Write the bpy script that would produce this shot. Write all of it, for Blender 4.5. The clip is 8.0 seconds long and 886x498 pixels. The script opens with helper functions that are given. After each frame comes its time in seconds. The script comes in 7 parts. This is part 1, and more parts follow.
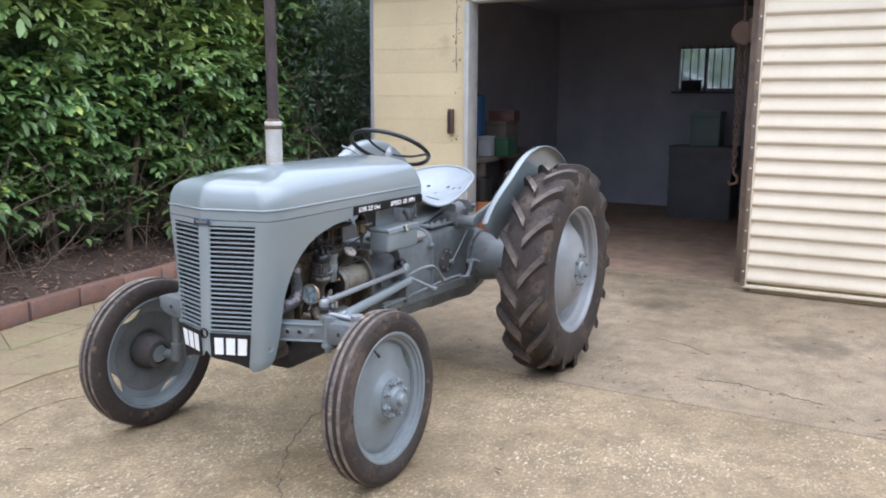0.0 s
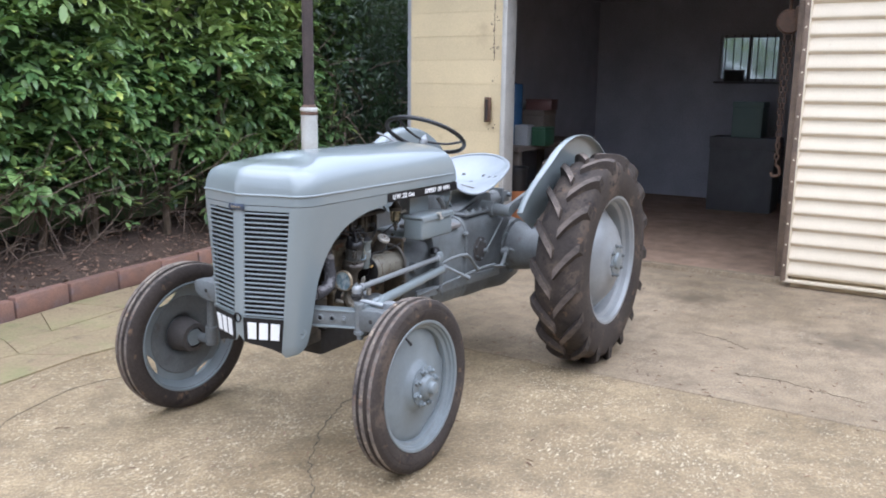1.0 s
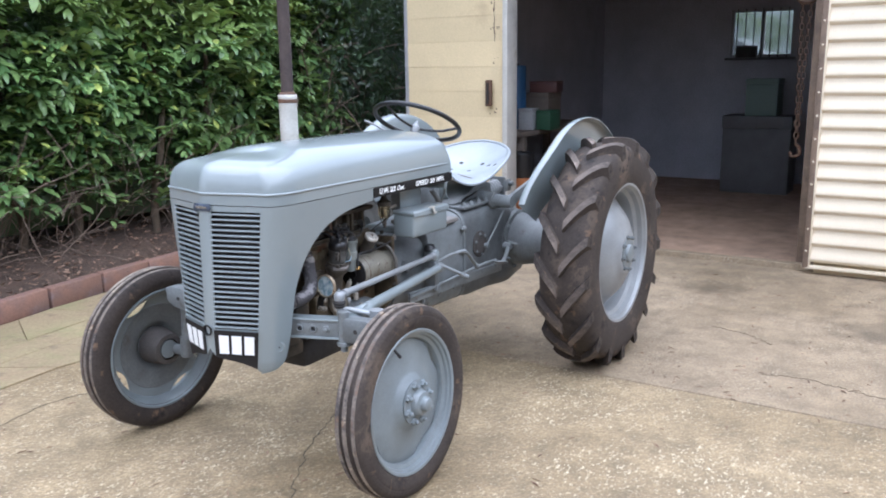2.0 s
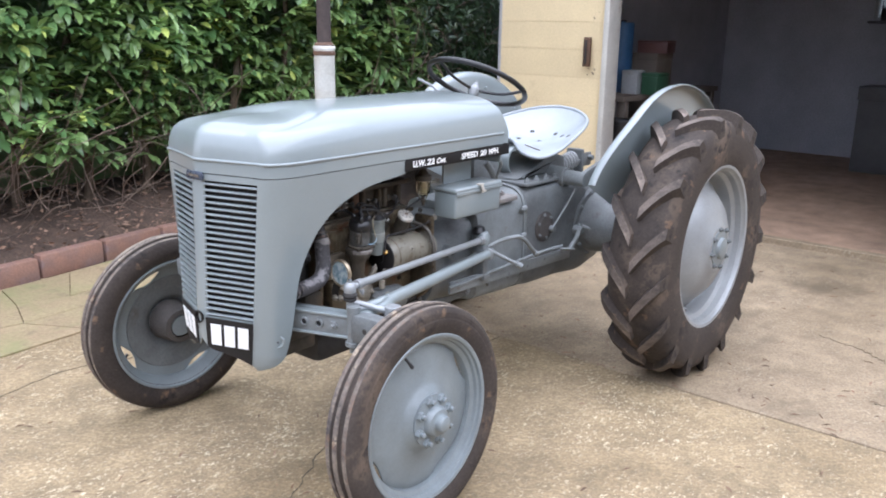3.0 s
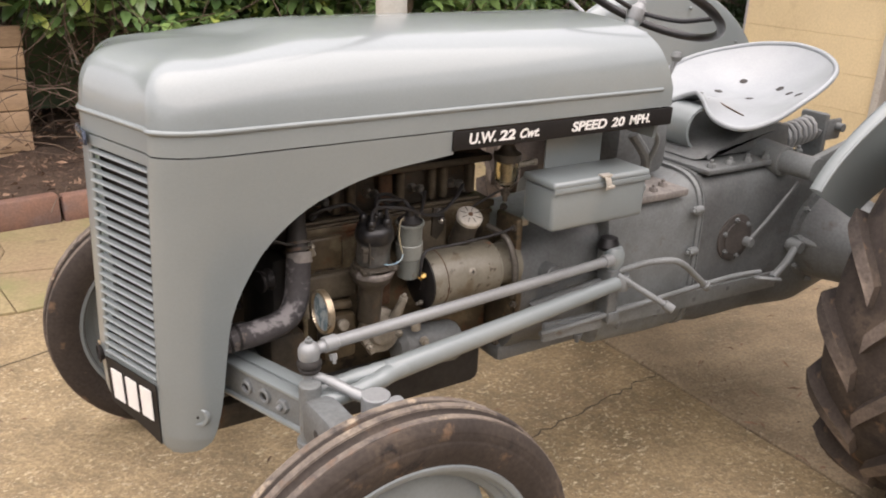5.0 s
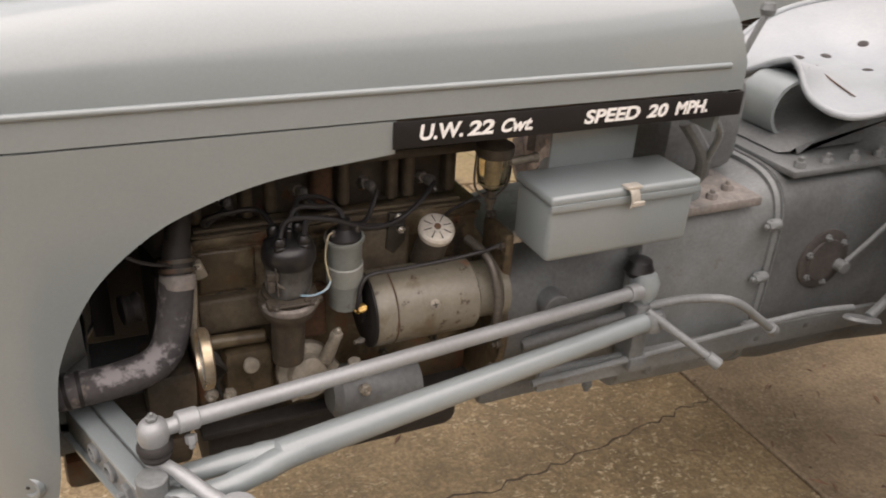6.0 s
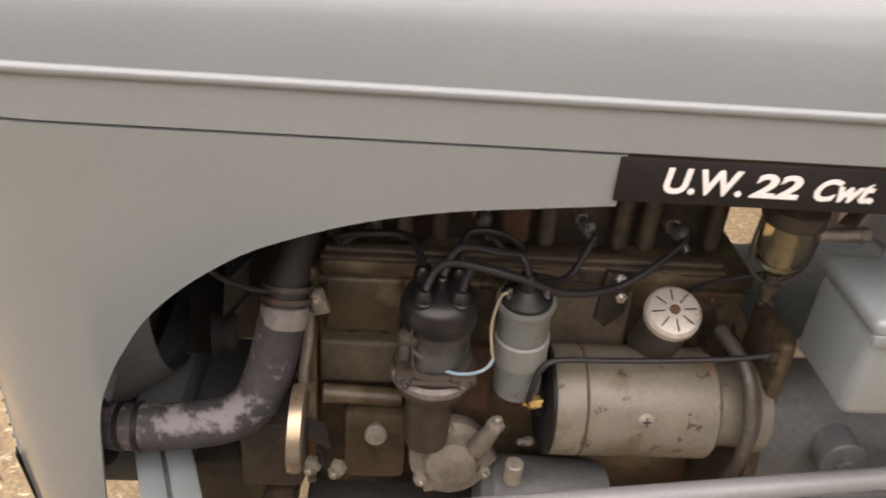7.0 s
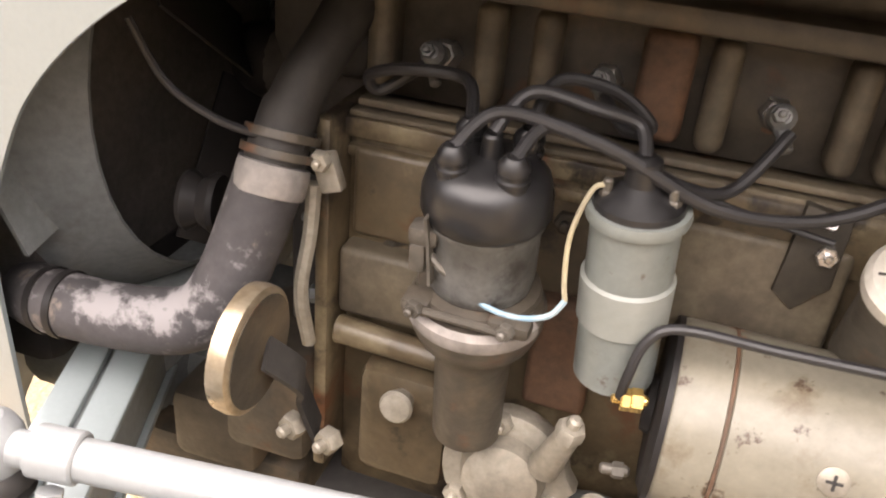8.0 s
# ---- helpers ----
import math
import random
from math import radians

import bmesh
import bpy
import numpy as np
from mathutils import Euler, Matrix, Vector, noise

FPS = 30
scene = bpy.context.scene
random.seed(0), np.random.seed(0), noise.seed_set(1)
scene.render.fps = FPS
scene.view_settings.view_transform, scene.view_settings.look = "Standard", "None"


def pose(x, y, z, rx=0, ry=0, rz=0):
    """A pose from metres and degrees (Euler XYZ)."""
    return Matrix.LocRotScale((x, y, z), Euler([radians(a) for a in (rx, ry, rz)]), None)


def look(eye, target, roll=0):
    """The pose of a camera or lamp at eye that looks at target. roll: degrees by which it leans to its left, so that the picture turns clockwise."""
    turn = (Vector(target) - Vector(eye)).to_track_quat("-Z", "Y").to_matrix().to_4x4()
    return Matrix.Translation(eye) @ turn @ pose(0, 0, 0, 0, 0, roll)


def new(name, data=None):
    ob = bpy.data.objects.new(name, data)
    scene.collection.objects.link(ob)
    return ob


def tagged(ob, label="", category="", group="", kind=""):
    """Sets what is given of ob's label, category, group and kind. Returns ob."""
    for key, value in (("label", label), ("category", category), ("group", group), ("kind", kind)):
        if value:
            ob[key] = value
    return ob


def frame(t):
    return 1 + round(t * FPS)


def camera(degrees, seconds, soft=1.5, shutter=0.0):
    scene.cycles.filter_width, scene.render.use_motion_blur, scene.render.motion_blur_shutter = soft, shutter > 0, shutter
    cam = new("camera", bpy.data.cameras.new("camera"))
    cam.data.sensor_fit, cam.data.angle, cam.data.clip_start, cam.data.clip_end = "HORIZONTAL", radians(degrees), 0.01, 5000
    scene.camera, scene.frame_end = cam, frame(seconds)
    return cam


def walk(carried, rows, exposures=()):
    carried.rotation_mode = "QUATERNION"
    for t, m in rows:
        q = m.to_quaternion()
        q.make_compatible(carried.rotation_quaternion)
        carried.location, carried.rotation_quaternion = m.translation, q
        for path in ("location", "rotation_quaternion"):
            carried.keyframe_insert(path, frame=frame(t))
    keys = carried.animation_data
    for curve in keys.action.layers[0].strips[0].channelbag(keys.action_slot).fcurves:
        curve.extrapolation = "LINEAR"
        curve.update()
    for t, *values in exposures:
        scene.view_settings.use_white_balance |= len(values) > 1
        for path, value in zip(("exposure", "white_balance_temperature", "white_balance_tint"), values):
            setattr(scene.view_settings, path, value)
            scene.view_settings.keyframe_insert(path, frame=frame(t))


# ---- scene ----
cam = camera(56.4, 8.0, soft=1.9, shutter=0.15)
PATH = [
    (0, (2.703, 2.417, 1.569), (0.975, 1.477, 1.206), 0.3),
    (0.5, (2.701, 2.415, 1.563), (0.992, 1.434, 1.218), 0.5),
    (1, (2.676, 2.411, 1.559), (0.995, 1.399, 1.17), 0.7),
    (1.2, (2.647, 2.394, 1.558), (0.97, 1.373, 1.176), 0.7),
    (2.3, (2.154, 2.24, 1.528), (0.498, 1.21, 1.085), -0.9),
    (2.5, (2.029, 2.214, 1.523), (0.386, 1.168, 1.068), -0.3),
    (2.7, (1.915, 2.209, 1.523), (0.343, 1.061, 1.063), 0.7),
    (3, (1.735, 2.197, 1.526), (0.247, 0.966, 1.004), 0.9),
    (3.2, (1.601, 2.139, 1.512), (0.128, 0.9, 0.966), 1.3),
    (3.5, (1.403, 2.06, 1.491), (-0.029, 0.787, 0.917), 0.3),
    (3.7, (1.283, 2.016, 1.479), (-0.116, 0.743, 0.828), -0.4),
    (4, (1.11, 1.952, 1.459), (-0.229, 0.644, 0.754), -0.9),
    (4.2, (0.966, 1.895, 1.466), (-0.293, 0.509, 0.763), 0.5),
    (4.5, (0.781, 1.82, 1.484), (-0.356, 0.334, 0.777), 2.3),
    (4.7, (0.671, 1.756, 1.474), (-0.39, 0.218, 0.76), 2.2),
    (5.8, (0.149, 1.339, 1.433), (-0.777, -0.22, 0.588), 2.7),
    (6, (0.043, 1.284, 1.441), (-0.736, -0.311, 0.52), 3.7),
    (6.2, (-0.009, 1.223, 1.422), (-0.683, -0.401, 0.47), 4.9),
    (6.5, (-0.081, 1.088, 1.394), (-0.574, -0.589, 0.421), 4.7),
    (6.7, (-0.121, 0.997, 1.386), (-0.488, -0.711, 0.413), 5.1),
    (7, (-0.167, 0.884, 1.352), (-0.315, -0.805, 0.291), 5.3),
    (7.2, (-0.205, 0.811, 1.316), (-0.157, -0.861, 0.22), 4.4),
    (7.5, (-0.281, 0.731, 1.257), (-0.07, -0.912, 0.135), 5.2),
    (7.7, (-0.323, 0.689, 1.189), (0.04, -0.946, 0.095), 5.6),
    (8, (-0.328, 0.65, 1.069), (0.134, -1.028, 0.088), 5.6),
]
walk(cam, [(t, look(e, a, r)) for t, e, a, r in PATH],
     exposures=[(0.0, 0.42, 5500, 15), (0.5, 0.44, 5500, 15), (1.2, 0.52, 5450, 15), (2.5, 0.66, 5400, 15), (3.5, 0.75, 6150, 18), (4.5, 0.53, 6800, 20), (5.8, 0.23, 7200, 20), (6.0, 0.20, 7200, 20), (6.5, 0.53, 7150, 21), (7.0, 0.44, 7300, 23), (7.2, 0.85, 7100, 22), (7.5, 1.14, 6950, 19), (8.0, 1.82, 7250, 20)])

# ---- world and light: an overcast day ----
world = bpy.data.worlds.new("overcast_sky")
scene.world = world
world.use_nodes = True
wt = world.node_tree
wt.nodes.clear()
sky = wt.nodes.new("ShaderNodeTexSky")
sky.sky_type = "NISHITA"
sky.sun_disc = False
sky.sun_elevation = radians(73)
sky.sun_rotation = radians(125)
sky.dust_density = 3.0
veil = wt.nodes.new("ShaderNodeMixRGB")
veil.inputs["Fac"].default_value = 0.8
veil.inputs["Color2"].default_value = (8.6, 8.9, 9.2, 1)
back = wt.nodes.new("ShaderNodeBackground")
back.inputs["Strength"].default_value = 0.165
wout = wt.nodes.new("ShaderNodeOutputWorld")
wt.links.new(sky.outputs["Color"], veil.inputs["Color1"])
wt.links.new(veil.outputs["Color"], back.inputs["Color"])
wt.links.new(back.outputs["Background"], wout.inputs["Surface"])

sun_data = bpy.data.lights.new("sun", "SUN")
sun_data.energy = 3.1
sun_data.angle = radians(100)
sun_data.color = (1.0, 0.97, 0.93)
sun = new("sun", sun_data)
sun.matrix_world = look((1.2, 2.2, 8.5), (0, 0, 0))


# ---- materials ----
def node(nt, kind, **values):
    n = nt.nodes.new(kind)
    for key, value in values.items():
        n.inputs[key.replace("_", " ")].default_value = value
    return n


def mixed(nt, fac, a, b, blend="MIX"):
    m = nt.nodes.new("ShaderNodeMixRGB")
    m.blend_type = blend
    for socket, value in (("Fac", fac), ("Color1", a), ("Color2", b)):
        if isinstance(value, (int, float)):
            m.inputs[socket].default_value = value
        elif isinstance(value, tuple):
            m.inputs[socket].default_value = (*value, 1)
        else:
            nt.links.new(value, m.inputs[socket])
    return m.outputs["Color"]


def ramp(nt, source, lo, hi, a=0.0, b=1.0):
    r = nt.nodes.new("ShaderNodeMapRange")
    r.inputs["From Min"].default_value, r.inputs["From Max"].default_value = lo, hi
    r.inputs["To Min"].default_value, r.inputs["To Max"].default_value = a, b
    nt.links.new(source, r.inputs["Value"])
    return r.outputs["Result"]


def noisy(nt, coords, scale, detail=4.0, rough=0.55, stretch=None):
    if stretch:
        mp = nt.nodes.new("ShaderNodeMapping")
        mp.inputs["Scale"].default_value = stretch
        nt.links.new(coords, mp.inputs["Vector"])
        coords = mp.outputs["Vector"]
    n = node(nt, "ShaderNodeTexNoise", Scale=scale, Detail=detail, Roughness=rough)
    nt.links.new(coords, n.inputs["Vector"])
    return n.outputs["Fac"]


def surface(name, a, b, rough=0.5, metal=0.0, big=4.0, fine=80.0, grain=0.25, bump=0.15, depth=0.002,
            spots=None, coat=0.0, rnd=0.0, stretch=None, island=False, spec=0.5):
    """A procedural surface: colours a and b in large patches, a fine grain, spots=(colour, scale, from, to)."""
    m = bpy.data.materials.new(name)
    m.use_nodes = True
    nt = m.node_tree
    bsdf = nt.nodes["Principled BSDF"]
    co = nt.nodes.new("ShaderNodeTexCoord").outputs["Object"]
    large = noisy(nt, co, big, 5.0, 0.6, stretch)
    small = noisy(nt, co, fine, 3.0, 0.6, stretch)
    colour = mixed(nt, ramp(nt, large, 0.35, 0.65), a, b)
    colour = mixed(nt, grain, colour, ramp(nt, small, 0.25, 0.75, 0.35, 1.6), "MULTIPLY")
    if rnd:
        if island:
            src = nt.nodes.new("ShaderNodeNewGeometry").outputs["Random Per Island"]
        else:
            src = nt.nodes.new("ShaderNodeObjectInfo").outputs["Random"]
        colour = mixed(nt, 1.0, colour, ramp(nt, src, 0, 1, 1 - rnd, 1 + rnd), "MULTIPLY")
    shine = ramp(nt, large, 0.3, 0.7, max(0.02, rough - 0.07), min(1, rough + 0.1))
    if spots:
        for tint, scale, lo, hi in (spots if isinstance(spots, list) else [spots]):
            sp = ramp(nt, noisy(nt, co, scale, 6.0, 0.65), lo, hi)
            colour = mixed(nt, sp, colour, tint)
    nt.links.new(colour, bsdf.inputs["Base Color"])
    nt.links.new(shine, bsdf.inputs["Roughness"])
    bsdf.inputs["Metallic"].default_value = metal
    bsdf.inputs["Specular IOR Level"].default_value = spec
    bsdf.inputs["Coat Weight"].default_value = coat
    bsdf.inputs["Coat Roughness"].default_value = 0.1
    if bump:
        bp = node(nt, "ShaderNodeBump", Strength=bump, Distance=depth)
        nt.links.new(small, bp.inputs["Height"])
        nt.links.new(bp.outputs["Normal"], bsdf.inputs["Normal"])
    return m


def concrete(name, a, b, speck, groove=0.0, rough=0.75, stains=()):
    """Brushed concrete with pale flecks for aggregate and glints, damp stains and shallow brush lines across it."""
    m = bpy.data.materials.new(name)
    m.use_nodes = True
    nt = m.node_tree
    bsdf = nt.nodes["Principled BSDF"]
    co = nt.nodes.new("ShaderNodeTexCoord").outputs["Object"]
    large = noisy(nt, co, 0.7, 6.0, 0.65)
    mid = noisy(nt, co, 6.0, 5.0, 0.6)
    fine = noisy(nt, co, 95.0, 3.0, 0.7)
    colour = mixed(nt, ramp(nt, large, 0.38, 0.62), a, b)
    colour = mixed(nt, 0.6, colour, ramp(nt, mid, 0.3, 0.7, 0.55, 1.45), "MULTIPLY")
    colour = mixed(nt, 0.55, colour, ramp(nt, fine, 0.3, 0.7, 0.42, 1.55), "MULTIPLY")
    # Pale flecks: aggregate, and glints of light put into the colour.
    flecks = ramp(nt, noisy(nt, co, 62.0, 4.0, 0.7, (0.75, 1.25, 1.0)), 0.565, 0.65)
    patch = ramp(nt, noisy(nt, co, 2.2, 4.0), 0.4, 0.62, 0.15, 1.0)
    both = nt.nodes.new("ShaderNodeMath")
    both.operation = "MULTIPLY"
    nt.links.new(flecks, both.inputs[0])
    nt.links.new(patch, both.inputs[1])
    colour = mixed(nt, both.outputs["Value"], colour, speck)
    dirt = ramp(nt, noisy(nt, co, 1.3, 7.0, 0.7), 0.58, 0.75)
    colour = mixed(nt, dirt, colour, tuple(c * 0.55 for c in a))
    for sx, sy, sr in stains:
        far = nt.nodes.new("ShaderNodeVectorMath")
        far.operation = "DISTANCE"
        far.inputs[1].default_value = (sx, sy, 0)
        nt.links.new(co, far.inputs[0])
        edge = nt.nodes.new("ShaderNodeMath")
        edge.operation = "MULTIPLY_ADD"
        nt.links.new(mid, edge.inputs[0])
        edge.inputs[1].default_value = sr
        nt.links.new(far.outputs["Value"], edge.inputs[2])
        colour = mixed(nt, ramp(nt, edge.outputs["Value"], sr * 0.75, sr * 1.6, 0.6, 0.0), colour, tuple(c * 0.3 for c in a))
    nt.links.new(colour, bsdf.inputs["Base Color"])
    nt.links.new(ramp(nt, large, 0.35, 0.65, rough - 0.2, rough + 0.08), bsdf.inputs["Roughness"])
    height = mixed(nt, 0.5, fine, flecks)
    if groove:
        mp = nt.nodes.new("ShaderNodeMapping")
        mp.inputs["Rotation"].default_value = (0, 0, radians(-38))
        nt.links.new(co, mp.inputs["Vector"])
        wave = node(nt, "ShaderNodeTexWave", Scale=7.0, Distortion=14.0, Detail=5.0)
        wave.inputs["Detail Scale"].default_value = 3.0
        nt.links.new(mp.outputs["Vector"], wave.inputs["Vector"])
        height = mixed(nt, groove, height, wave.outputs["Fac"])
        ridge = ramp(nt, wave.outputs["Fac"], 0.3, 1.0, 0.8, 1.35)
        nt.links.new(mixed(nt, 0.35, colour, ridge, "MULTIPLY"), bsdf.inputs["Base Color"])
    bp = node(nt, "ShaderNodeBump", Strength=0.6, Distance=0.008)
    nt.links.new(height, bp.inputs["Height"])
    nt.links.new(bp.outputs["Normal"], bsdf.inputs["Normal"])
    return m


def leafy(name, dark, light, yellow):
    m = bpy.data.materials.new(name)
    m.use_nodes = True
    nt = m.node_tree
    bsdf = nt.nodes["Principled BSDF"]
    rand = nt.nodes.new("ShaderNodeNewGeometry").outputs["Random Per Island"]
    co = nt.nodes.new("ShaderNodeTexCoord").outputs["Object"]
    colour = mixed(nt, ramp(nt, rand, 0, 1), dark, light)
    colour = mixed(nt, ramp(nt, rand, 0.93, 0.96), colour, yellow)
    # Mixes in more of the yellow towards the top, in broad patches.
    height = nt.nodes.new("ShaderNodeSeparateXYZ")
    nt.links.new(co, height.inputs["Vector"])
    high_yellow = nt.nodes.new("ShaderNodeMath")
    high_yellow.operation = "MULTIPLY"
    nt.links.new(ramp(nt, height.outputs["Z"], 1.7, 2.5), high_yellow.inputs[0])
    nt.links.new(ramp(nt, noisy(nt, co, 1.1, 2.0), 0.42, 0.6, 0.1, 0.75), high_yellow.inputs[1])
    colour = mixed(nt, high_yellow.outputs["Value"], colour, yellow)
    colour = mixed(nt, 0.6, colour, ramp(nt, noisy(nt, co, 1.6, 3.0), 0.3, 0.7, 0.5, 1.6), "MULTIPLY")
    nt.links.new(colour, bsdf.inputs["Base Color"])
    bsdf.inputs["Roughness"].default_value = 0.3
    thin = nt.nodes.new("ShaderNodeBsdfTranslucent")
    nt.links.new(mixed(nt, 0.5, colour, (0.25, 0.4, 0.06)), thin.inputs["Color"])
    mx = nt.nodes.new("ShaderNodeMixShader")
    mx.inputs["Fac"].default_value = 0.18
    out = nt.nodes["Material Output"]
    nt.links.new(bsdf.outputs["BSDF"], mx.inputs[1])
    nt.links.new(thin.outputs["BSDF"], mx.inputs[2])
    nt.links.new(mx.outputs["Shader"], out.inputs["Surface"])
    return m


def glassy(name, tint, rough=0.03):
    m = bpy.data.materials.new(name)
    m.use_nodes = True
    b = m.node_tree.nodes["Principled BSDF"]
    b.inputs["Base Color"].default_value = (*tint, 1)
    b.inputs["Transmission Weight"].default_value = 1.0
    b.inputs["Roughness"].default_value = rough
    b.inputs["IOR"].default_value = 1.45
    return m


PAINT = surface("grey_enamel", (0.2, 0.231, 0.236), (0.218, 0.249, 0.253), rough=0.36, big=2.5, fine=220, grain=0.06, bump=0.03, depth=0.0004, coat=0.85)
PAINT_WORN = surface("grey_enamel_worn", (0.185, 0.2, 0.203), (0.14, 0.15, 0.148), rough=0.45, big=9, fine=160, grain=0.25, bump=0.12, depth=0.001,
                     spots=((0.11, 0.085, 0.06), 14, 0.62, 0.74))
PAINT_ROUGH = surface("grey_cast_paint", (0.145, 0.158, 0.16), (0.1, 0.105, 0.104), rough=0.48, big=7, fine=120, grain=0.3, bump=0.3, depth=0.0015,
                      spots=((0.07, 0.055, 0.04), 9, 0.6, 0.76))
WHEEL_PAINT = surface("wheel_paint", (0.19, 0.22, 0.23), (0.155, 0.175, 0.182), rough=0.4, big=6, fine=150, grain=0.12, bump=0.06, depth=0.0008,
                      spots=((0.22, 0.18, 0.13), 20, 0.68, 0.8), coat=0.15)
SILVER_PAINT = surface("silver_paint", (0.29, 0.305, 0.31), (0.24, 0.248, 0.25), rough=0.4, metal=0.25, big=5, fine=150, grain=0.12, bump=0.05, depth=0.0008,
                       spots=((0.24, 0.2, 0.16), 12, 0.66, 0.8))
SEAT_PAINT = surface("seat_paint", (0.29, 0.315, 0.33), (0.255, 0.28, 0.295), rough=0.33, big=6, fine=140, grain=0.08, bump=0.05, depth=0.0008,
                     spots=((0.4, 0.27, 0.14), 9, 0.7, 0.8), coat=0.2)
BLOCK = surface("oily_iron", (0.06, 0.05, 0.038), (0.032, 0.027, 0.02), rough=0.5, big=11, fine=90, grain=0.45, bump=0.35, depth=0.002,
                spots=[((0.13, 0.095, 0.06), 7, 0.56, 0.75), ((0.095, 0.04, 0.018), 13, 0.58, 0.7)])
BLOCK_OLIVE = surface("oily_olive_paint", (0.1, 0.074, 0.043), (0.045, 0.034, 0.021), rough=0.42, big=10, fine=70, grain=0.4, bump=0.3, depth=0.002,
                      spots=[((0.19, 0.155, 0.098), 8, 0.54, 0.66), ((0.1, 0.042, 0.02), 14, 0.57, 0.66), ((0.018, 0.013, 0.009), 22, 0.55, 0.64)])
RUSTY = surface("rusty_iron", (0.12, 0.06, 0.032), (0.07, 0.045, 0.03), rough=0.75, big=10, fine=120, grain=0.5, bump=0.4, depth=0.002)
# Dark grime; also the colour that stands for shade in small holes.
DARK = surface("dark_grime_and_hollow", (0.03, 0.027, 0.024), (0.018, 0.016, 0.015), rough=0.7, big=8, fine=80, grain=0.4, bump=0.3, depth=0.002)
CREAM = surface("worn_cream_paint", (0.19, 0.175, 0.137), (0.14, 0.128, 0.098), rough=0.36, big=14, fine=160, grain=0.16, bump=0.12, depth=0.001,
                spots=[((0.11, 0.085, 0.055), 19, 0.54, 0.68), ((0.29, 0.1, 0.04), 12, 0.61, 0.69), ((0.05, 0.03, 0.018), 45, 0.6, 0.66)])
COIL_PAINT = surface("pale_grey_paint", (0.175, 0.19, 0.178), (0.135, 0.147, 0.135), rough=0.38, big=18, fine=150, grain=0.15, bump=0.06, depth=0.0008,
                     spots=[((0.15, 0.115, 0.075), 20, 0.56, 0.72), ((0.07, 0.05, 0.035), 40, 0.63, 0.7)])
ALLOY = surface("dull_alloy", (0.36, 0.33, 0.275), (0.2, 0.18, 0.145), rough=0.5, metal=0.35, big=16, fine=140, grain=0.3, bump=0.2, depth=0.001,
                spots=((0.1, 0.075, 0.05), 18, 0.6, 0.75))
BRIGHT_ALLOY = surface("bright_alloy", (0.6, 0.57, 0.51), (0.46, 0.43, 0.37), rough=0.38, metal=0.4, big=18, fine=160, grain=0.2, bump=0.1, depth=0.0008,
                       spots=((0.22, 0.17, 0.12), 24, 0.6, 0.72))
STEEL = surface("bright_steel", (0.6, 0.58, 0.55), (0.42, 0.4, 0.37), rough=0.3, metal=0.85, big=20, fine=200, grain=0.2, bump=0.08, depth=0.0006)
CHROME = surface("chrome", (0.75, 0.74, 0.72), (0.66, 0.65, 0.62), rough=0.14, metal=1.0, big=20, fine=250, grain=0.06, bump=0.02, depth=0.0004)
BRASS = surface("brass", (0.7, 0.47, 0.16), (0.55, 0.36, 0.13), rough=0.28, metal=0.9, big=20, fine=160, grain=0.2, bump=0.1, depth=0.0006)
WARM_STEEL = surface("tarnished_steel", (0.55, 0.47, 0.36), (0.38, 0.3, 0.2), rough=0.3, metal=0.8, big=22, fine=180, grain=0.25, bump=0.08, depth=0.0006,
                     spots=((0.22, 0.11, 0.05), 18, 0.62, 0.75))
BLACK_PAINT = surface("black_paint", (0.014, 0.013, 0.013), (0.02, 0.018, 0.017), rough=0.5, big=8, fine=150, grain=0.15, bump=0.03, depth=0.0005, spec=0.18)
WHITE_PAINT = surface("white_paint", (0.8, 0.8, 0.78), (0.74, 0.74, 0.72), rough=0.45, big=20, fine=200, grain=0.06, bump=0.02, depth=0.0004)
BLACK_PLASTIC = surface("black_bakelite", (0.009, 0.0088, 0.0095), (0.014, 0.0135, 0.014), rough=0.33, big=25, fine=200, grain=0.2, bump=0.08, depth=0.0006)
CABLE = surface("black_cable", (0.013, 0.0125, 0.013), (0.02, 0.019, 0.02), rough=0.45, big=30, fine=200, grain=0.2, bump=0.1, depth=0.0006)
WIRE_WHITE = surface("white_wire", (0.36, 0.31, 0.2), (0.26, 0.23, 0.16), rough=0.5, big=30, fine=200, grain=0.1, bump=0)
WIRE_BLUE = surface("blue_wire", (0.11, 0.24, 0.36), (0.3, 0.36, 0.36), rough=0.5, big=30, fine=200, grain=0.1, bump=0)
RUBBER = surface("dusty_tyre_rubber", (0.037, 0.03, 0.026), (0.066, 0.053, 0.044), rough=0.8, big=6, fine=110, grain=0.4, bump=0.3, depth=0.002,
                 spots=[((0.15, 0.112, 0.082), 6, 0.54, 0.7), ((0.024, 0.021, 0.02), 12, 0.54, 0.66), ((0.17, 0.108, 0.068), 13, 0.6, 0.72)], spec=0.25)
RUBBER_RIB = surface("worn_rib_rubber", (0.235, 0.195, 0.155), (0.11, 0.093, 0.083), rough=0.8, big=9, fine=110, grain=0.4, bump=0.3, depth=0.002,
                     spots=[((0.065, 0.056, 0.052), 12, 0.5, 0.62), ((0.2, 0.125, 0.08), 9, 0.57, 0.7), ((0.33, 0.27, 0.2), 25, 0.6, 0.68)], spec=0.25)
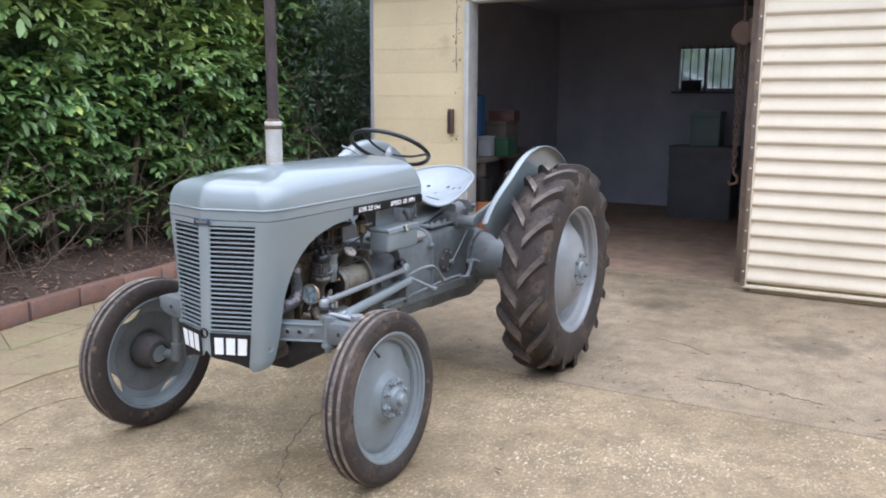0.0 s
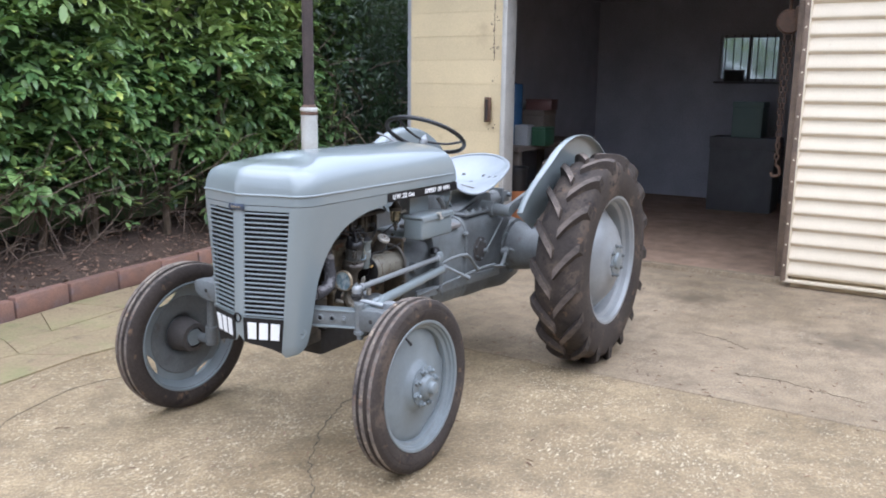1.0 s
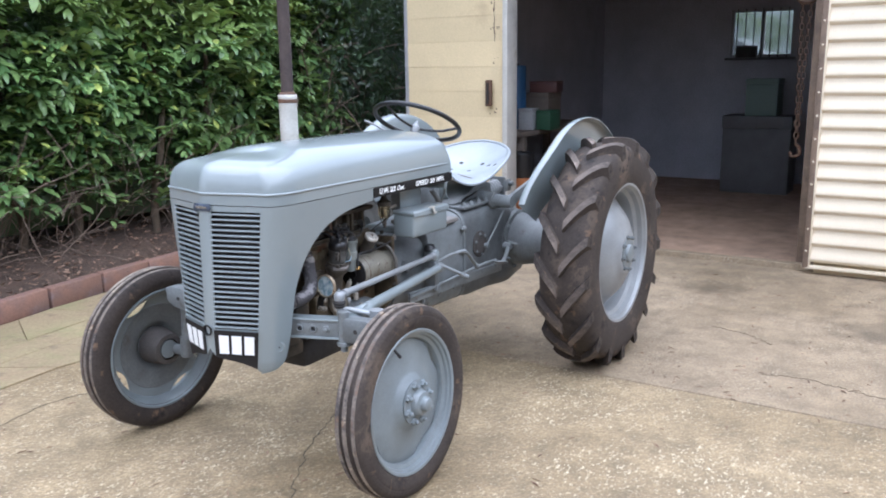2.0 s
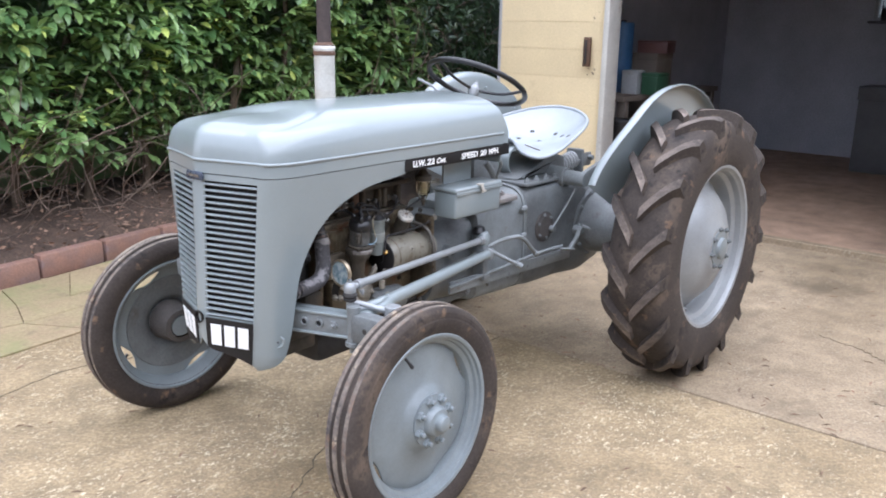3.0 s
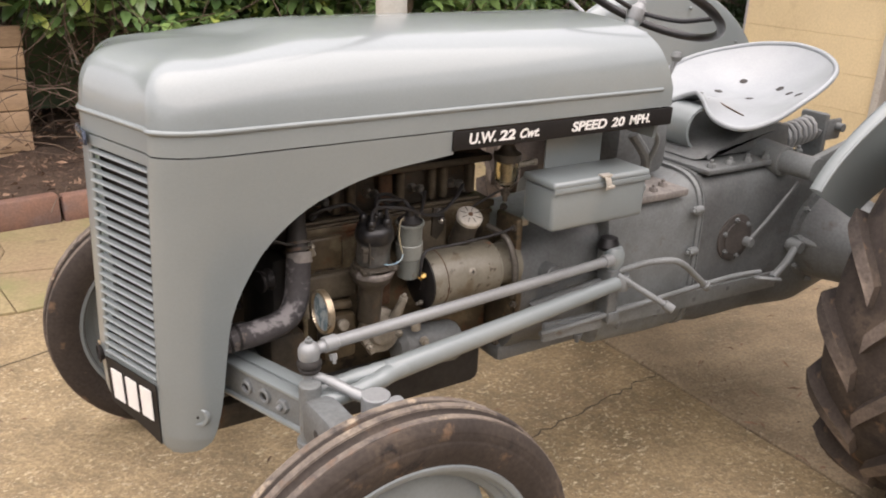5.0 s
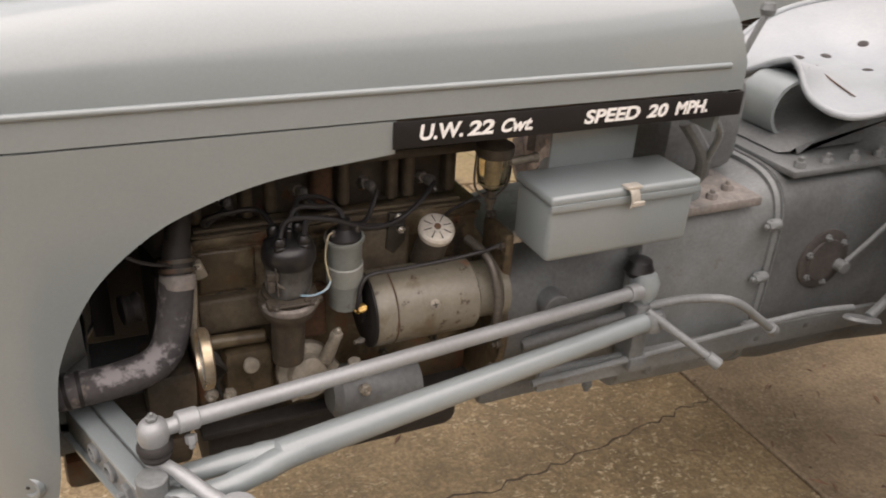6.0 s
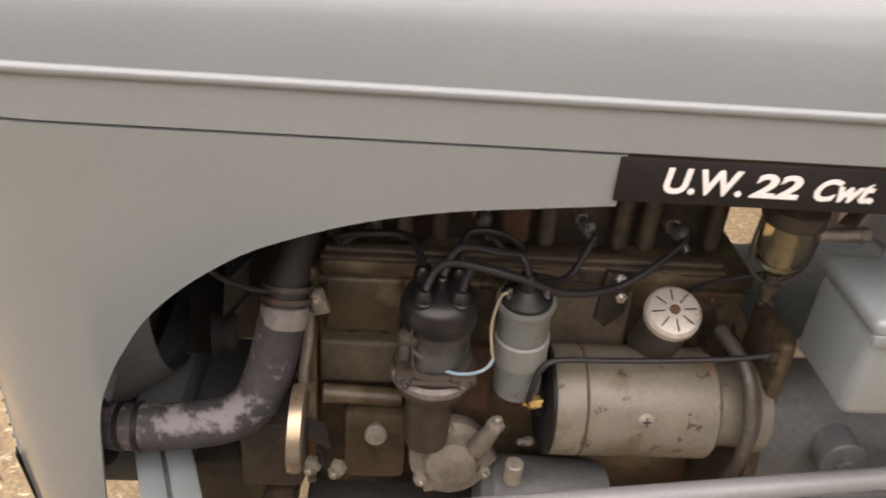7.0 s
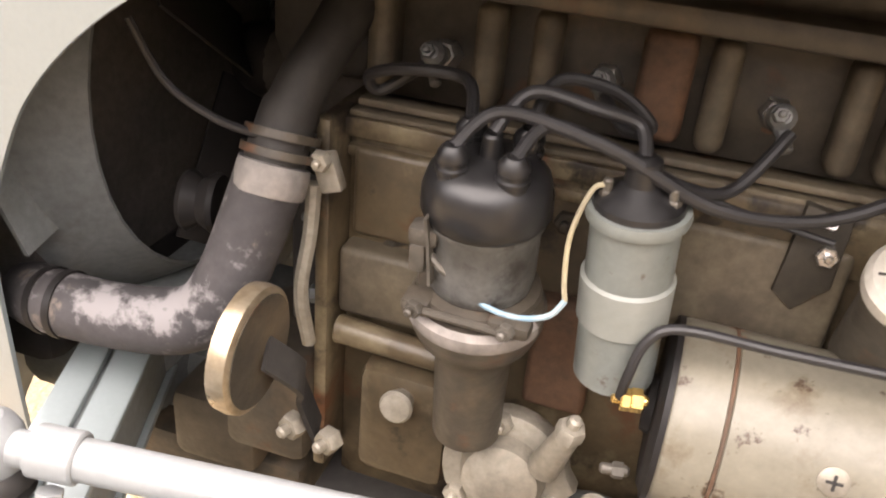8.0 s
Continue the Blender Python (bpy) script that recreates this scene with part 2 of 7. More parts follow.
LUG_RUBBER = surface("dusty_lug_rubber", (0.15, 0.122, 0.103), (0.06, 0.051, 0.046), rough=0.85, big=8, fine=120, grain=0.4, bump=0.3, depth=0.002,
                     spots=((0.24, 0.195, 0.16), 9, 0.53, 0.68), spec=0.2)
HOSE = surface("chalky_hose_rubber", (0.034, 0.032, 0.034), (0.055, 0.051, 0.052), rough=0.7, big=14, fine=120, grain=0.25, bump=0.2, depth=0.001,
               spots=[((0.19, 0.18, 0.182), 15, 0.54, 0.61), ((0.12, 0.1, 0.085), 34, 0.6, 0.68)], spec=0.3)
EXHAUST_WHITE = surface("pale_pipe_paint", (0.62, 0.6, 0.55), (0.5, 0.47, 0.41), rough=0.55, big=9, fine=120, grain=0.15, bump=0.1, depth=0.001,
                        spots=((0.3, 0.19, 0.1), 11, 0.64, 0.78))
EXHAUST_RUST = surface("brown_pipe", (0.06, 0.042, 0.036), (0.045, 0.033, 0.03), rough=0.75, big=12, fine=100, grain=0.4, bump=0.3, depth=0.0015)
AMBER = glassy("amber_fuel_glass", (0.97, 0.9, 0.72))
STRAP_PALE = surface("pale_strap", (0.23, 0.24, 0.22), (0.19, 0.2, 0.182), rough=0.45, big=20, fine=160, grain=0.15, bump=0.05, depth=0.0006)
BODY_ALLOY = surface("stained_grey_alloy", (0.15, 0.15, 0.143), (0.07, 0.068, 0.062), rough=0.42, metal=0.3, big=22, fine=150, grain=0.3, bump=0.15, depth=0.001,
                     spots=((0.04, 0.035, 0.03), 26, 0.55, 0.66))
DUSTY = surface("dusty_brown_casting", (0.21, 0.188, 0.17), (0.15, 0.142, 0.134), rough=0.75, big=14, fine=110, grain=0.4, bump=0.3, depth=0.0015)
OLIVE_PALE = surface("dry_olive_casting", (0.115, 0.093, 0.062), (0.062, 0.05, 0.035), rough=0.6, big=14, fine=110, grain=0.4, bump=0.3, depth=0.0015,
                     spots=((0.05, 0.038, 0.026), 12, 0.55, 0.7))
RAD_CORE = surface("dusty_radiator", (0.075, 0.066, 0.06), (0.05, 0.045, 0.041), rough=0.8, big=10, fine=120, grain=0.4, bump=0.3, depth=0.001)
GRIMY_ALLOY = surface("grimy_alloy", (0.11, 0.1, 0.085), (0.06, 0.052, 0.042), rough=0.45, metal=0.3, big=18, fine=140, grain=0.35, bump=0.2, depth=0.001,
                      spots=((0.2, 0.18, 0.15), 24, 0.6, 0.72))
# Near-black colour that stands for the shade in gaps and bores.
VOID_BLACK = surface("void_black", (0.008, 0.008, 0.008), (0.012, 0.011, 0.01), rough=0.9, big=8, fine=90, grain=0.2, bump=0.1)
DARK_STEEL = surface("dark_steel_paint", (0.11, 0.108, 0.11), (0.09, 0.088, 0.09), rough=0.6, big=4, fine=80)
# Dark tint that dims the view through the panes.
PANE = glassy("dark_window_glass", (0.17, 0.19, 0.19), 0.15)
DISC_FACE = surface("printed_disc", (0.08, 0.16, 0.2), (0.38, 0.42, 0.42), rough=0.25, big=45, fine=120, grain=0.1, bump=0)
CONCRETE = concrete("brushed_concrete", (0.198, 0.145, 0.079), (0.268, 0.203, 0.117), (0.66, 0.56, 0.39), groove=0.25)
CONCRETE_SMOOTH = concrete("damp_concrete", (0.215, 0.162, 0.1), (0.275, 0.212, 0.138), (0.42, 0.35, 0.25), stains=((-3.0, 2.05, 0.32), (-2.6, 0.55, 0.3), (-3.6, 0.9, 0.25)))
FLOOR_IN = concrete("workshop_floor", (0.37, 0.245, 0.165), (0.28, 0.19, 0.13), (0.3, 0.25, 0.2))
FLAG = surface("mossy_flagstone", (0.265, 0.215, 0.115), (0.24, 0.175, 0.105), rough=0.8, big=1.8, fine=60, grain=0.35, bump=0.35, depth=0.004, rnd=0.05,
               spots=[((0.19, 0.185, 0.08), 2.2, 0.5, 0.7), ((0.15, 0.11, 0.07), 7, 0.58, 0.7)])
GAP = surface("earthy_joint", (0.09, 0.07, 0.045), (0.06, 0.05, 0.035), rough=0.95, big=5, fine=60, grain=0.5, bump=0.4, depth=0.004)
BRICK = surface("kerb_brick", (0.25, 0.135, 0.095), (0.195, 0.125, 0.105), rough=0.7, big=6, fine=90, grain=0.35, bump=0.35, depth=0.003, rnd=0.22,
                spots=((0.2, 0.16, 0.17), 4, 0.52, 0.7))
SOIL = surface("leafy_soil", (0.05, 0.032, 0.022), (0.085, 0.055, 0.038), rough=0.95, big=5, fine=50, grain=0.6, bump=0.8, depth=0.02,
               spots=((0.2, 0.13, 0.09), 24, 0.58, 0.7))
LITTER = surface("dead_leaves", (0.16, 0.09, 0.055), (0.22, 0.145, 0.1), rough=0.85, big=5, fine=60, grain=0.4, bump=0, rnd=0.5, island=True)
TWIG = surface("bare_twigs", (0.11, 0.075, 0.055), (0.16, 0.12, 0.09), rough=0.85, big=6, fine=60, grain=0.4, bump=0, rnd=0.35, island=True)
YARD_WALL = surface("plain_yard_brick", (0.16, 0.12, 0.09), (0.12, 0.1, 0.08), rough=0.85, big=2, fine=40, grain=0.3, bump=0.2, depth=0.004)
BARK = surface("hedge_bark", (0.07, 0.05, 0.035), (0.1, 0.075, 0.05), rough=0.9, big=8, fine=70, grain=0.5, bump=0.5, depth=0.006)
LAUREL = leafy("laurel_leaves", (0.075, 0.15, 0.055), (0.25, 0.37, 0.125), (0.43, 0.5, 0.13))
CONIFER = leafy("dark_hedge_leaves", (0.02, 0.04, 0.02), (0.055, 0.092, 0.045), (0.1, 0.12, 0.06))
MASONRY = surface("cream_masonry_paint", (0.68, 0.55, 0.33), (0.63, 0.51, 0.31), rough=0.7, big=2.5, fine=70, grain=0.14, bump=0.25, depth=0.003, rnd=0.05,
                  spots=((0.42, 0.31, 0.18), 2.4, 0.6, 0.85))
MORTAR = surface("painted_mortar", (0.64, 0.52, 0.31), (0.6, 0.48, 0.29), rough=0.8, big=4, fine=90, grain=0.2, bump=0.3, depth=0.003)
POST_PAINT = surface("grey_post_paint", (0.5, 0.48, 0.43), (0.42, 0.4, 0.36), rough=0.65, big=5, fine=90, grain=0.2, bump=0.15, depth=0.002,
                     spots=((0.25, 0.19, 0.13), 6, 0.62, 0.76))
SHEET = surface("cream_sheet_steel", (0.72, 0.62, 0.46), (0.67, 0.575, 0.425), rough=0.5, big=2.2, fine=110, grain=0.1, bump=0.06, depth=0.001,
                spots=((0.45, 0.34, 0.2), 5, 0.68, 0.85))
IRON_FRAME = surface("rust_brown_frame", (0.2, 0.14, 0.095), (0.13, 0.095, 0.07), rough=0.75, big=8, fine=90, grain=0.35, bump=0.3, depth=0.002)
WALL_IN = surface("dim_block_wall", (0.45, 0.455, 0.49), (0.37, 0.375, 0.405), rough=0.9, big=2, fine=50, grain=0.25, bump=0.3, depth=0.004)
TIMBER = surface("weathered_softwood", (0.42, 0.29, 0.18), (0.34, 0.235, 0.15), rough=0.75, big=3, fine=30, grain=0.4, bump=0.3, depth=0.003, rnd=0.14,
                 stretch=(1.0, 8.0, 10.0), spots=((0.2, 0.13, 0.08), 6, 0.64, 0.74))
PLAIN_BLUE = surface("blue_drum_paint", (0.03, 0.09, 0.2), (0.04, 0.11, 0.22), rough=0.5, big=5, fine=80)
PLAIN_RED = surface("faded_red_paint", (0.13, 0.055, 0.047), (0.1, 0.045, 0.04), rough=0.5, big=5, fine=80)
PLAIN_GREEN = surface("green_cabinet_paint", (0.12, 0.175, 0.15), (0.13, 0.185, 0.165), rough=0.55, big=4, fine=80)
CRATE_GREEN = surface("dull_green_plastic", (0.025, 0.075, 0.04), (0.03, 0.085, 0.045), rough=0.55, big=4, fine=80)
PLAIN_ORANGE = surface("orange_plastic", (0.45, 0.17, 0.06), (0.4, 0.15, 0.05), rough=0.5, big=5, fine=80)
PLAIN_WHITE = surface("white_plastic", (0.36, 0.37, 0.38), (0.32, 0.33, 0.33), rough=0.5, big=5, fine=80)
SHELF_WOOD = surface("bench_wood", (0.16, 0.13, 0.105), (0.13, 0.105, 0.085), rough=0.75, big=4, fine=60)


# ---- building blocks ----
def part(name, bm, material, parent=None, label="", smooth=True, angle=35):
    """Links a bmesh as one mesh object, under its thing or part where one is given."""
    me = bpy.data.meshes.new(name)
    bm.normal_update()
    bm.to_mesh(me)
    bm.free()
    me.materials.append(material)
    if smooth and len(me.polygons):
        me.shade_smooth()
        me.set_sharp_from_angle(angle=radians(angle))
    ob = new(name, me)
    if parent is not None:
        ob.parent = parent
    if label:
        tagged(ob, label)
    return ob


def put(bm, piece, m=None):
    """Adds the bmesh piece, moved by m, to bm."""
    if m is not None:
        bmesh.ops.transform(piece, matrix=m, verts=piece.verts)
    me = bpy.data.meshes.new("temporary")
    piece.to_mesh(me)
    piece.free()
    bm.from_mesh(me)
    bpy.data.meshes.remove(me)
    return bm


def box(bm, c, s, r=0.004, m=None, seg=2):
    """A box with rounded edges: centre, size, radius."""
    p = bmesh.new()
    bmesh.ops.create_cube(p, size=1.0)
    bmesh.ops.scale(p, vec=s, verts=p.verts)
    if r:
        bmesh.ops.bevel(p, geom=p.edges[:], offset=min(r, 0.45 * min(s)), segments=seg, profile=0.5, affect="EDGES")
    bmesh.ops.translate(p, vec=c, verts=p.verts)
    return put(bm, p, m)


def along(p, q):
    """A pose at p whose z axis points to q."""
    p, q = Vector(p), Vector(q)
    return Matrix.Translation(p) @ (q - p).to_track_quat("Z", "Y").to_matrix().to_4x4()


def lathe(bm, prof, m=None, n=24, start=0.0, turn=360.0):
    """Turns the profile [(radius, height), ...] round the z axis of m."""
    p = bmesh.new()
    full = turn >= 359.9
    steps = n if full else n + 1
    rings = []
    for r, h in prof:
        if r < 1e-6 and full:
            rings.append([p.verts.new((0, 0, h))])
        else:
            rings.append([p.verts.new((r * math.cos(radians(start + turn * i / n)), r * math.sin(radians(start + turn * i / n)), h)) for i in range(steps)])
    for a, b in zip(rings, rings[1:]):
        for i in range(n):
            j = (i + 1) % steps if full else i + 1
            if len(a) == 1 and len(b) == 1:
                continue
            if len(a) == 1:
                p.faces.new((a[0], b[i], b[j]))
            elif len(b) == 1:
                p.faces.new((a[i], a[j], b[0]))
            else:
                p.faces.new((a[i], a[j], b[j], b[i]))
    bmesh.ops.recalc_face_normals(p, faces=p.faces)
    return put(bm, p, m)


def rod(bm, p, q, r, r2=None, n=14, b=0.0015):
    """A round bar from p to q with slightly rounded ends."""
    r2 = r if r2 is None else r2
    h = (Vector(q) - Vector(p)).length
    b = min(b, r * 0.4, r2 * 0.4, h * 0.3)
    return lathe(bm, [(0, 0), (r - b, 0), (r, b), (r2, h - b), (r2 - b, h), (0, h)], along(p, q), n)


def smoothed(pts, steps=6, closed=False):
    """Points of a smooth curve through pts."""
    pts = [Vector(p) for p in pts]
    n, out = len(pts), []
    for i in range(n if closed else n - 1):
        a, b = pts[i], pts[(i + 1) % n]
        o = pts[(i - 1) % n] if closed or i else a
        d = pts[(i + 2) % n] if closed or i + 2 < n else b
        for k in range(steps):
            t = k / steps
            out.append(0.5 * (2 * a + (b - o) * t + (2 * o - 5 * a + 4 * b - d) * t * t + (3 * a - o - 3 * b + d) * t ** 3))
    if not closed:
        out.append(pts[-1])
    return out


def tube(bm, pts, r, n=10, steps=6, closed=False, flat=None):
    """A tube along a smooth curve; flat=(width, thickness) makes it a strap instead."""
    line = smoothed(pts, steps, closed)
    p = bmesh.new()
    rings, up = [], None
    for i, c in enumerate(line):
        d = (line[(i + 1) % len(line)] - line[i - 1]) if closed else (line[min(i + 1, len(line) - 1)] - line[max(i - 1, 0)])
        d.normalize()
        if up is None:
            up = d.orthogonal().normalized() if flat is None else (Vector((0, 1, 0)) - d * d.y).normalized()
        up = (up - d * up.dot(d)).normalized()
        side = d.cross(up)
        if flat:
            w, th = flat[0] / 2, flat[1] / 2
            rings.append([p.verts.new(c + up * a * w + side * b * th) for a, b in ((1, 1), (1, -1), (-1, -1), (-1, 1))])
        else:
            rr = r[min(i * len(r) // len(line), len(r) - 1)] if isinstance(r, (list, tuple)) else r
            rings.append([p.verts.new(c + (up * math.cos(2 * math.pi * k / n) + side * math.sin(2 * math.pi * k / n)) * rr) for k in range(n)])
    m = len(rings[0])
    for a, b in zip(rings, rings[1:] + (rings[:1] if closed else [])):
        for k in range(m):
            p.faces.new((a[k], a[(k + 1) % m], b[(k + 1) % m], b[k]))
    if not closed:
        p.faces.new(rings[0][::-1])
        p.faces.new(rings[-1])
    bmesh.ops.recalc_face_normals(p, faces=p.faces)
    return put(bm, p)


def prism(bm, outline, h, m=None, r=0.0):
    """A flat outline [(x, y), ...] raised by h along z of m, its top edge rounded by r."""
    p = bmesh.new()
    a = [p.verts.new((x, y, 0)) for x, y in outline]
    f = p.faces.new(a)
    ex = bmesh.ops.extrude_face_region(p, geom=[f])
    top = [v for v in ex["geom"] if isinstance(v, bmesh.types.BMVert)]
    bmesh.ops.translate(p, vec=(0, 0, h), verts=top)
    bmesh.ops.recalc_face_normals(p, faces=p.faces)
    if r:
        es = [e for e in p.edges if abs(e.verts[0].co.z - e.verts[1].co.z) < 1e-6]
        bmesh.ops.bevel(p, geom=es, offset=r, segments=2, profile=0.5, affect="EDGES")
    return put(bm, p, m)


def nut(bm, p, d, r=0.009, h=0.009, stud=0.004):
    """A hexagon nut at p facing along d, with the stud's end in it."""
    p, d = Vector(p), Vector(d).normalized()
    m = along(p, p + d)
    lathe(bm, [(0, 0), (r, 0), (r, h * 0.8), (r * 0.85, h), (0, h)], m, 6)
    if stud:
        lathe(bm, [(0, h), (stud, h), (stud, h + stud * 1.4), (stud * 0.6, h + stud * 1.8), (0, h + stud * 1.8)], m, 8)
    return bm


def thing(name, label, category, at=(0, 0, 0), group="", kind=""):
    e = new(name)
    e.location = at
    e.empty_display_size = 0.1
    return tagged(e, label, category, group, kind)


def structure(name, bm, material, label="", smooth=False):
    return tagged(part(name, bm, material, None, "", smooth), label, "", "", "structure")


def lerp_table(table, v):
    """Linear reading of [(v, value), ...], in rising order."""
    if v <= table[0][0]:
        return table[0][1]
    for (a, x), (b, y) in zip(table, table[1:]):
        if v <= b:
            return x + (y - x) * (v - a) / (b - a)
    return table[-1][1]


def mesh_of(name, verts, faces, material, parent=None, kind="", label="", smooth=False):
    me = bpy.data.meshes.new(name)
    me.from_pydata(verts, [], faces)
    me.materials.append(material)
    if smooth:
        me.shade_smooth()
    ob = new(name, me)
    if parent is not None:
        ob.parent = parent
    return tagged(ob, label, "", "", kind)


# ---- ground ----
bm = bmesh.new()
box(bm, (0, 0, -0.16), (160, 160, 0.2), 0)
structure("ground", bm, GAP, "dark earth under and around the concrete yard")


YARD = -0.0245


def slab(name, x0, x1, y0, y1, material, label, z=0.0):
    b = bmesh.new()
    box(b, ((x0 + x1) / 2, (y0 + y1) / 2, z - 0.05), (x1 - x0, y1 - y0, 0.1), 0.006)
    return structure(name, b, material, label)


slab("pavement", -1.556, 9.0, -2.9, 9.0, CONCRETE, "tan brushed concrete yard, pale flecks for aggregate and glints", YARD)
slab("pavement", -4.49, -1.567, -3.0, 9.0, CONCRETE_SMOOTH, "smoother damp-stained concrete apron before the garage", YARD)
slab("pavement", 9.012, 40.0, -30.0, 30.0, CONCRETE_SMOOTH, "plain concrete drive", YARD)
slab("floor", -9.9, -4.5, -2.2, 5.2, FLOOR_IN, "dark stained workshop concrete floor")
bm = bmesh.new()
box(bm, (-4.525, 0.135, -0.006), (0.075, 2.63, 0.058), 0.006)
structure("threshold", bm, CONCRETE_SMOOTH, "low worn concrete threshold across the garage opening")


def crack(pts, width):
    """A thin jagged crack line lying in the concrete."""
    rnd = random.Random(len(pts) * 7)
    line = smoothed([(x, y, 0) for x, y in pts], 14)
    verts, faces = [], []
    for i, p in enumerate(line):
        d = (line[min(i + 1, len(line) - 1)] - line[max(i - 1, 0)]).normalized()
        s = Vector((-d.y, d.x, 0))
        p = p + s * rnd.uniform(-0.012, 0.012)
        w = width * rnd.uniform(0.25, 1.0)
        verts += [p + s * w + Vector((0, 0, 0.0022)), p - s * w + Vector((0, 0, 0.0022)), p - Vector((0, 0, 0.003))]
    for i in range(len(line) - 1):
        a = i * 3
        faces += [(a, a + 3, a + 5, a + 2), (a + 1, a + 2, a + 5, a + 4), (a, a + 1, a + 4, a + 3)]
    ob = mesh_of("crack", verts, faces, GAP, None, "structure", "dark hairline crack in the concrete")
    ob.location.z = YARD
    return ob


crack([(0.75, 0.75), (0.35, 0.42), (0.09, 0.2), (-0.4, -0.03), (-0.83, -0.04), (-1.2, -0.09), (-1.55, -0.14)], 0.0035)
crack([(-1.9, 2.2), (-1.95, 2.0), (-2.02, 1.75), (-1.98, 1.55)], 0.0018)
crack([(-2.5, 1.5), (-2.62, 1.35), (-2.7, 1.12)], 0.0015)
crack([(-1.0, -1.6), (-0.5, -1.2), (0.2, -1.35), (0.9, -1.1)], 0.003)

# scattered grit, straw and small dead leaves on the concrete
rnd = random.Random(5)
verts, faces = [], []
for i in range(620):
    x, y = rnd.uniform(-4.4, 2.2), rnd.uniform(-2.4, 3.2)
    if i > 480:
        x = -1.56 - abs(rnd.gauss(0, 0.35))
    a, ln, w = rnd.uniform(0, 6.3), rnd.uniform(0.005, 0.034), rnd.uniform(0.0012, 0.006)
    c, s = math.cos(a), math.sin(a)
    n = len(verts)
    for u, v, z in ((-ln, 0, 0.0015), (0, w, 0.004), (ln, 0, 0.002), (0, -w, 0.0055)):
        verts.append((x + u * c - v * s, y + u * s + v * c, z))
    faces += [(n, n + 1, n + 2), (n, n + 2, n + 3)]
mesh_of("yard_litter", verts, faces, LITTER, None, "stuff", "small dead leaves and straw strewn on the concrete").location.z = YARD

# unseen plain walls added behind the walk; they darken the bonnet's low reflections
bm = bmesh.new()
box(bm, (0.5, 8.6, 2.0), (17.0, 0.25, 4.2), 0.02)
structure("wall_yard", bm, YARD_WALL, "unseen plain brown wall, added to darken low reflections")
bm = bmesh.new()
box(bm, (8.8, 2.0, 1.3), (0.2, 13.0, 2.6), 0.02)
structure("wall_yard_2", bm, YARD_WALL, "unseen plain brown wall, added to darken low reflections")

# ---- flower bed, kerb and flagstones along the hedge ----
KERB = lambda x: -2.77 + 0.12 * x
bm = bmesh.new()
rows = []
rnd = random.Random(8)
for i in range(45):
    x = -6.8 + i * 0.22
    rows.append([bm.verts.new((x, KERB(x) - 0.05 - 0.16 * j, 0.07 + (0.05 * min(j, 3) + rnd.uniform(-0.02, 0.03) if j else 0.0))) for j in range(22)])
for a, b in zip(rows, rows[1:]):
    for j in range(21):
        bm.faces.new((a[j], b[j], b[j + 1], a[j + 1]))
bmesh.ops.recalc_face_normals(bm, faces=bm.faces)
ob = structure("flower_bed", bm, SOIL, "bare brown soil with dead leaves under the hedge", True)

rnd = random.Random(21)
verts, faces = [], []
for i in range(2600):
    x = rnd.uniform(-5.5, 1.2)
    y = KERB(x) - 0.06 - rnd.random() ** 1.3 * 1.6
    z = 0.085 + 0.3 * min(0.5, max(0.0, KERB(x) - 0.05 - y)) + rnd.uniform(0, 0.05)
    a, ln, w = rnd.uniform(0, 6.3), rnd.uniform(0.008, 0.034), rnd.uniform(0.004, 0.013)
    c, s = math.cos(a), math.sin(a)
    n = len(verts)
    for u, v, h in ((-ln, 0, rnd.uniform(0, 0.02)), (0, w, rnd.uniform(0, 0.02)), (ln, 0, rnd.uniform(0, 0.025)), (0, -w, rnd.uniform(0, 0.02))):
        verts.append((x + u * c - v * s, y + u * s + v * c, z + h))
    faces += [(n, n + 1, n + 2), (n, n + 2, n + 3)]
mesh_of("leaf_litter", verts, faces, LITTER, None, "stuff", "brown dead leaves lying on the soil")

kerb = thing("kerb", "edging of long reddish-brown bricks along the bed", "kerb", kind="structure")
bm = bmesh.new()
box(bm, (0, 0, 0.045), (0.44, 0.085, 0.15), 0.012)
me = bpy.data.meshes.new("brick")
bm.to_mesh(me)
bm.free()
me.materials.append(BRICK)
me.shade_smooth()
me.set_sharp_from_angle(angle=radians(35))
rnd = random.Random(3)
for i in range(16):
    x = 1.6 - i * 0.452
    ob = new("brick", me)
    ob.parent = kerb
    ob.matrix_basis = pose(x, KERB(x) - 0.03 + rnd.uniform(-0.006, 0.006), rnd.uniform(-0.012, 0.008), rnd.uniform(-2, 2), rnd.uniform(-1, 1), 6.8 + rnd.uniform(-1, 1))

# irregular flagstones between the kerb and the concrete
flags = thing("flagstones", "irregular mossy yellowish flagstones along the kerb", "paving", (0, 0, YARD), kind="structure")
rnd = random.Random(12)
NX, NY = 11, 3
grid = {}
for i in range(NX + 1):
    for j in range(NY + 1):
        x = -2.6 + i * 0.42
        y0, y1 = KERB(x) + 0.02, -1.75
        jit = 0.11 if 0 < j < NY else 0.0
        grid[i, j] = (x + rnd.uniform(-0.12, 0.12), y0 + (y1 - y0) * j / NY + rnd.uniform(-jit, jit) + (rnd.uniform(-0.1, 0.1) if j == NY else 0))
for i in range(NX):
    for j in range(NY):
        q = [grid[i, j], grid[i + 1, j], grid[i + 1, j + 1], grid[i, j + 1]]
        cx, cy = sum(p[0] for p in q) / 4, sum(p[1] for p in q) / 4
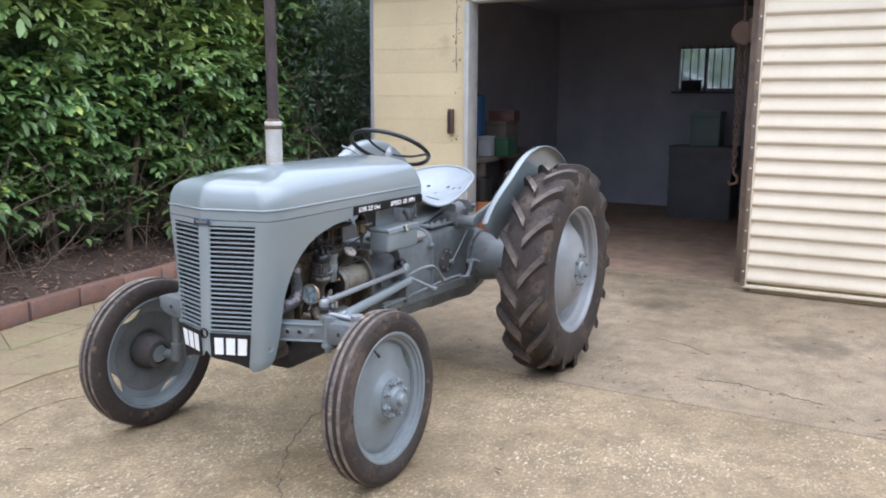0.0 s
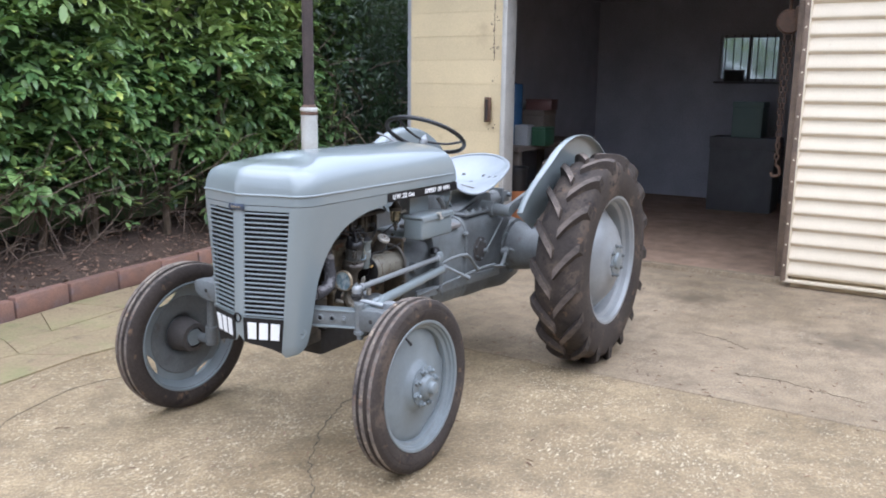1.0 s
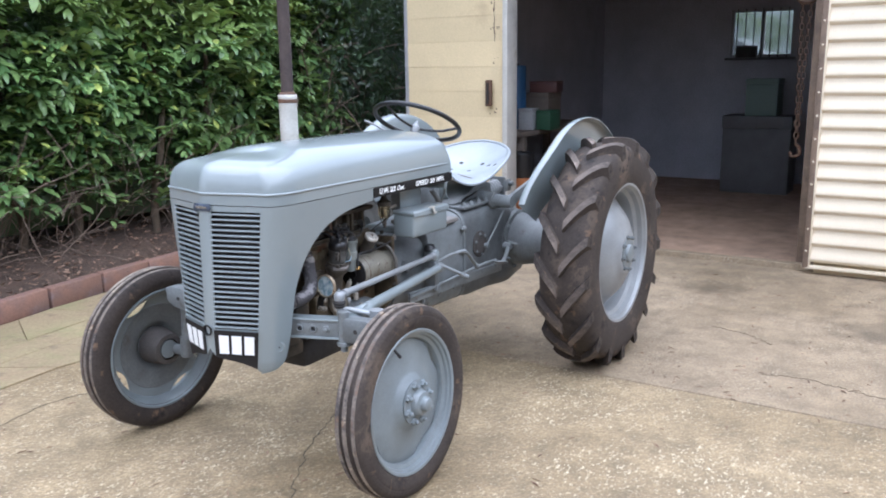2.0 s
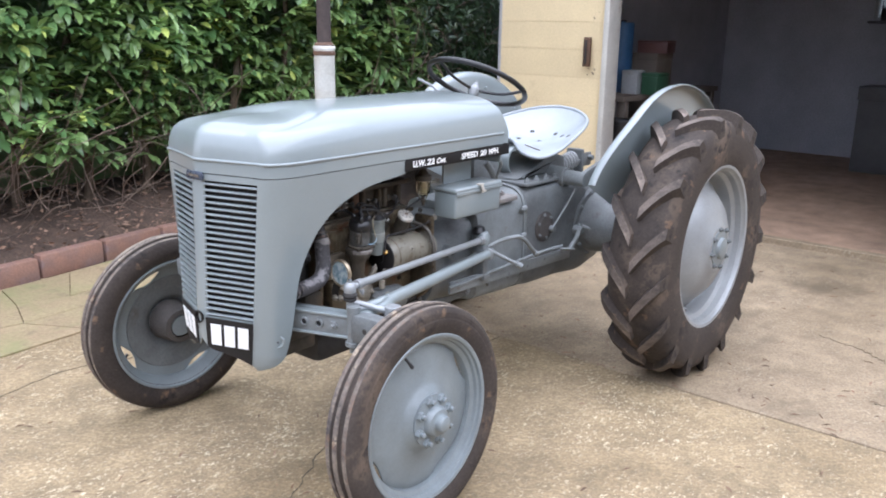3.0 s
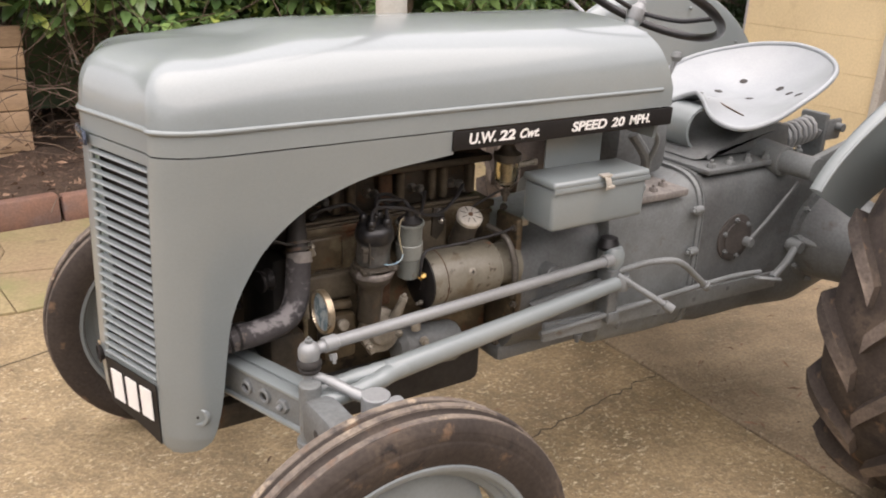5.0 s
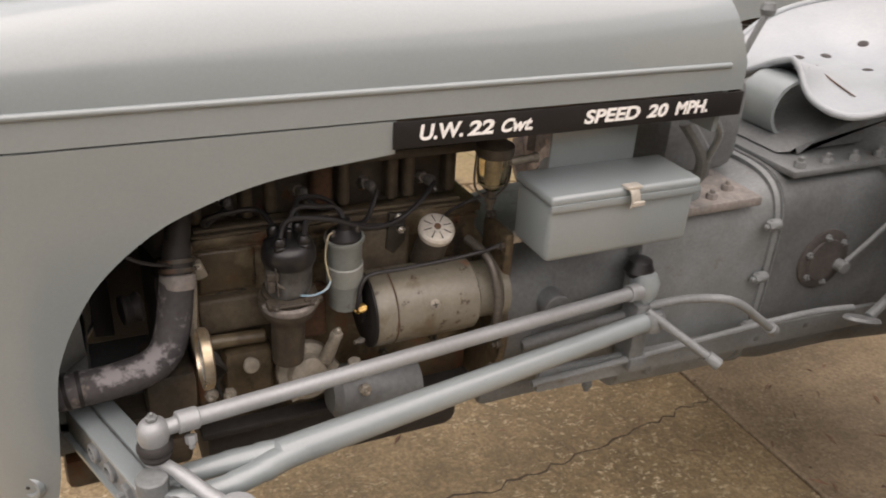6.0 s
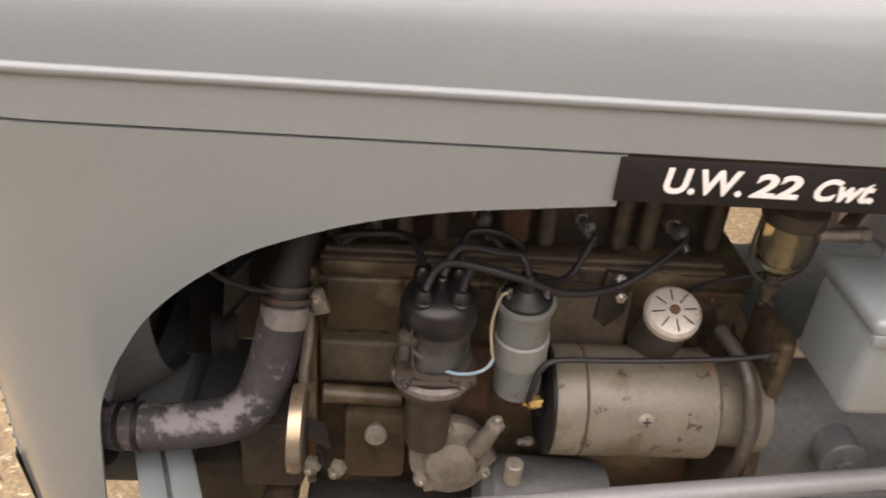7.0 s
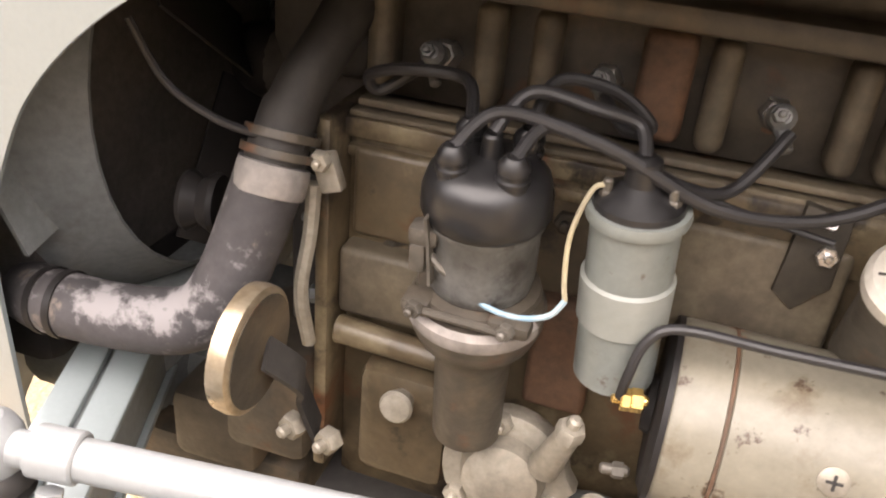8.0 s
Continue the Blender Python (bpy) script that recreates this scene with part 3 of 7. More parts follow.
        q = [(p[0] + (cx - p[0]) * 0.014, p[1] + (cy - p[1]) * 0.02) for p in q]
        b = bmesh.new()
        prism(b, q, 0.014 + rnd.uniform(0, 0.005), pose(0, 0, -0.006), 0.003)
        part("flagstone", b, FLAG, flags, "", False)

# ---- the stacked timber screen beside the bed ----
screen = thing("timber_screen", "stack of weathered orange-brown softwood boards beside the bed", "fence")
rnd = random.Random(4)
for i in range(8):
    b = bmesh.new()
    box(b, (0.86 + rnd.uniform(-0.004, 0.004) - 0.004 * i, -3.3 + rnd.uniform(-0.004, 0.004), 0.062 + i * 0.112), (1.6, 0.045, 0.106), 0.006)
    part("board", b, TIMBER, screen)
for x in (0.25, 1.5):
    b = bmesh.new()
    box(b, (x, -3.365, 0.42), (0.075, 0.075, 0.88), 0.006)
    part("post", b, TIMBER, screen)

# ---- garage shell ----
bm = bmesh.new()
box(bm, (-4.53, -1.755, 1.385), (0.19, 1.03, 2.83), 0.004)
wall_front = structure("wall_front", bm, MORTAR, "cream painted blockwork pier of the garage")
bm = bmesh.new()
box(bm, (-4.53, 3.35, 1.385), (0.17, 3.8, 2.83), 0.004)
structure("wall_front_2", bm, MASONRY, "cream garage wall behind the sliding door")
bm = bmesh.new()
box(bm, (-4.52, 0.135, 2.62), (0.18, 2.63, 0.36), 0.004)
structure("lintel", bm, POST_PAINT, "pale grey lintel over the garage opening")
bm = bmesh.new()
box(bm, (-7.25, -2.32, 1.4), (5.3, 0.2, 2.8), 0)
box(bm, (-7.25, 5.3, 1.4), (5.3, 0.2, 2.8), 0)
structure("wall_side", bm, WALL_IN, "dim grey block side walls of the workshop")
bm = bmesh.new()
WY0, WY1, WZ0, WZ1 = -0.44, 0.38, 1.66, 2.29
box(bm, (-9.6, (-2.3 + WY0) / 2, 1.4), (0.2, WY0 + 2.3, 2.8), 0)
box(bm, (-9.6, (5.3 + WY1) / 2, 1.4), (0.2, 5.3 - WY1, 2.8), 0)
box(bm, (-9.6, (WY0 + WY1) / 2, WZ0 / 2), (0.2, WY1 - WY0, WZ0), 0)
box(bm, (-9.6, (WY0 + WY1) / 2, (2.8 + WZ1) / 2), (0.2, WY1 - WY0, 2.8 - WZ1), 0)
structure("wall_back", bm, WALL_IN, "dim back wall of the workshop with a small window")
bm = bmesh.new()
box(bm, (-7.1, 1.5, 2.86), (5.4, 7.9, 0.12), 0)
structure("ceiling", bm, WALL_IN, "dark workshop ceiling")
bm = bmesh.new()
box(bm, (-7.0, 1.5, 2.98), (5.9, 8.3, 0.1), 0.01)
structure("roof", bm, IRON_FRAME, "flat roof of the garage")

window = thing("window_1", "small workshop window with upright bars and pale daylight", "window", kind="structure")
bm = bmesh.new()
for y in (WY0 + 0.02, (WY0 + WY1) / 2, WY1 - 0.02):
    box(bm, (-9.55, y, (WZ0 + WZ1) / 2), (0.06, 0.045, WZ1 - WZ0), 0.004)
for z in (WZ0 + 0.02, WZ1 - 0.02):
    box(bm, (-9.55, (WY0 + WY1) / 2, z), (0.055, WY1 - WY0, 0.04), 0.004)
part("window_frame", bm, PLAIN_WHITE, window)
for i in range(7):
    bm = bmesh.new()
    y = WY0 + 0.09 + i * 0.107
    rod(bm, (-9.5, y, WZ0), (-9.5, y, WZ1), 0.007, n=8)
    part("bar", bm, DARK, window)
for y in (WY0 + 0.205, WY1 - 0.205):
    bm = bmesh.new()
    box(bm, (-9.57, y, (WZ0 + WZ1) / 2), (0.006, 0.36, WZ1 - WZ0 - 0.06), 0)
    part("pane", bm, PANE, window).visible_shadow = False
bm = bmesh.new()
box(bm, (-9.45, (WY0 + WY1) / 2, WZ0 - 0.015), (0.14, WY1 - WY0 + 0.06, 0.03), 0.004)
part("window_sill", bm, DARK_STEEL, window)
crate_on_sill = thing("storage_tin", "dark square tin standing on the window sill", "tin", (-9.44, -0.2, WZ0))
bm = bmesh.new()
box(bm, (0, 0, 0.07), (0.09, 0.26, 0.14), 0.008)
part("body", bm, DARK, crate_on_sill)
bm = bmesh.new()
box(bm, (0, 0.0, 0.146), (0.095, 0.265, 0.018), 0.005)
part("lid", bm, DARK_STEEL, crate_on_sill)
shed = thing("garden_shed", "pale painted garden shed outside the workshop window", "shed", (-11.2, -0.75, -0.05))
bm = bmesh.new()
box(bm, (0, 0, 0.85), (1.0, 1.2, 1.7), 0.01)
part("wall", bm, WHITE_PAINT, shed)
bm = bmesh.new()
prism(bm, [(-0.68, 1.68), (0.68, 1.68), (0.1, 2.02), (-0.1, 2.02)], 1.1, Matrix.Translation((-0.55, 0, 0)) @ Matrix(((0, 0, 1, 0), (1, 0, 0, 0), (0, 1, 0, 0), (0, 0, 0, 1))), 0.01)
part("roof", bm, WHITE_PAINT, shed)

# painted blocks on the pier, course by course
rnd = random.Random(31)
for c in range(12):
    z0 = c * 0.225 + 0.003
    cuts = [-2.27, -1.24]
    for y0, y1 in zip(cuts, cuts[1:]):
        b = bmesh.new()
        box(b, (-4.4465 + rnd.uniform(0, 0.0012), (y0 + y1) / 2, z0 + 0.1085), (0.03, y1 - y0 - 0.003, 0.2222), 0.0012)
        part("block", b, MASONRY, wall_front, "", False)

# rusty crack and chipped patches down the edge of the pier
rnd = random.Random(17)
verts, faces = [], []
for k in range(60):
    z = 2.5 - k * 0.012
    y, w = -1.33 + 0.012 * noise.noise((z * 9, 0, 0)), rnd.uniform(0.001, 0.006) * (2.2 if k % 17 < 3 else 1)
    verts += [(-4.4298, y - w, z), (-4.4285, y, z), (-4.4298, y + w, z)]
    if k:
        n = k * 3
        faces += [(n - 3, n - 2, n + 1, n), (n - 2, n - 1, n + 2, n + 1)]
for k in range(26):
    y, z, w = -1.31 + rnd.gauss(0, 0.03), rnd.choice((2.44, 2.14, 1.91, 1.64, 1.18)) + rnd.gauss(0, 0.02), rnd.uniform(0.003, 0.011)
    n = len(verts)
    for q in range(6):
        verts.append((-4.4292, y + w * math.cos(q * 1.047) * rnd.uniform(0.4, 1.4), z + w * math.sin(q * 1.047) * rnd.uniform(0.4, 1.4)))
    faces.append(tuple(range(n, n + 6)))
mesh_of("wall_crack", verts, faces, IRON_FRAME, None, "structure", "rust-brown crack and chips in the painted pier")

bm = bmesh.new()
box(bm, (-4.49, -1.205, 1.2075), (0.2, 0.05, 2.465), 0.006)
tagged(part("door_post", bm, POST_PAINT), "pale grey chipped door post of the garage", "", "", "structure")
lock = thing("door_bolt", "dark iron bolt keeper fixed on the pier", "bolt", (-4.41, -1.365, 1.22))
bm = bmesh.new()
box(bm, (0.02, 0, 0.115), (0.035, 0.062, 0.235), 0.008)
part("case", bm, RUSTY, lock)
bm = bmesh.new()
rod(bm, (0.045, 0.0, 0.02), (0.045, 0.0, 0.21), 0.01)
part("slide", bm, DARK, lock)


# ---- the corrugated sliding door ----
door = thing("sliding_door", "cream corrugated sheet-steel sliding door, pushed open", "door", (-4.4, 1.4, 0.04), kind="structure")
bm = bmesh.new()
PITCH, D = 0.1255, 0.026
prof = []
for i in range(22):
    z = 0.03 + i * PITCH
    prof += [(0.0, z), (D * 0.2, z + 0.005), (D * 0.88, z + 0.017), (D, z + 0.026), (D * 0.94, z + 0.038), (D * 0.6, z + 0.062), (D * 0.25, z + 0.088), (D * 0.04, z + 0.11)]
ys = [0.02 + 3.3 * k / 6 for k in range(7)]
vs = [[bm.verts.new((x, y, z)) for y in ys] for x, z in prof]
for a, b in zip(vs, vs[1:]):
    for k in range(6):
        bm.faces.new((a[k], a[k + 1], b[k + 1], b[k]))
bmesh.ops.recalc_face_normals(bm, faces=bm.faces)
sh = part("corrugated_sheet", bm, SHEET, door, "", True, 25)
so = sh.modifiers.new("thickness", "SOLIDIFY")
so.thickness = 0.0015
bm = bmesh.new()
box(bm, (0.012, 0.0, 1.36), (0.045, 0.04, 2.74), 0.004)
part("edge_frame", bm, IRON_FRAME, door, "rust-brown angle iron edge")
bm = bmesh.new()
box(bm, (0.0, 0.025, 1.36), (0.066, 0.012, 2.74), 0.003)
part("edge_strip", bm, SHEET, door)
bm = bmesh.new()
box(bm, (0.01, 1.67, -0.006), (0.045, 3.34, 0.026), 0.004)
part("bottom_rail", bm, SHEET, door)
for i in range(16):
    bm = bmesh.new()
    lathe(bm, [(0, 0.006), (0.006, 0.004), (0.008, 0)], along((0.034, 0.0, 0.12 + i * 0.17), (0.2, 0.0, 0.12 + i * 0.17)), 8)
    part("rivet", bm, SHEET, door)

# ---- chain hoist by the opening ----
hoist = thing("chain_hoist", "rusty chain hoist hanging inside the garage opening", "hoist", (-4.72, 1.22, 2.6))
bm = bmesh.new()
rod(bm, (0, 0, 0.1), (0, 0, -0.42), 0.012)
part("hanger", bm, RUSTY, hoist)
bm = bmesh.new()
lathe(bm, [(0, -0.035), (0.09, -0.035), (0.1, -0.02), (0.085, 0), (0.1, 0.02), (0.09, 0.035), (0, 0.035)], along((0, 0, -0.5), (1, 0.2, -0.5)), 24)
part("chain_wheel", bm, RUSTY, hoist)
bm = bmesh.new()
box(bm, (0, 0.07, -0.48), (0.09, 0.06, 0.2), 0.015)
part("block_body", bm, RUSTY, hoist)
lk = bmesh.new()
tube(lk, [(0, 0.012, 0.02), (0, 0.012, -0.02), (0, -0.012, -0.02), (0, -0.012, 0.02)], 0.0045, 6, 4, True)
link_me = bpy.data.meshes.new("chain_link")
lk.to_mesh(link_me)
lk.free()
link_me.materials.append(RUSTY)
for y, top, n in ((-0.03, -0.58, 24), (0.03, -0.58, 24)):
    for i in range(n):
        ob = new("chain_link", link_me)
        ob.parent = hoist
        ob.matrix_basis = pose(0.002 * i, y * (1 - i / n), top - i * 0.046, 0, 0, 90 * (i % 2) + 20)
bm = bmesh.new()
tube(bm, [(0.05, 0, -1.66), (0.05, 0.03, -1.69), (0.05, 0.03, -1.74), (0.05, -0.02, -1.755), (0.05, -0.035, -1.72)], 0.012, 8)
part("hook", bm, RUSTY, hoist)
bm = bmesh.new()
box(bm, (-4.66, 1.345, 1.22), (0.14, 0.09, 2.44), 0.005)
tagged(part("door_post", bm, IRON_FRAME), "brown iron door post inside the opening", "", "", "structure")

# ---- things in the workshop ----
bench = thing("workbench", "rough wooden workbench along the workshop wall", "bench", (-6.1, -1.75, 0))
bm = bmesh.new()
box(bm, (-0.2, -0.05, 0.9), (2.2, 0.75, 0.05), 0.004)
part("benchtop", bm, SHELF_WOOD, bench)
for x in (-1.2, 0.8):
    for y in (-0.37, 0.27):
        bm = bmesh.new()
        box(bm, (x, y, 0.4375), (0.08, 0.08, 0.875), 0.004)
        part("leg", bm, SHELF_WOOD, bench)
bm = bmesh.new()
box(bm, (-0.2, -0.05, 0.35), (2.1, 0.6, 0.03), 0.003)
part("shelf", bm, SHELF_WOOD, bench)


def canister(name, label, at, r, h, material, lid=None):
    e = thing(name, label, name.split("_")[-1], at)
    b = bmesh.new()
    lathe(b, [(0, 0), (r * 0.93, 0), (r, 0.01), (r, h * 0.33), (r * 1.02, h * 0.34), (r, h * 0.36), (r, h * 0.66), (r * 1.02, h * 0.67), (r, h * 0.69), (r, h - 0.01), (r * 0.9, h), (0, h)], None, 24)
    part("body", b, material, e)
    b = bmesh.new()
    lathe(b, [(r * 0.35, h), (r * 0.35, h + 0.02), (0, h + 0.02)], None, 16)
    part("cap", b, lid or DARK, e)
    return e


def crate(name, label, at, s, material, rz=0.0):
    e = thing(name, label, name.split("_")[-1], at)
    e.rotation_euler = (0, 0, radians(rz))
    b = bmesh.new()
    box(b, (0, 0, s[2] * 0.42), (s[0], s[1], s[2] * 0.84), 0.008)
    part("body", b, material, e)
    b = bmesh.new()
    box(b, (0, 0, s[2] * 0.92), (s[0] * 1.03, s[1] * 1.03, s[2] * 0.16), 0.008)
    part("lid", b, material, e)
    return e


canister("blue_drum", "tall blue steel drum on the workbench", (-5.72, -1.77, 0.925), 0.12, 0.66, PLAIN_BLUE)
canister("blue_drum", "blue steel drum under the bench edge", (-5.2, -1.92, 0.0), 0.17, 0.7, PLAIN_BLUE)
crate("red_toolbox", "faded red metal toolbox on a stand at the bench", (-6.15, -1.6, 1.295), (0.3, 0.3, 0.12), PLAIN_RED, 10)
crate("storage_box", "brown box standing on the bench under the toolbox", (-6.15, -1.65, 0.925), (0.35, 0.3, 0.37), SHELF_WOOD)
crate("white_box", "white ribbed plastic box on the workbench", (-5.6, -1.55, 0.925), (0.16, 0.16, 0.22), PLAIN_WHITE)
crate("green_box", "dull green box on the workbench", (-5.7, -1.37, 0.925), (0.25, 0.16, 0.2), CRATE_GREEN)
crate("cardboard_box", "open brown cardboard box on a low stand", (-5.3, -0.95, 0.5), (0.35, 0.4, 0.3), SHELF_WOOD, 20)
crate("wooden_stand", "low wooden stand on the workshop floor", (-5.3, -0.95, 0.0), (0.4, 0.5, 0.5), SHELF_WOOD, 20)
crate("metal_cabinet", "dark steel cabinet at the back of the workshop", (-8.6, 0.2, 0.0), (0.5, 0.8, 0.95), DARK_STEEL)
cab = crate("green_cabinet", "pale green metal cabinet standing on the steel one", (-8.6, 0.225, 0.95), (0.4, 0.37, 0.45), PLAIN_GREEN)

bucket = thing("bucket", "orange plastic bucket standing on a crate by the post", "bucket", (-4.95, -1.32, 0.2))
bm = bmesh.new()
lathe(bm, [(0, 0.01), (0.1, 0.0), (0.105, 0.01), (0.145, 0.3), (0.152, 0.302), (0.152, 0.315), (0.138, 0.31), (0.1, 0.03), (0, 0.02)], None, 24)
part("body", bm, PLAIN_ORANGE, bucket)
bm = bmesh.new()
tube(bm, [(0, -0.15, 0.3), (0.08, -0.1, 0.24), (0.12, 0, 0.22), (0.08, 0.1, 0.24), (0, 0.15, 0.3)], 0.004, 6)
part("handle", bm, STEEL, bucket)
crate("paint_crate", "low dark crate under the bucket", (-4.95, -1.32, 0.0), (0.3, 0.3, 0.2), SHELF_WOOD)
tub = thing("black_tub", "black plastic tub standing in the orange bucket", "tub", (-4.95, -1.32, 0.5))
bm = bmesh.new()
lathe(bm, [(0, -0.2), (0.09, -0.2), (0.1, -0.19), (0.128, 0.0), (0.132, 0.235), (0.138, 0.24), (0.136, 0.25), (0.122, 0.245), (0.095, -0.18), (0, -0.18)], None, 24)
part("body", bm, BLACK_PLASTIC, tub)


# ---- hedge ----
def leaves(count, place, size, facing, seed):
    """Verts and faces of many small folded leaves; place(rng) gives a point, or None to skip it."""
    rng = random.Random(seed)
    verts, faces = [], []
    shape = ((0, 0, 0), (0.3, 0.42, 0.10), (0.34, 0, 0), (0.3, -0.42, 0.10), (0.7, 0.36, 0.05), (0.72, 0, -0.05), (0.7, -0.36, 0.05), (1.0, 0, -0.16))
    cells = ((0, 2, 1), (0, 3, 2), (1, 2, 5, 4), (2, 3, 6, 5), (4, 5, 7), (5, 6, 7))
    while count > 0:
        count -= 1
        p = place(rng)
        if p is None:
            continue
        n = (Vector(facing) + Vector((rng.gauss(0, 0.55), rng.gauss(0, 0.45), rng.gauss(0, 0.45)))).normalized()
        d = Vector((rng.gauss(0, 0.8), rng.gauss(0.3, 0.5), rng.gauss(-0.25, 0.5)))
        d = (d - n * d.dot(n)).normalized()
        s = n.cross(d)
        ln = size * rng.uniform(0.6, 1.25)
        wd = ln * rng.uniform(0.38, 0.52)
        base = len(verts)
        for u, v, w in shape:
            verts.append(p + d * (u * ln) + s * (v * wd) + n * (w * ln))
        faces += [tuple(base + k for k in c) for c in cells]
    return verts, faces


def sprays(count, place, size, seed):
    """Verts and faces of leafy shoots: each a short stem with leaves set in pairs along it, drooping outwards."""
    rng = random.Random(seed)
    verts, faces = [], []
    shape = ((0, 0, 0), (0.22, 0.34, 0.05), (0.26, 0, -0.01), (0.22, -0.34, 0.05), (0.58, 0.46, 0.02), (0.6, 0, -0.06), (0.58, -0.46, 0.02), (0.86, 0.24, -0.1), (0.87, 0, -0.13), (0.86, -0.24, -0.1), (1.0, 0, -0.2))
    cells = ((0, 2, 1), (0, 3, 2), (1, 2, 5, 4), (2, 3, 6, 5), (4, 5, 8, 7), (5, 6, 9, 8), (7, 8, 10), (8, 9, 10))
    for k in range(count):
        p = place(rng)
        if p is None:
            continue
        axis = Vector((rng.gauss(0.12, 0.55), rng.uniform(0.45, 1.0), rng.gauss(0.3, 0.45))).normalized()
        side = axis.cross(Vector((0, 0, 1))).normalized()
        up = side.cross(axis)
        n = rng.randint(5, 8)
        reach = size * rng.uniform(1.0, 1.7)
        for j in range(n):
            f = j / (n - 1)
            at = p + axis * (reach * (f - 0.75)) - Vector((0, 0, 0.05 * f * f))
            sgn = 1 if j % 2 else -1
            spread = (0.95 - 0.75 * f) if j < n - 1 else 0.0
            d = (axis * (0.5 + 0.6 * f) + side * (sgn * spread) + up * rng.gauss(0.0, 0.22) - Vector((0, 0, rng.uniform(0.05, 0.5)))).normalized()
            nrm = (up + axis * 0.25 + Vector((rng.gauss(0, 0.25), rng.gauss(0, 0.25), 0.25)))
            nrm = (nrm - d * nrm.dot(d)).normalized()
            s = nrm.cross(d)
            ln = size * rng.uniform(0.65, 1.15) * (0.75 if j == n - 1 else 1.0)
            wd = ln * rng.uniform(0.4, 0.5)
            curl = rng.uniform(0.5, 1.6)
            base = len(verts)
            for u, v, w in shape:
                verts.append(at + d * (u * ln) + s * (v * wd) + nrm * (w * ln * curl))
            faces += [tuple(base + q for q in c) for c in cells]
    return verts, faces


def low_leaf(x):
    return lerp_table([(-6.5, 0.25), (-4.3, 0.35), (-3.0, 0.42), (-2.0, 0.5), (-1.0, 0.62), (-0.3, 0.9), (0.4, 1.0)], x)


def front(x, z):
    """The uneven face of the hedge."""
    return -3.32 + 0.03 * x * 0.5 + 0.3 * noise.noise((x * 1.1, z * 1.3, 0.3)) + 0.16 * noise.noise((x * 3.1, z * 3.1, 4.0)) + 0.16 * min(1.0, max(0.0, z - 0.6))


def laurel_spot(rng):
    x, z = rng.uniform(-4.7, 2.6), rng.uniform(0.4, 3.4)
    lo = low_leaf(x) + 0.22 * noise.noise((x * 2.3, 7.0, 1.0))
    if z < lo and rng.random() > 0.05:
        return None
    if z < lo + 0.5 and rng.random() > 0.35 + 1.3 * (z - lo):
        return None
    if noise.noise((x * 2.6, z * 2.6, 9.0)) < -0.34 and rng.random() < 0.75:
        return None
    return Vector((x, front(x, z) - abs(rng.gauss(0, 0.13)), z))


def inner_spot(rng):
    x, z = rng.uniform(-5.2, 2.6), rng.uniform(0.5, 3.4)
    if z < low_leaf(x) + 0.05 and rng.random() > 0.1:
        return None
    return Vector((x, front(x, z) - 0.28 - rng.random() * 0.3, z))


def dark_spot(rng):
    x, z = rng.uniform(-7.6, -4.1), rng.uniform(0.35, 3.4)
    y = -3.0 + 0.35 * noise.noise((x * 1.5, z * 1.5, 20.0)) - abs(rng.gauss(0, 0.15))
    return Vector((x, y - max(0.0, (x + 4.8) * 0.5), z))


hedge = thing("laurel_hedge", "tall glossy green laurel hedge, bare and twiggy low down", "hedge", (-2, -3.6, 0.1))
hedge_inv = Matrix.Translation((2, 3.6, -0.1))
v, f = sprays(4000, laurel_spot, 0.14, 1)
mesh_of("foliage", v, f, LAUREL, hedge, "stuff", "glossy laurel leaves", True).matrix_parent_inverse = hedge_inv
# Inner leaves take the darker green: the hedge's shade is put into their colour.
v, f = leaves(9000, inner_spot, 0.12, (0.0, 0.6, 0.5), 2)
mesh_of("inner_foliage", v, f, CONIFER, hedge, "stuff", "inner leaves in a darker green that stands for shade").matrix_parent_inverse = hedge_inv

dark_hedge = thing("evergreen_hedge", "dark dense evergreen hedge beside the garage", "hedge", (-5.6, -3.4, 0.1))
dark_inv = Matrix.Translation((5.6, 3.4, -0.1))
v, f = leaves(7500, dark_spot, 0.085, (0.3, 0.6, 0.4), 3)
mesh_of("foliage", v, f, CONIFER, dark_hedge, "stuff", "small dark evergreen leaves").matrix_parent_inverse = dark_inv


def outside_spot(rng):
    x, z = rng.uniform(-13.2, -12.2), rng.uniform(0.6, 2.9)
    y = rng.uniform(-2.5, 2.5)
    if z > 2.5 + 0.7 * noise.noise((y * 1.5, 3.0, 1.0)):
        return None
    return Vector((x, y, z))


far = thing("garden_shrub", "grey-green shrub standing outside the workshop window", "shrub", (-12.7, 0, 0))
v, f = leaves(2600, outside_spot, 0.16, (1.0, 0.1, 0.4), 6)
mesh_of("foliage", v, f, LAUREL, far, "stuff", "blurred green leaves").matrix_parent_inverse = Matrix.Translation((12.7, 0, 0))
b = bmesh.new()
tube(b, [(-12.8, 0.1, -0.05), (-12.75, 0.0, 0.8), (-12.7, 0.15, 1.9)], [0.09, 0.06, 0.04], 8, 4)
part("trunk", b, BARK, far).matrix_parent_inverse = Matrix.Translation((12.7, 0, 0))


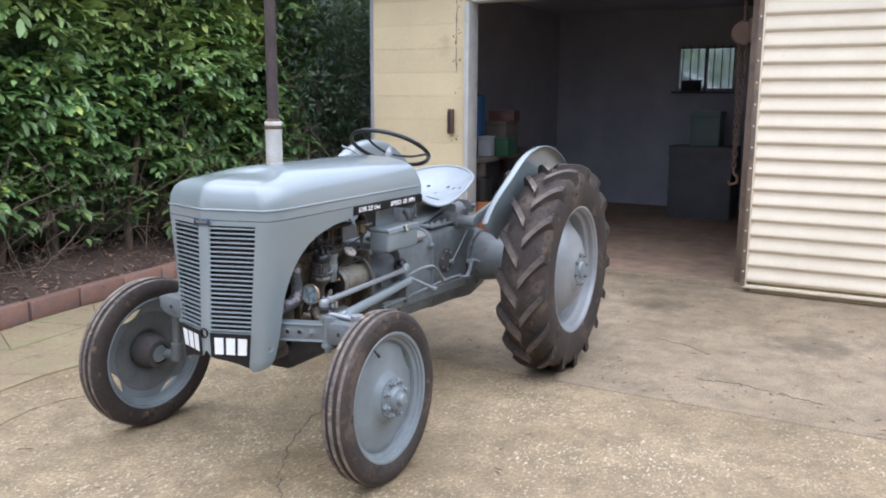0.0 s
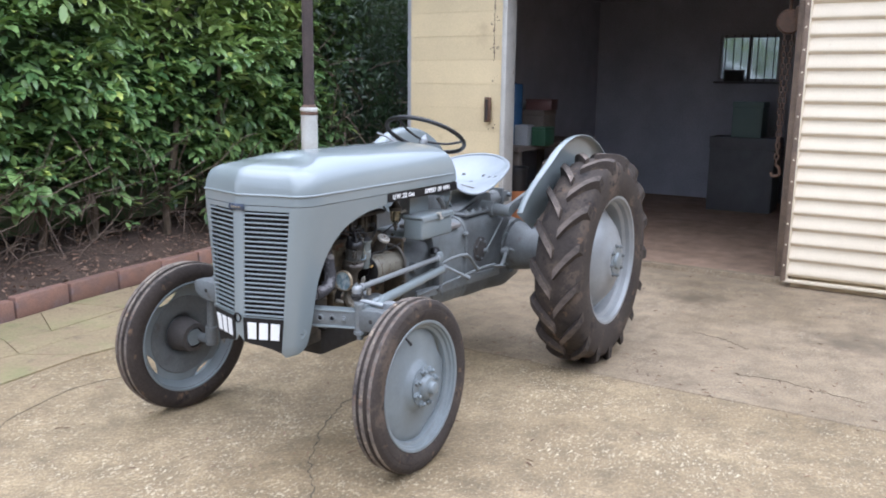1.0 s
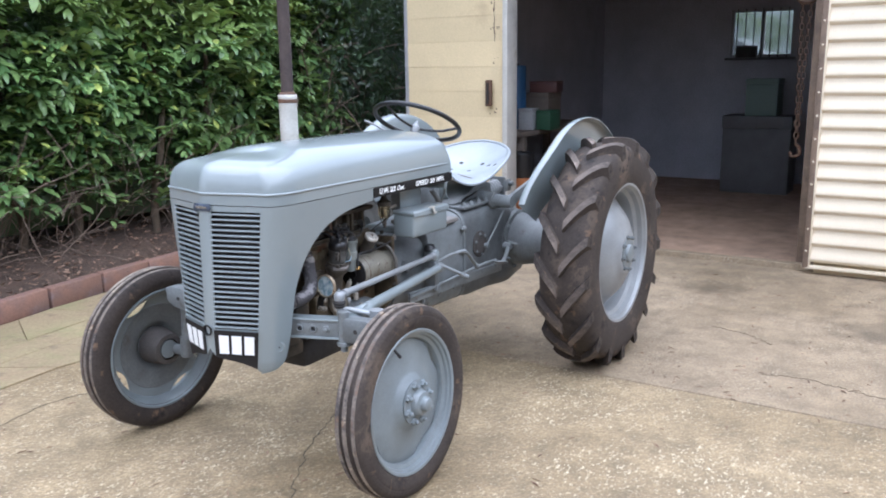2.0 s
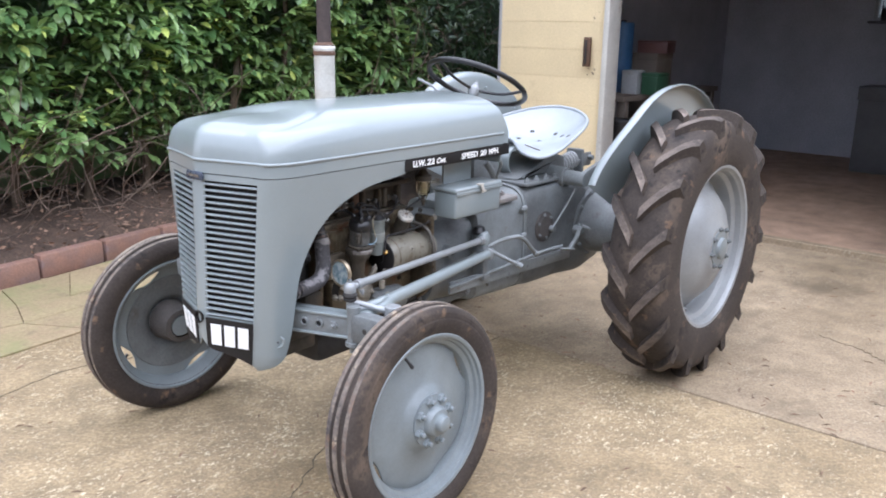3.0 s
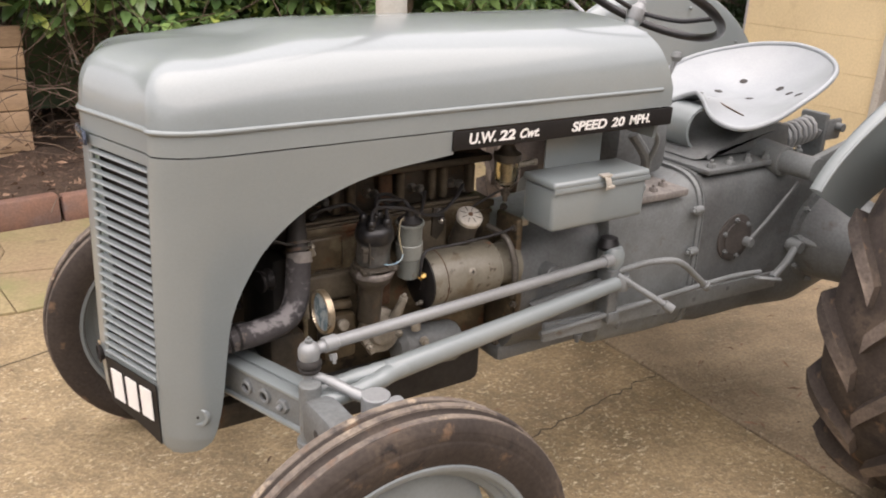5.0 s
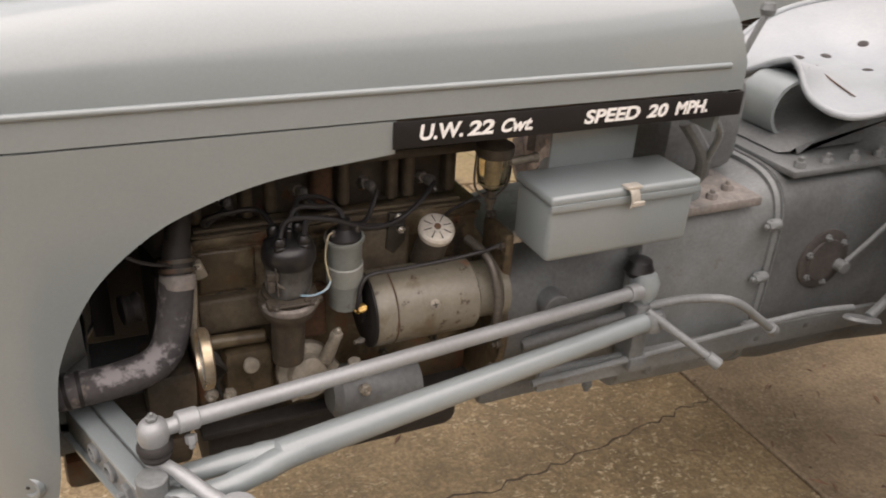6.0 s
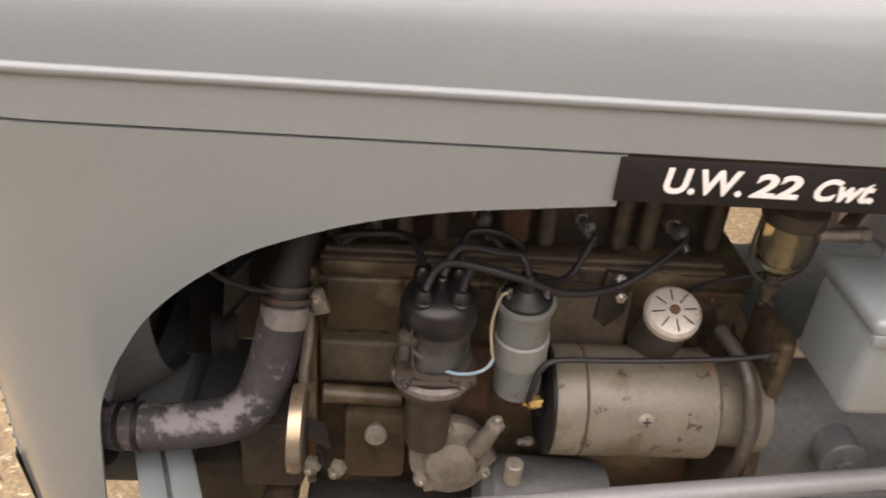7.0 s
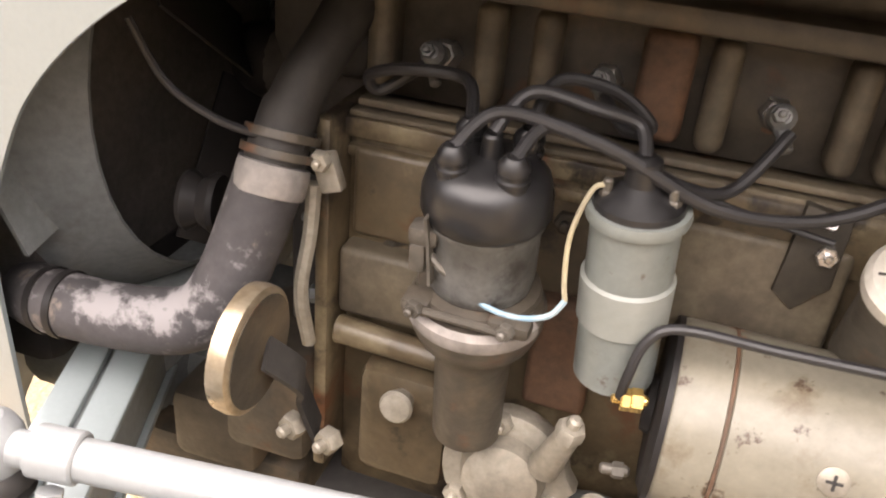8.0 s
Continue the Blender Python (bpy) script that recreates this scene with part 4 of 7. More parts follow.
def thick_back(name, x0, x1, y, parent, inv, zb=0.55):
    """A dark filler block, added to stand for the unlit depth of a hedge."""
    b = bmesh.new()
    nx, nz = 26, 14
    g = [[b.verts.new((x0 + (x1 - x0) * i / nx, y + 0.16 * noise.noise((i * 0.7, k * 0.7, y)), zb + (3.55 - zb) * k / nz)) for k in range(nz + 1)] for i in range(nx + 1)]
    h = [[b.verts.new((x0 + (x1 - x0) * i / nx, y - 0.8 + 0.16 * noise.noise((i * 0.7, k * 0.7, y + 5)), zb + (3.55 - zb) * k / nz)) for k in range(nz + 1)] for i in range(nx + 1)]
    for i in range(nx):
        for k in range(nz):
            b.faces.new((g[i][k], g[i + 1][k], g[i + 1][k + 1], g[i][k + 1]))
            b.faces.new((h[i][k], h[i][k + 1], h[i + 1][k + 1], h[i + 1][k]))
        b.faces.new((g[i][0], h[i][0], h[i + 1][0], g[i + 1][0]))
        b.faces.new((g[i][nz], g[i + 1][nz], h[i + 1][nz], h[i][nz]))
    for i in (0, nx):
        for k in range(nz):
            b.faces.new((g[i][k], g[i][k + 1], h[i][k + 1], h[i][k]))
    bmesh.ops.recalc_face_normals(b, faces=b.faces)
    ob = part(name, b, CONIFER, parent, "dark green filler standing for the hedge's unlit depth")
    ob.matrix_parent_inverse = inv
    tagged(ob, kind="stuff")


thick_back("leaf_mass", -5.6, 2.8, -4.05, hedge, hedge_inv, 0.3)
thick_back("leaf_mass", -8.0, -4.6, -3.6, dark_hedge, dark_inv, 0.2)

rnd = random.Random(17)
for i in range(11):
    x = -4.6 + i * 0.56 + rnd.uniform(-0.15, 0.15)
    y = -3.62 + rnd.uniform(-0.15, 0.12)
    b = bmesh.new()
    pts = [(x, y, 0.05)]
    for k in range(1, 6):
        pts.append((x + rnd.uniform(-0.12, 0.12) * k * 0.5, y + rnd.uniform(-0.06, 0.1) * k * 0.5, 0.05 + k * 0.45))
    tube(b, pts, [0.034, 0.03, 0.026, 0.02, 0.014], 8, 4)
    part("trunk", b, BARK, hedge).matrix_parent_inverse = hedge_inv

bm = bmesh.new()
for i in range(620):
    x = rnd.uniform(-4.4, 0.9)
    if rnd.random() < 0.3:
        x = rnd.uniform(-0.9, 0.5)
    y = -3.3 + rnd.uniform(-0.65, 0.22)
    z = 0.12 + rnd.random() * 0.75
    d = Vector((rnd.gauss(0, 0.7), rnd.gauss(0.25, 0.5), rnd.gauss(0.75, 0.6))).normalized()
    pts, p = [], Vector((x, y, z))
    ln = rnd.uniform(0.25, 0.75)
    for k in range(5):
        pts.append(p.copy())
        d = (d + Vector((rnd.gauss(0, 0.22), rnd.gauss(0, 0.2), rnd.gauss(0, 0.2)))).normalized()
        p = p + d * ln / 4
        p.z = max(p.z, 0.1)
    tube(bm, pts, rnd.uniform(0.0012, 0.0042), 4, 2)
ob = part("brushwood", bm, TWIG, hedge, "bare brown twigs")
ob.matrix_parent_inverse = hedge_inv
tagged(ob, kind="stuff")
bm = bmesh.new()
for i in range(160):
    x = rnd.uniform(-6.0, -4.0)
    p = Vector((x, -3.05 + rnd.uniform(-0.4, 0.1), 0.15 + rnd.random() * 1.6))
    d = Vector((rnd.gauss(0, 0.7), rnd.gauss(0.3, 0.4), rnd.gauss(0.3, 0.7))).normalized()
    tube(bm, [p, p + d * 0.2 + Vector((0, 0, 0.03)), p + d * 0.45], rnd.uniform(0.002, 0.005), 4, 2)
ob = part("brushwood", bm, TWIG, dark_hedge, "bare brown twigs")
ob.matrix_parent_inverse = dark_inv
tagged(ob, kind="stuff")


# ---- the tractor: front axle at x = 0, facing +x, standing on z = 0 ----
tractor = thing("tractor", "vintage grey farm tractor with a pan seat, standing on concrete", "tractor")

SEAM, BEAD, HALF = 1.079, 1.122, 0.293


def plan(z):
    """Half outline of the nose in plan at height z, from the side panel round the corner to the middle."""
    w = lerp_table([(0.44, 0.214), (0.46, 0.226), (0.49, 0.236), (0.6, 0.25), (0.8, 0.268), (0.95, 0.282), (1.08, HALF)], z)
    fx = lerp_table([(0.44, 0.29), (0.47, 0.296), (0.62, 0.3), (1.08, 0.284)], z)
    gx = fx - 0.064
    gy = w - lerp_table([(0.45, 0.058), (0.65, 0.061), (1.08, 0.07)], z)
    return [(0.10, w), (0.125, w - 0.002), (0.152, w - 0.0055), (0.179, w - 0.014), (0.203, w - 0.029), (0.219, w - 0.047), (gx, gy),
            (gx + 0.016, gy * 0.75), (gx + 0.032, gy * 0.5), (gx + 0.047, gy * 0.27), (gx + 0.058, gy * 0.12), (fx, 0.0)]


# bonnet: the band above the seam, the raised bead and the rounded crown
bm = bmesh.new()
crown = [(0.0, SEAM), (0.0, SEAM + 0.02), (0.001, BEAD), (0.004, 1.145), (0.008, 1.165), (0.0145, 1.185), (0.024, 1.203), (0.038, 1.219), (0.058, 1.233), (0.085, 1.2445),
         (0.12, 1.253), (0.165, 1.26), (0.22, 1.2645), (HALF - 0.012, 1.267)]
rear_xs = [-0.965, -0.9, -0.8, -0.65, -0.5, -0.35, -0.2, -0.08, 0.02]
rings = []
for d, z in crown:
    half = [(x, HALF) for x in rear_xs] + plan(SEAM)
    pts = []
    for x, y in half:
        k = min(1.0, max(0.0, (x + 0.15) / 0.35))
        k = k * k * (3 - 2 * k)
        yy = y * (1 - d / HALF)
        xx = x - 0.62 * d * k
        if x <= -0.96:
            xx = x + 0.32 * max(0.0, z - BEAD)
        zz = z - (0.0 if z < BEAD else 0.028 * k * ((z - BEAD) / 0.145) ** 2)
        pts.append((xx, yy, zz))
    full = pts + [(x, -y, z2) for x, y, z2 in reversed(pts[:-1])]
    rings.append([bm.verts.new(p) for p in full])
for a, b in zip(rings, rings[1:]):
    for i in range(len(a) - 1):
        bm.faces.new((a[i], a[i + 1], b[i + 1], b[i]))
top = rings[-1]
n = len(top)
for i in range(n // 2):
    j = n - 1 - i
    if j - i > 2:
        bm.faces.new((top[i], top[i + 1], top[j - 1], top[j]))
    elif j - i == 2:
        bm.faces.new((top[i], top[i + 1], top[j]))
bmesh.ops.recalc_face_normals(bm, faces=bm.faces)
bonnet = part("bonnet", bm, PAINT, tractor, "glossy grey bonnet with a raised bead", True, 50)
so = bonnet.modifiers.new("thickness", "SOLIDIFY")
so.thickness = 0.003
so.offset = -1
half = [(-0.93, HALF), (-0.6, HALF), (-0.3, HALF), (-0.05, HALF)] + plan(SEAM)
line = [(x, y * 0.9975, BEAD - 0.002) for x, y in half] + [(x, -y * 0.9975, BEAD - 0.002) for x, y in reversed(half[:-1])]
b = bmesh.new()
tube(b, line, 0.0048, 12, 4)
part("bead", b, PAINT, bonnet)

def nose_edge(col):
    """Height of the cowl's lower edge at a column of plan()."""
    return lerp_table([(4, 0.444), (5, 0.452), (6, 0.468), (7, 0.484), (8, 0.495), (9, 0.502), (10, 0.511), (11, 0.54)], col)


# cowl: side panels with the wheel arch, and the nose with its two openings
ARCH = [(0.446, 0.214), (0.45, 0.192), (0.458, 0.172), (0.472, 0.155), (0.49, 0.145), (0.52, 0.136), (0.57, 0.127), (0.65, 0.118), (0.745, 0.106), (0.80, 0.088), (0.84, 0.068), (0.88, 0.043), (0.92, 0.005),
        (0.957, -0.045), (0.98, -0.095), (1.0, -0.155), (1.014, -0.225), (1.022, -0.30), (1.028, -0.36)]
GZ0, GZ1 = 0.618, 1.056
arch_curve = smoothed([Vector((x, 0, z)) for z, x in ARCH], 4)
ARCH = sorted((p[2], p[0]) for p in arch_curve)
zs = [z for z, x in ARCH if abs(z - GZ0) > 0.002] + [GZ0, 1.04, GZ1, 1.076]
zs = sorted(zs)
zs = [z for k, z in enumerate(zs) if k == 0 or z - zs[k - 1] > 0.0006]
bm = bmesh.new()
for sgn in (1, -1):
    rows = []
    for z in zs:
        outline = plan(z)
        ax = lerp_table(ARCH, z) if z <= ARCH[-1][0] else -0.36
        w = outline[0][1]
        pts = []
        for k in range(9):
            x = ax + (0.10 - ax) * k / 9 if ax < 0.10 else None
            if x is None:
                q = [p for p in outline if p[0] < ax and p[1] > 0.15]
                pts.append((ax, outline[0][1] - 0.012 * k / 9 * 0))
                pts[-1] = None
            else:
                pts.append((x, w))
        if pts[0] is None:
            # below the arch's foot the panel starts part of the way round the corner
            i = max(k for k, p in enumerate(outline[:7]) if p[0] <= ax + 1e-9)
            t = (ax - outline[i][0]) / (outline[i + 1][0] - outline[i][0])
            s = (ax, outline[i][1] + (outline[i + 1][1] - outline[i][1]) * t)
            pts = [s] * (9 + i + 1) + outline[i + 1:]
        else:
            pts += outline
        line = []
        for k, (x, y) in enumerate(pts):
            zz = max(z, nose_edge(k - 9)) if k >= 13 else z
            if zz > z:
                x, y = plan(zz)[k - 9] if k - 9 >= 0 else (x, y)
            line.append(bm.verts.new((x, sgn * y, zz)))
        rows.append(line)
    ncol = len(rows[0])
    g0, g1 = 9 + 6, 9 + 10
    for r, (a, b) in enumerate(zip(rows, rows[1:])):
        inside = zs[r] >= GZ0 - 1e-6 and zs[r + 1] <= GZ1 + 1e-6
        for i in range(ncol - 1):
            if inside and g0 <= i < g1:
                continue
            bm.faces.new((a[i], a[i + 1], b[i + 1], b[i]))
bmesh.ops.remove_doubles(bm, verts=bm.verts, dist=0.0004)
bmesh.ops.dissolve_degenerate(bm, dist=0.0002, edges=bm.edges)
bmesh.ops.recalc_face_normals(bm, faces=bm.faces)
cowl = part("cowl", bm, PAINT, tractor, "grey nose cowl with arched side panels", True, 40)
so = cowl.modifiers.new("thickness", "SOLIDIFY")
so.thickness = 0.004

# louvres in the two openings
SL = 23
for sgn in (1, -1):
    for i in range(SL):
        z = GZ0 + (i + 0.5) * (GZ1 - GZ0) / SL
        o = plan(z)
        p, q = Vector((o[6][0] - 0.002, sgn * o[6][1], z)), Vector((o[10][0] - 0.002, sgn * o[10][1], z))
        d = (q - p).normalized()
        out = Vector((d.y, -d.x, 0)) * (1 if d.y * 1.0 > 0 else -1)
        if out.x < 0:
            out = -out
        b = bmesh.new()
        prof = [(0.001, -0.0045), (0.003, -0.0038), (0.004, -0.002), (0.0033, -0.0004), (0.001, 0.0008), (-0.006, 0.0022), (-0.0065, 0.0014), (-0.001, -0.0022)]
        ring0 = [b.verts.new(p + out * u + Vector((0, 0, w))) for u, w in prof]
        ring1 = [b.verts.new(q + out * u + Vector((0, 0, w))) for u, w in prof]
        for k in range(len(prof)):
            b.faces.new((ring0[k], ring0[(k + 1) % len(prof)], ring1[(k + 1) % len(prof)], ring1[k]))
        bmesh.ops.recalc_face_normals(b, faces=b.faces)
        part("louvre", b, PAINT, cowl)
# Added black sheets behind the louvres, in place of the unlit space there.
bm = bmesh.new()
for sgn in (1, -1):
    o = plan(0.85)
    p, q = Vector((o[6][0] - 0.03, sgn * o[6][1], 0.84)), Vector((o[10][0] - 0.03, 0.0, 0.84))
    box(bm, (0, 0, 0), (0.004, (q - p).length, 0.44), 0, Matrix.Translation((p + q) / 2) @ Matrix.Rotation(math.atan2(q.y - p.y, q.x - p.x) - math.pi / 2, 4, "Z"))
part("grille_backing", bm, VOID_BLACK, cowl)
bm = bmesh.new()
for sgn in (1, -1):
    for a in (6, 10):
        tube(bm, [(plan(z)[a][0] - 0.005, sgn * plan(z)[a][1], z) for z in (GZ0, 0.72, 0.83, 0.94, GZ1)], 0.0045, 8, 3)
part("grille_frame", bm, PAINT, cowl)

# black strips on the nose with white bars
for sgn in (1, -1):
    b = bmesh.new()
    ra, rb = [], []
    for k in range(6, 11):
        for z, row in ((nose_edge(k) + 0.001, ra), (0.6145, rb)):
            x, y = plan(z)[k]
            row.append(b.verts.new((x + 0.0025, sgn * (y + 0.0025), z)))
    for k in range(4):
        b.faces.new((ra[k], ra[k + 1], rb[k + 1], rb[k]))
    bmesh.ops.recalc_face_normals(b, faces=b.faces)
    pl = part("front_strip", b, BLACK_PAINT, cowl, "black painted strip with white bars")
    so = pl.modifiers.new("thickness", "SOLIDIFY")
    so.thickness = 0.002
    so.offset = 0
    for k in range(3):
        b = bmesh.new()
        z0, z1 = 0.525, 0.596
        t0, t1 = 0.09 + k * 0.29, 0.09 + k * 0.29 + 0.22
        vs = []
        for t, z in ((t0, z0), (t1, z0), (t1, z1), (t0, z1)):
            o = plan(z)
            p, q = Vector((o[6][0], sgn * o[6][1], z)), Vector((o[10][0], sgn * o[10][1], z))
            vs.append(b.verts.new(p + (q - p) * t + Vector((0.0045, 0.003 * sgn, 0))))
        b.faces.new(vs)
        bmesh.ops.recalc_face_normals(b, faces=b.faces)
        bar = part("white_bar", b, WHITE_PAINT, cowl)
        so = bar.modifiers.new("thickness", "SOLIDIFY")
        so.thickness = 0.0015
# starting-handle hole, side holes with plugs, and the small nose badge
b = bmesh.new()
lathe(b, [(0.021, 0.003), (0.021, 0.006), (0.017, 0.007), (0.016, -0.004), (0, -0.004)], along((0.3, 0, 0.612), (1.3, 0, 0.612)), 20)
# A shallow black cup takes the place of the dark open hole.
part("crank_hole", b, BLACK_PAINT, cowl)
for sgn in (1, -1):
    o = plan(0.545)
    at = Vector((0.172, sgn * 0.228, 0.545))
    d = Vector((0.62, sgn * 0.78, 0))
    b = bmesh.new()
    lathe(b, [(0.024, -0.004), (0.02, 0.0035), (0.015, 0.0035), (0.0125, -0.006), (0, -0.006)], along(at, at + d), 20)
    part("hole_rim", b, PAINT, cowl)
    b = bmesh.new()
    nut(b, at - d * 0.006, d, 0.0085, 0.006, 0.003)
    part("bolt", b, DARK, cowl)
b = bmesh.new()
prism(b, [(-0.038, -0.012), (0.038, -0.012), (0.043, 0.0), (0.038, 0.014), (-0.038, 0.014), (-0.043, 0.0)], 0.006, Matrix.Translation((0.283, 0, 1.069)) @ Matrix(((0, 0, 1, 0), (1, 0, 0, 0), (0, 1, 0, 0), (0, 0, 0, 1))), 0.0015)
badge = part("badge", b, surface("badge_blue", (0.06, 0.075, 0.11), (0.08, 0.095, 0.13), rough=0.25, metal=0.4, big=20, grain=0.05, bump=0), tractor, "small blue and silver nose badge")
b = bmesh.new()
prism(b, [(-0.026, -0.003), (0.026, -0.003), (0.026, 0.005), (-0.026, 0.005)], 0.0015, Matrix.Translation((0.2895, 0, 1.069)) @ Matrix(((0, 0, 1, 0), (1, 0, 0, 0), (0, 1, 0, 0), (0, 0, 0, 1))))
part("badge_bar", b, CHROME, badge)

# black strip along the bonnet's lower edge, with its lettering
for sgn in (1, -1):
    b = bmesh.new()
    box(b, (-0.662, sgn * (HALF + 0.0005), 1.056), (0.615, 0.004, 0.040), 0.0015)
    box(b, (-0.966, sgn * (HALF - 0.014), 1.058), (0.004, 0.03, 0.036), 0.0015)
    strip = part("side_strip", b, BLACK_PAINT, tractor, "black painted strip under the bonnet edge")
    if sgn == 1:
        strip_left = strip


def lettering(text, x, z, size, shear, parent, width):
    """Raised painted letters on the left strip, reading towards -x."""
    cu = bpy.data.curves.new("lettering", "FONT")
    cu.body = text
    cu.size = size
    cu.shear = shear
    cu.extrude = 0.0004
    cu.offset = 0.0009
    tmp = new("lettering_source", cu)
    bpy.context.view_layer.update()
    me = bpy.data.meshes.new_from_object(tmp.evaluated_get(bpy.context.evaluated_depsgraph_get()))
    bpy.data.objects.remove(tmp)
    bpy.data.curves.remove(cu)
    w = max(v.co.x for v in me.vertices)
    me.materials.clear()
    me.materials.append(WHITE_PAINT)
    ob = new("lettering", me)
    ob.parent = parent
    ob.matrix_basis = Matrix.Translation((x, HALF + 0.0032, z)) @ Matrix(((-1, 0, 0, 0), (0, 0, 1, 0), (0, 1, 0, 0), (0, 0, 0, 1))) @ Matrix.Diagonal((width / w, 1, 1, 1))
    return tagged(ob, "white hand-painted letters")


lettering("U.W.", -0.391, 1.0475, 0.031, 0.12, strip_left, 0.068)
lettering("22", -0.466, 1.0475, 0.029, 0.16, strip_left, 0.042)
lettering("Cwt.", -0.517, 1.0475, 0.027, 0.35, strip_left, 0.055)
lettering("SPEED", -0.661, 1.0475, 0.029, 0.15, strip_left, 0.102)
lettering("20", -0.777, 1.0475, 0.028, 0.16, strip_left, 0.04)
lettering("MPH.", -0.831, 1.0475, 0.029, 0.12, strip_left, 0.066)

# fuel tank under the bonnet, bulkhead behind it
b = bmesh.new()
box(b, (-0.5, 0, 1.11), (0.86, 0.5, 0.15), 0.03)
part("fuel_tank", b, BLOCK, tractor)
b = bmesh.new()
prism(b, [(-0.27, 1.0), (0.27, 1.0), (0.28, 1.1), (0.26, 1.19), (0.2, 1.24), (-0.2, 1.24), (-0.26, 1.19), (-0.28, 1.1)], 0.01, Matrix.Translation((-0.95, 0, 0)) @ Matrix(((0, 0, 1, 0), (1, 0, 0, 0), (0, 1, 0, 0), (0, 0, 0, 1))))
part("bulkhead", b, PAINT, tractor)
for sgn in (1, -1):
    b = bmesh.new()
    tube(b, [(-0.945, sgn * 0.25, 1.03), (-0.98, sgn * 0.25, 0.99), (-1.0, sgn * 0.22, 0.94), (-1.02, sgn * 0.18, 0.88)], 0.0065, 8, 5)
    part("bulkhead_leg", b, PAINT_WORN, tractor)

# radiator with its core, cowling and tanks
b = bmesh.new()
box(b, (0.165, 0, 0.82), (0.07, 0.4, 0.36), 0.006)
rad = part("radiator", b, RAD_CORE, tractor, "dusty dark radiator core")
b = bmesh.new()
box(b, (0.165, 0, 1.02), (0.085, 0.42, 0.06), 0.02)
part("top_tank", b, BLACK_PAINT, rad)
b = bmesh.new()
box(b, (0.165, 0, 0.63), (0.085, 0.42, 0.05), 0.018)
part("bottom_tank", b, BLACK_PAINT, rad)
b = bmesh.new()
lathe(b, [(0.23, 0.0), (0.205, 0.035), (0.19, 0.06), (0.187, 0.06), (0.2, 0.035), (0.226, 0.0)], along((0.13, 0, 0.83), (-0.9, 0, 0.83)), 40)
part("fan_cowling", b, PAINT_ROUGH, rad)
fan = bmesh.new()
lathe(fan, [(0, -0.02), (0.03, -0.02), (0.035, 0), (0.03, 0.02), (0, 0.02)], along((0.03, 0, 0.84), (1, 0, 0.84)), 16)
fan_hub = part("fan", fan, BLACK_PAINT, tractor)
for k in range(4):
    a = radians(35 + 90 * k)
    m = Matrix.Translation((0.04, 0, 0.84)) @ Matrix.Rotation(a, 4, "X") @ pose(0, 0, 0.1, 0, 0, 28)
    b = bmesh.new()
    box(b, (0, 0, 0), (0.003, 0.06, 0.15), 0.001, m)
    part("fan_blade", b, BLACK_PAINT, fan_hub)
# Unseen pump and dynamo, added to block light showing through the engine bay.
b = bmesh.new()
lathe(b, [(0, -0.09), (0.05, -0.09), (0.065, -0.07), (0.065, -0.02), (0.04, -0.005), (0.03, 0.06), (0, 0.06)], along((-0.03, 0, 0.84), (1, 0, 0.84)), 24)
part("water_pump", b, RAD_CORE, tractor)
b = bmesh.new()
lathe(b, [(0, 0), (0.04, 0), (0.06, 0.008), (0.06, 0.2), (0.05, 0.215), (0, 0.215)], along((-0.06, -0.19, 0.74), (-1, -0.19, 0.74)), 28)
lathe(b, [(0, 0), (0.035, 0), (0.04, 0.006), (0.03, 0.012), (0.04, 0.018), (0.035, 0.024), (0, 0.024)], along((-0.05, -0.19, 0.74), (1, -0.19, 0.74)), 24)
part("dynamo", b, BLACK_PAINT, tractor)
# Added dark sheet, no tractor part: blocks the bright far side behind the fan.
b = bmesh.new()
box(b, (0.02, -0.215, 0.72), (0.22, 0.006, 0.5), 0.001)
part("side_shield", b, DARK, tractor)
# inner nose panel seen beyond the arch
for sgn in (1, -1):
    b = bmesh.new()
    tube(b, [(0.16, sgn * 0.225, 1.03), (0.15, sgn * 0.22, 0.92), (0.125, sgn * 0.215, 0.82), (0.11, sgn * 0.2, 0.74)], 0, 8, 6, False, (0.06, 0.004))
    part("inner_flange", b, PAINT_WORN, tractor)
b = bmesh.new()
box(b, (0.15, 0, 0.56), (0.16, 0.3, 0.09), 0.02)
box(b, (0.05, 0, 0.52), (0.2, 0.2, 0.1), 0.02)
part("front_support", b, PAINT_ROUGH, tractor, "cast front axle support")

# ---- engine ----
b = bmesh.new()
box(b, (-0.345, -0.005, 0.66), (0.5, 0.23, 0.375), 0.012)
block = part("engine_block", b, BLOCK_OLIVE, tractor, "oily olive-brown cast engine block")
for z, w, h in ((0.842, 0.238, 0.016), (0.822, 0.232, 0.01)):
    b = bmesh.new()
    box(b, (-0.345, 0.0, z), (0.262 + w, w, h), 0.003)
    part("block_ledge", b, BLOCK_OLIVE, block)
b = bmesh.new()
box(b, (-0.34, -0.01, 0.42), (0.5, 0.25, 0.14), 0.03)
box(b, (-0.34, 0.0, 0.485), (0.51, 0.28, 0.014), 0.004)
part("sump", b, DARK, block)
b = bmesh.new()
box(b, (-0.33, -0.03, 0.9), (0.475, 0.2, 0.095), 0.008)
head = part("cylinder_head", b, BLOCK, tractor, "grimy cast cylinder head with upright ribs")
rnd = random.Random(2)
for i, x in enumerate((-0.112, -0.192, -0.232, -0.315, -0.352, -0.437, -0.468, -0.545)):
    b = bmesh.new()
    w = 0.036 if i == 3 else 0.02
    box(b, (x, 0.072 + rnd.uniform(0, 0.006), 0.902), (w, 0.04, 0.078), 0.009, None, 3)
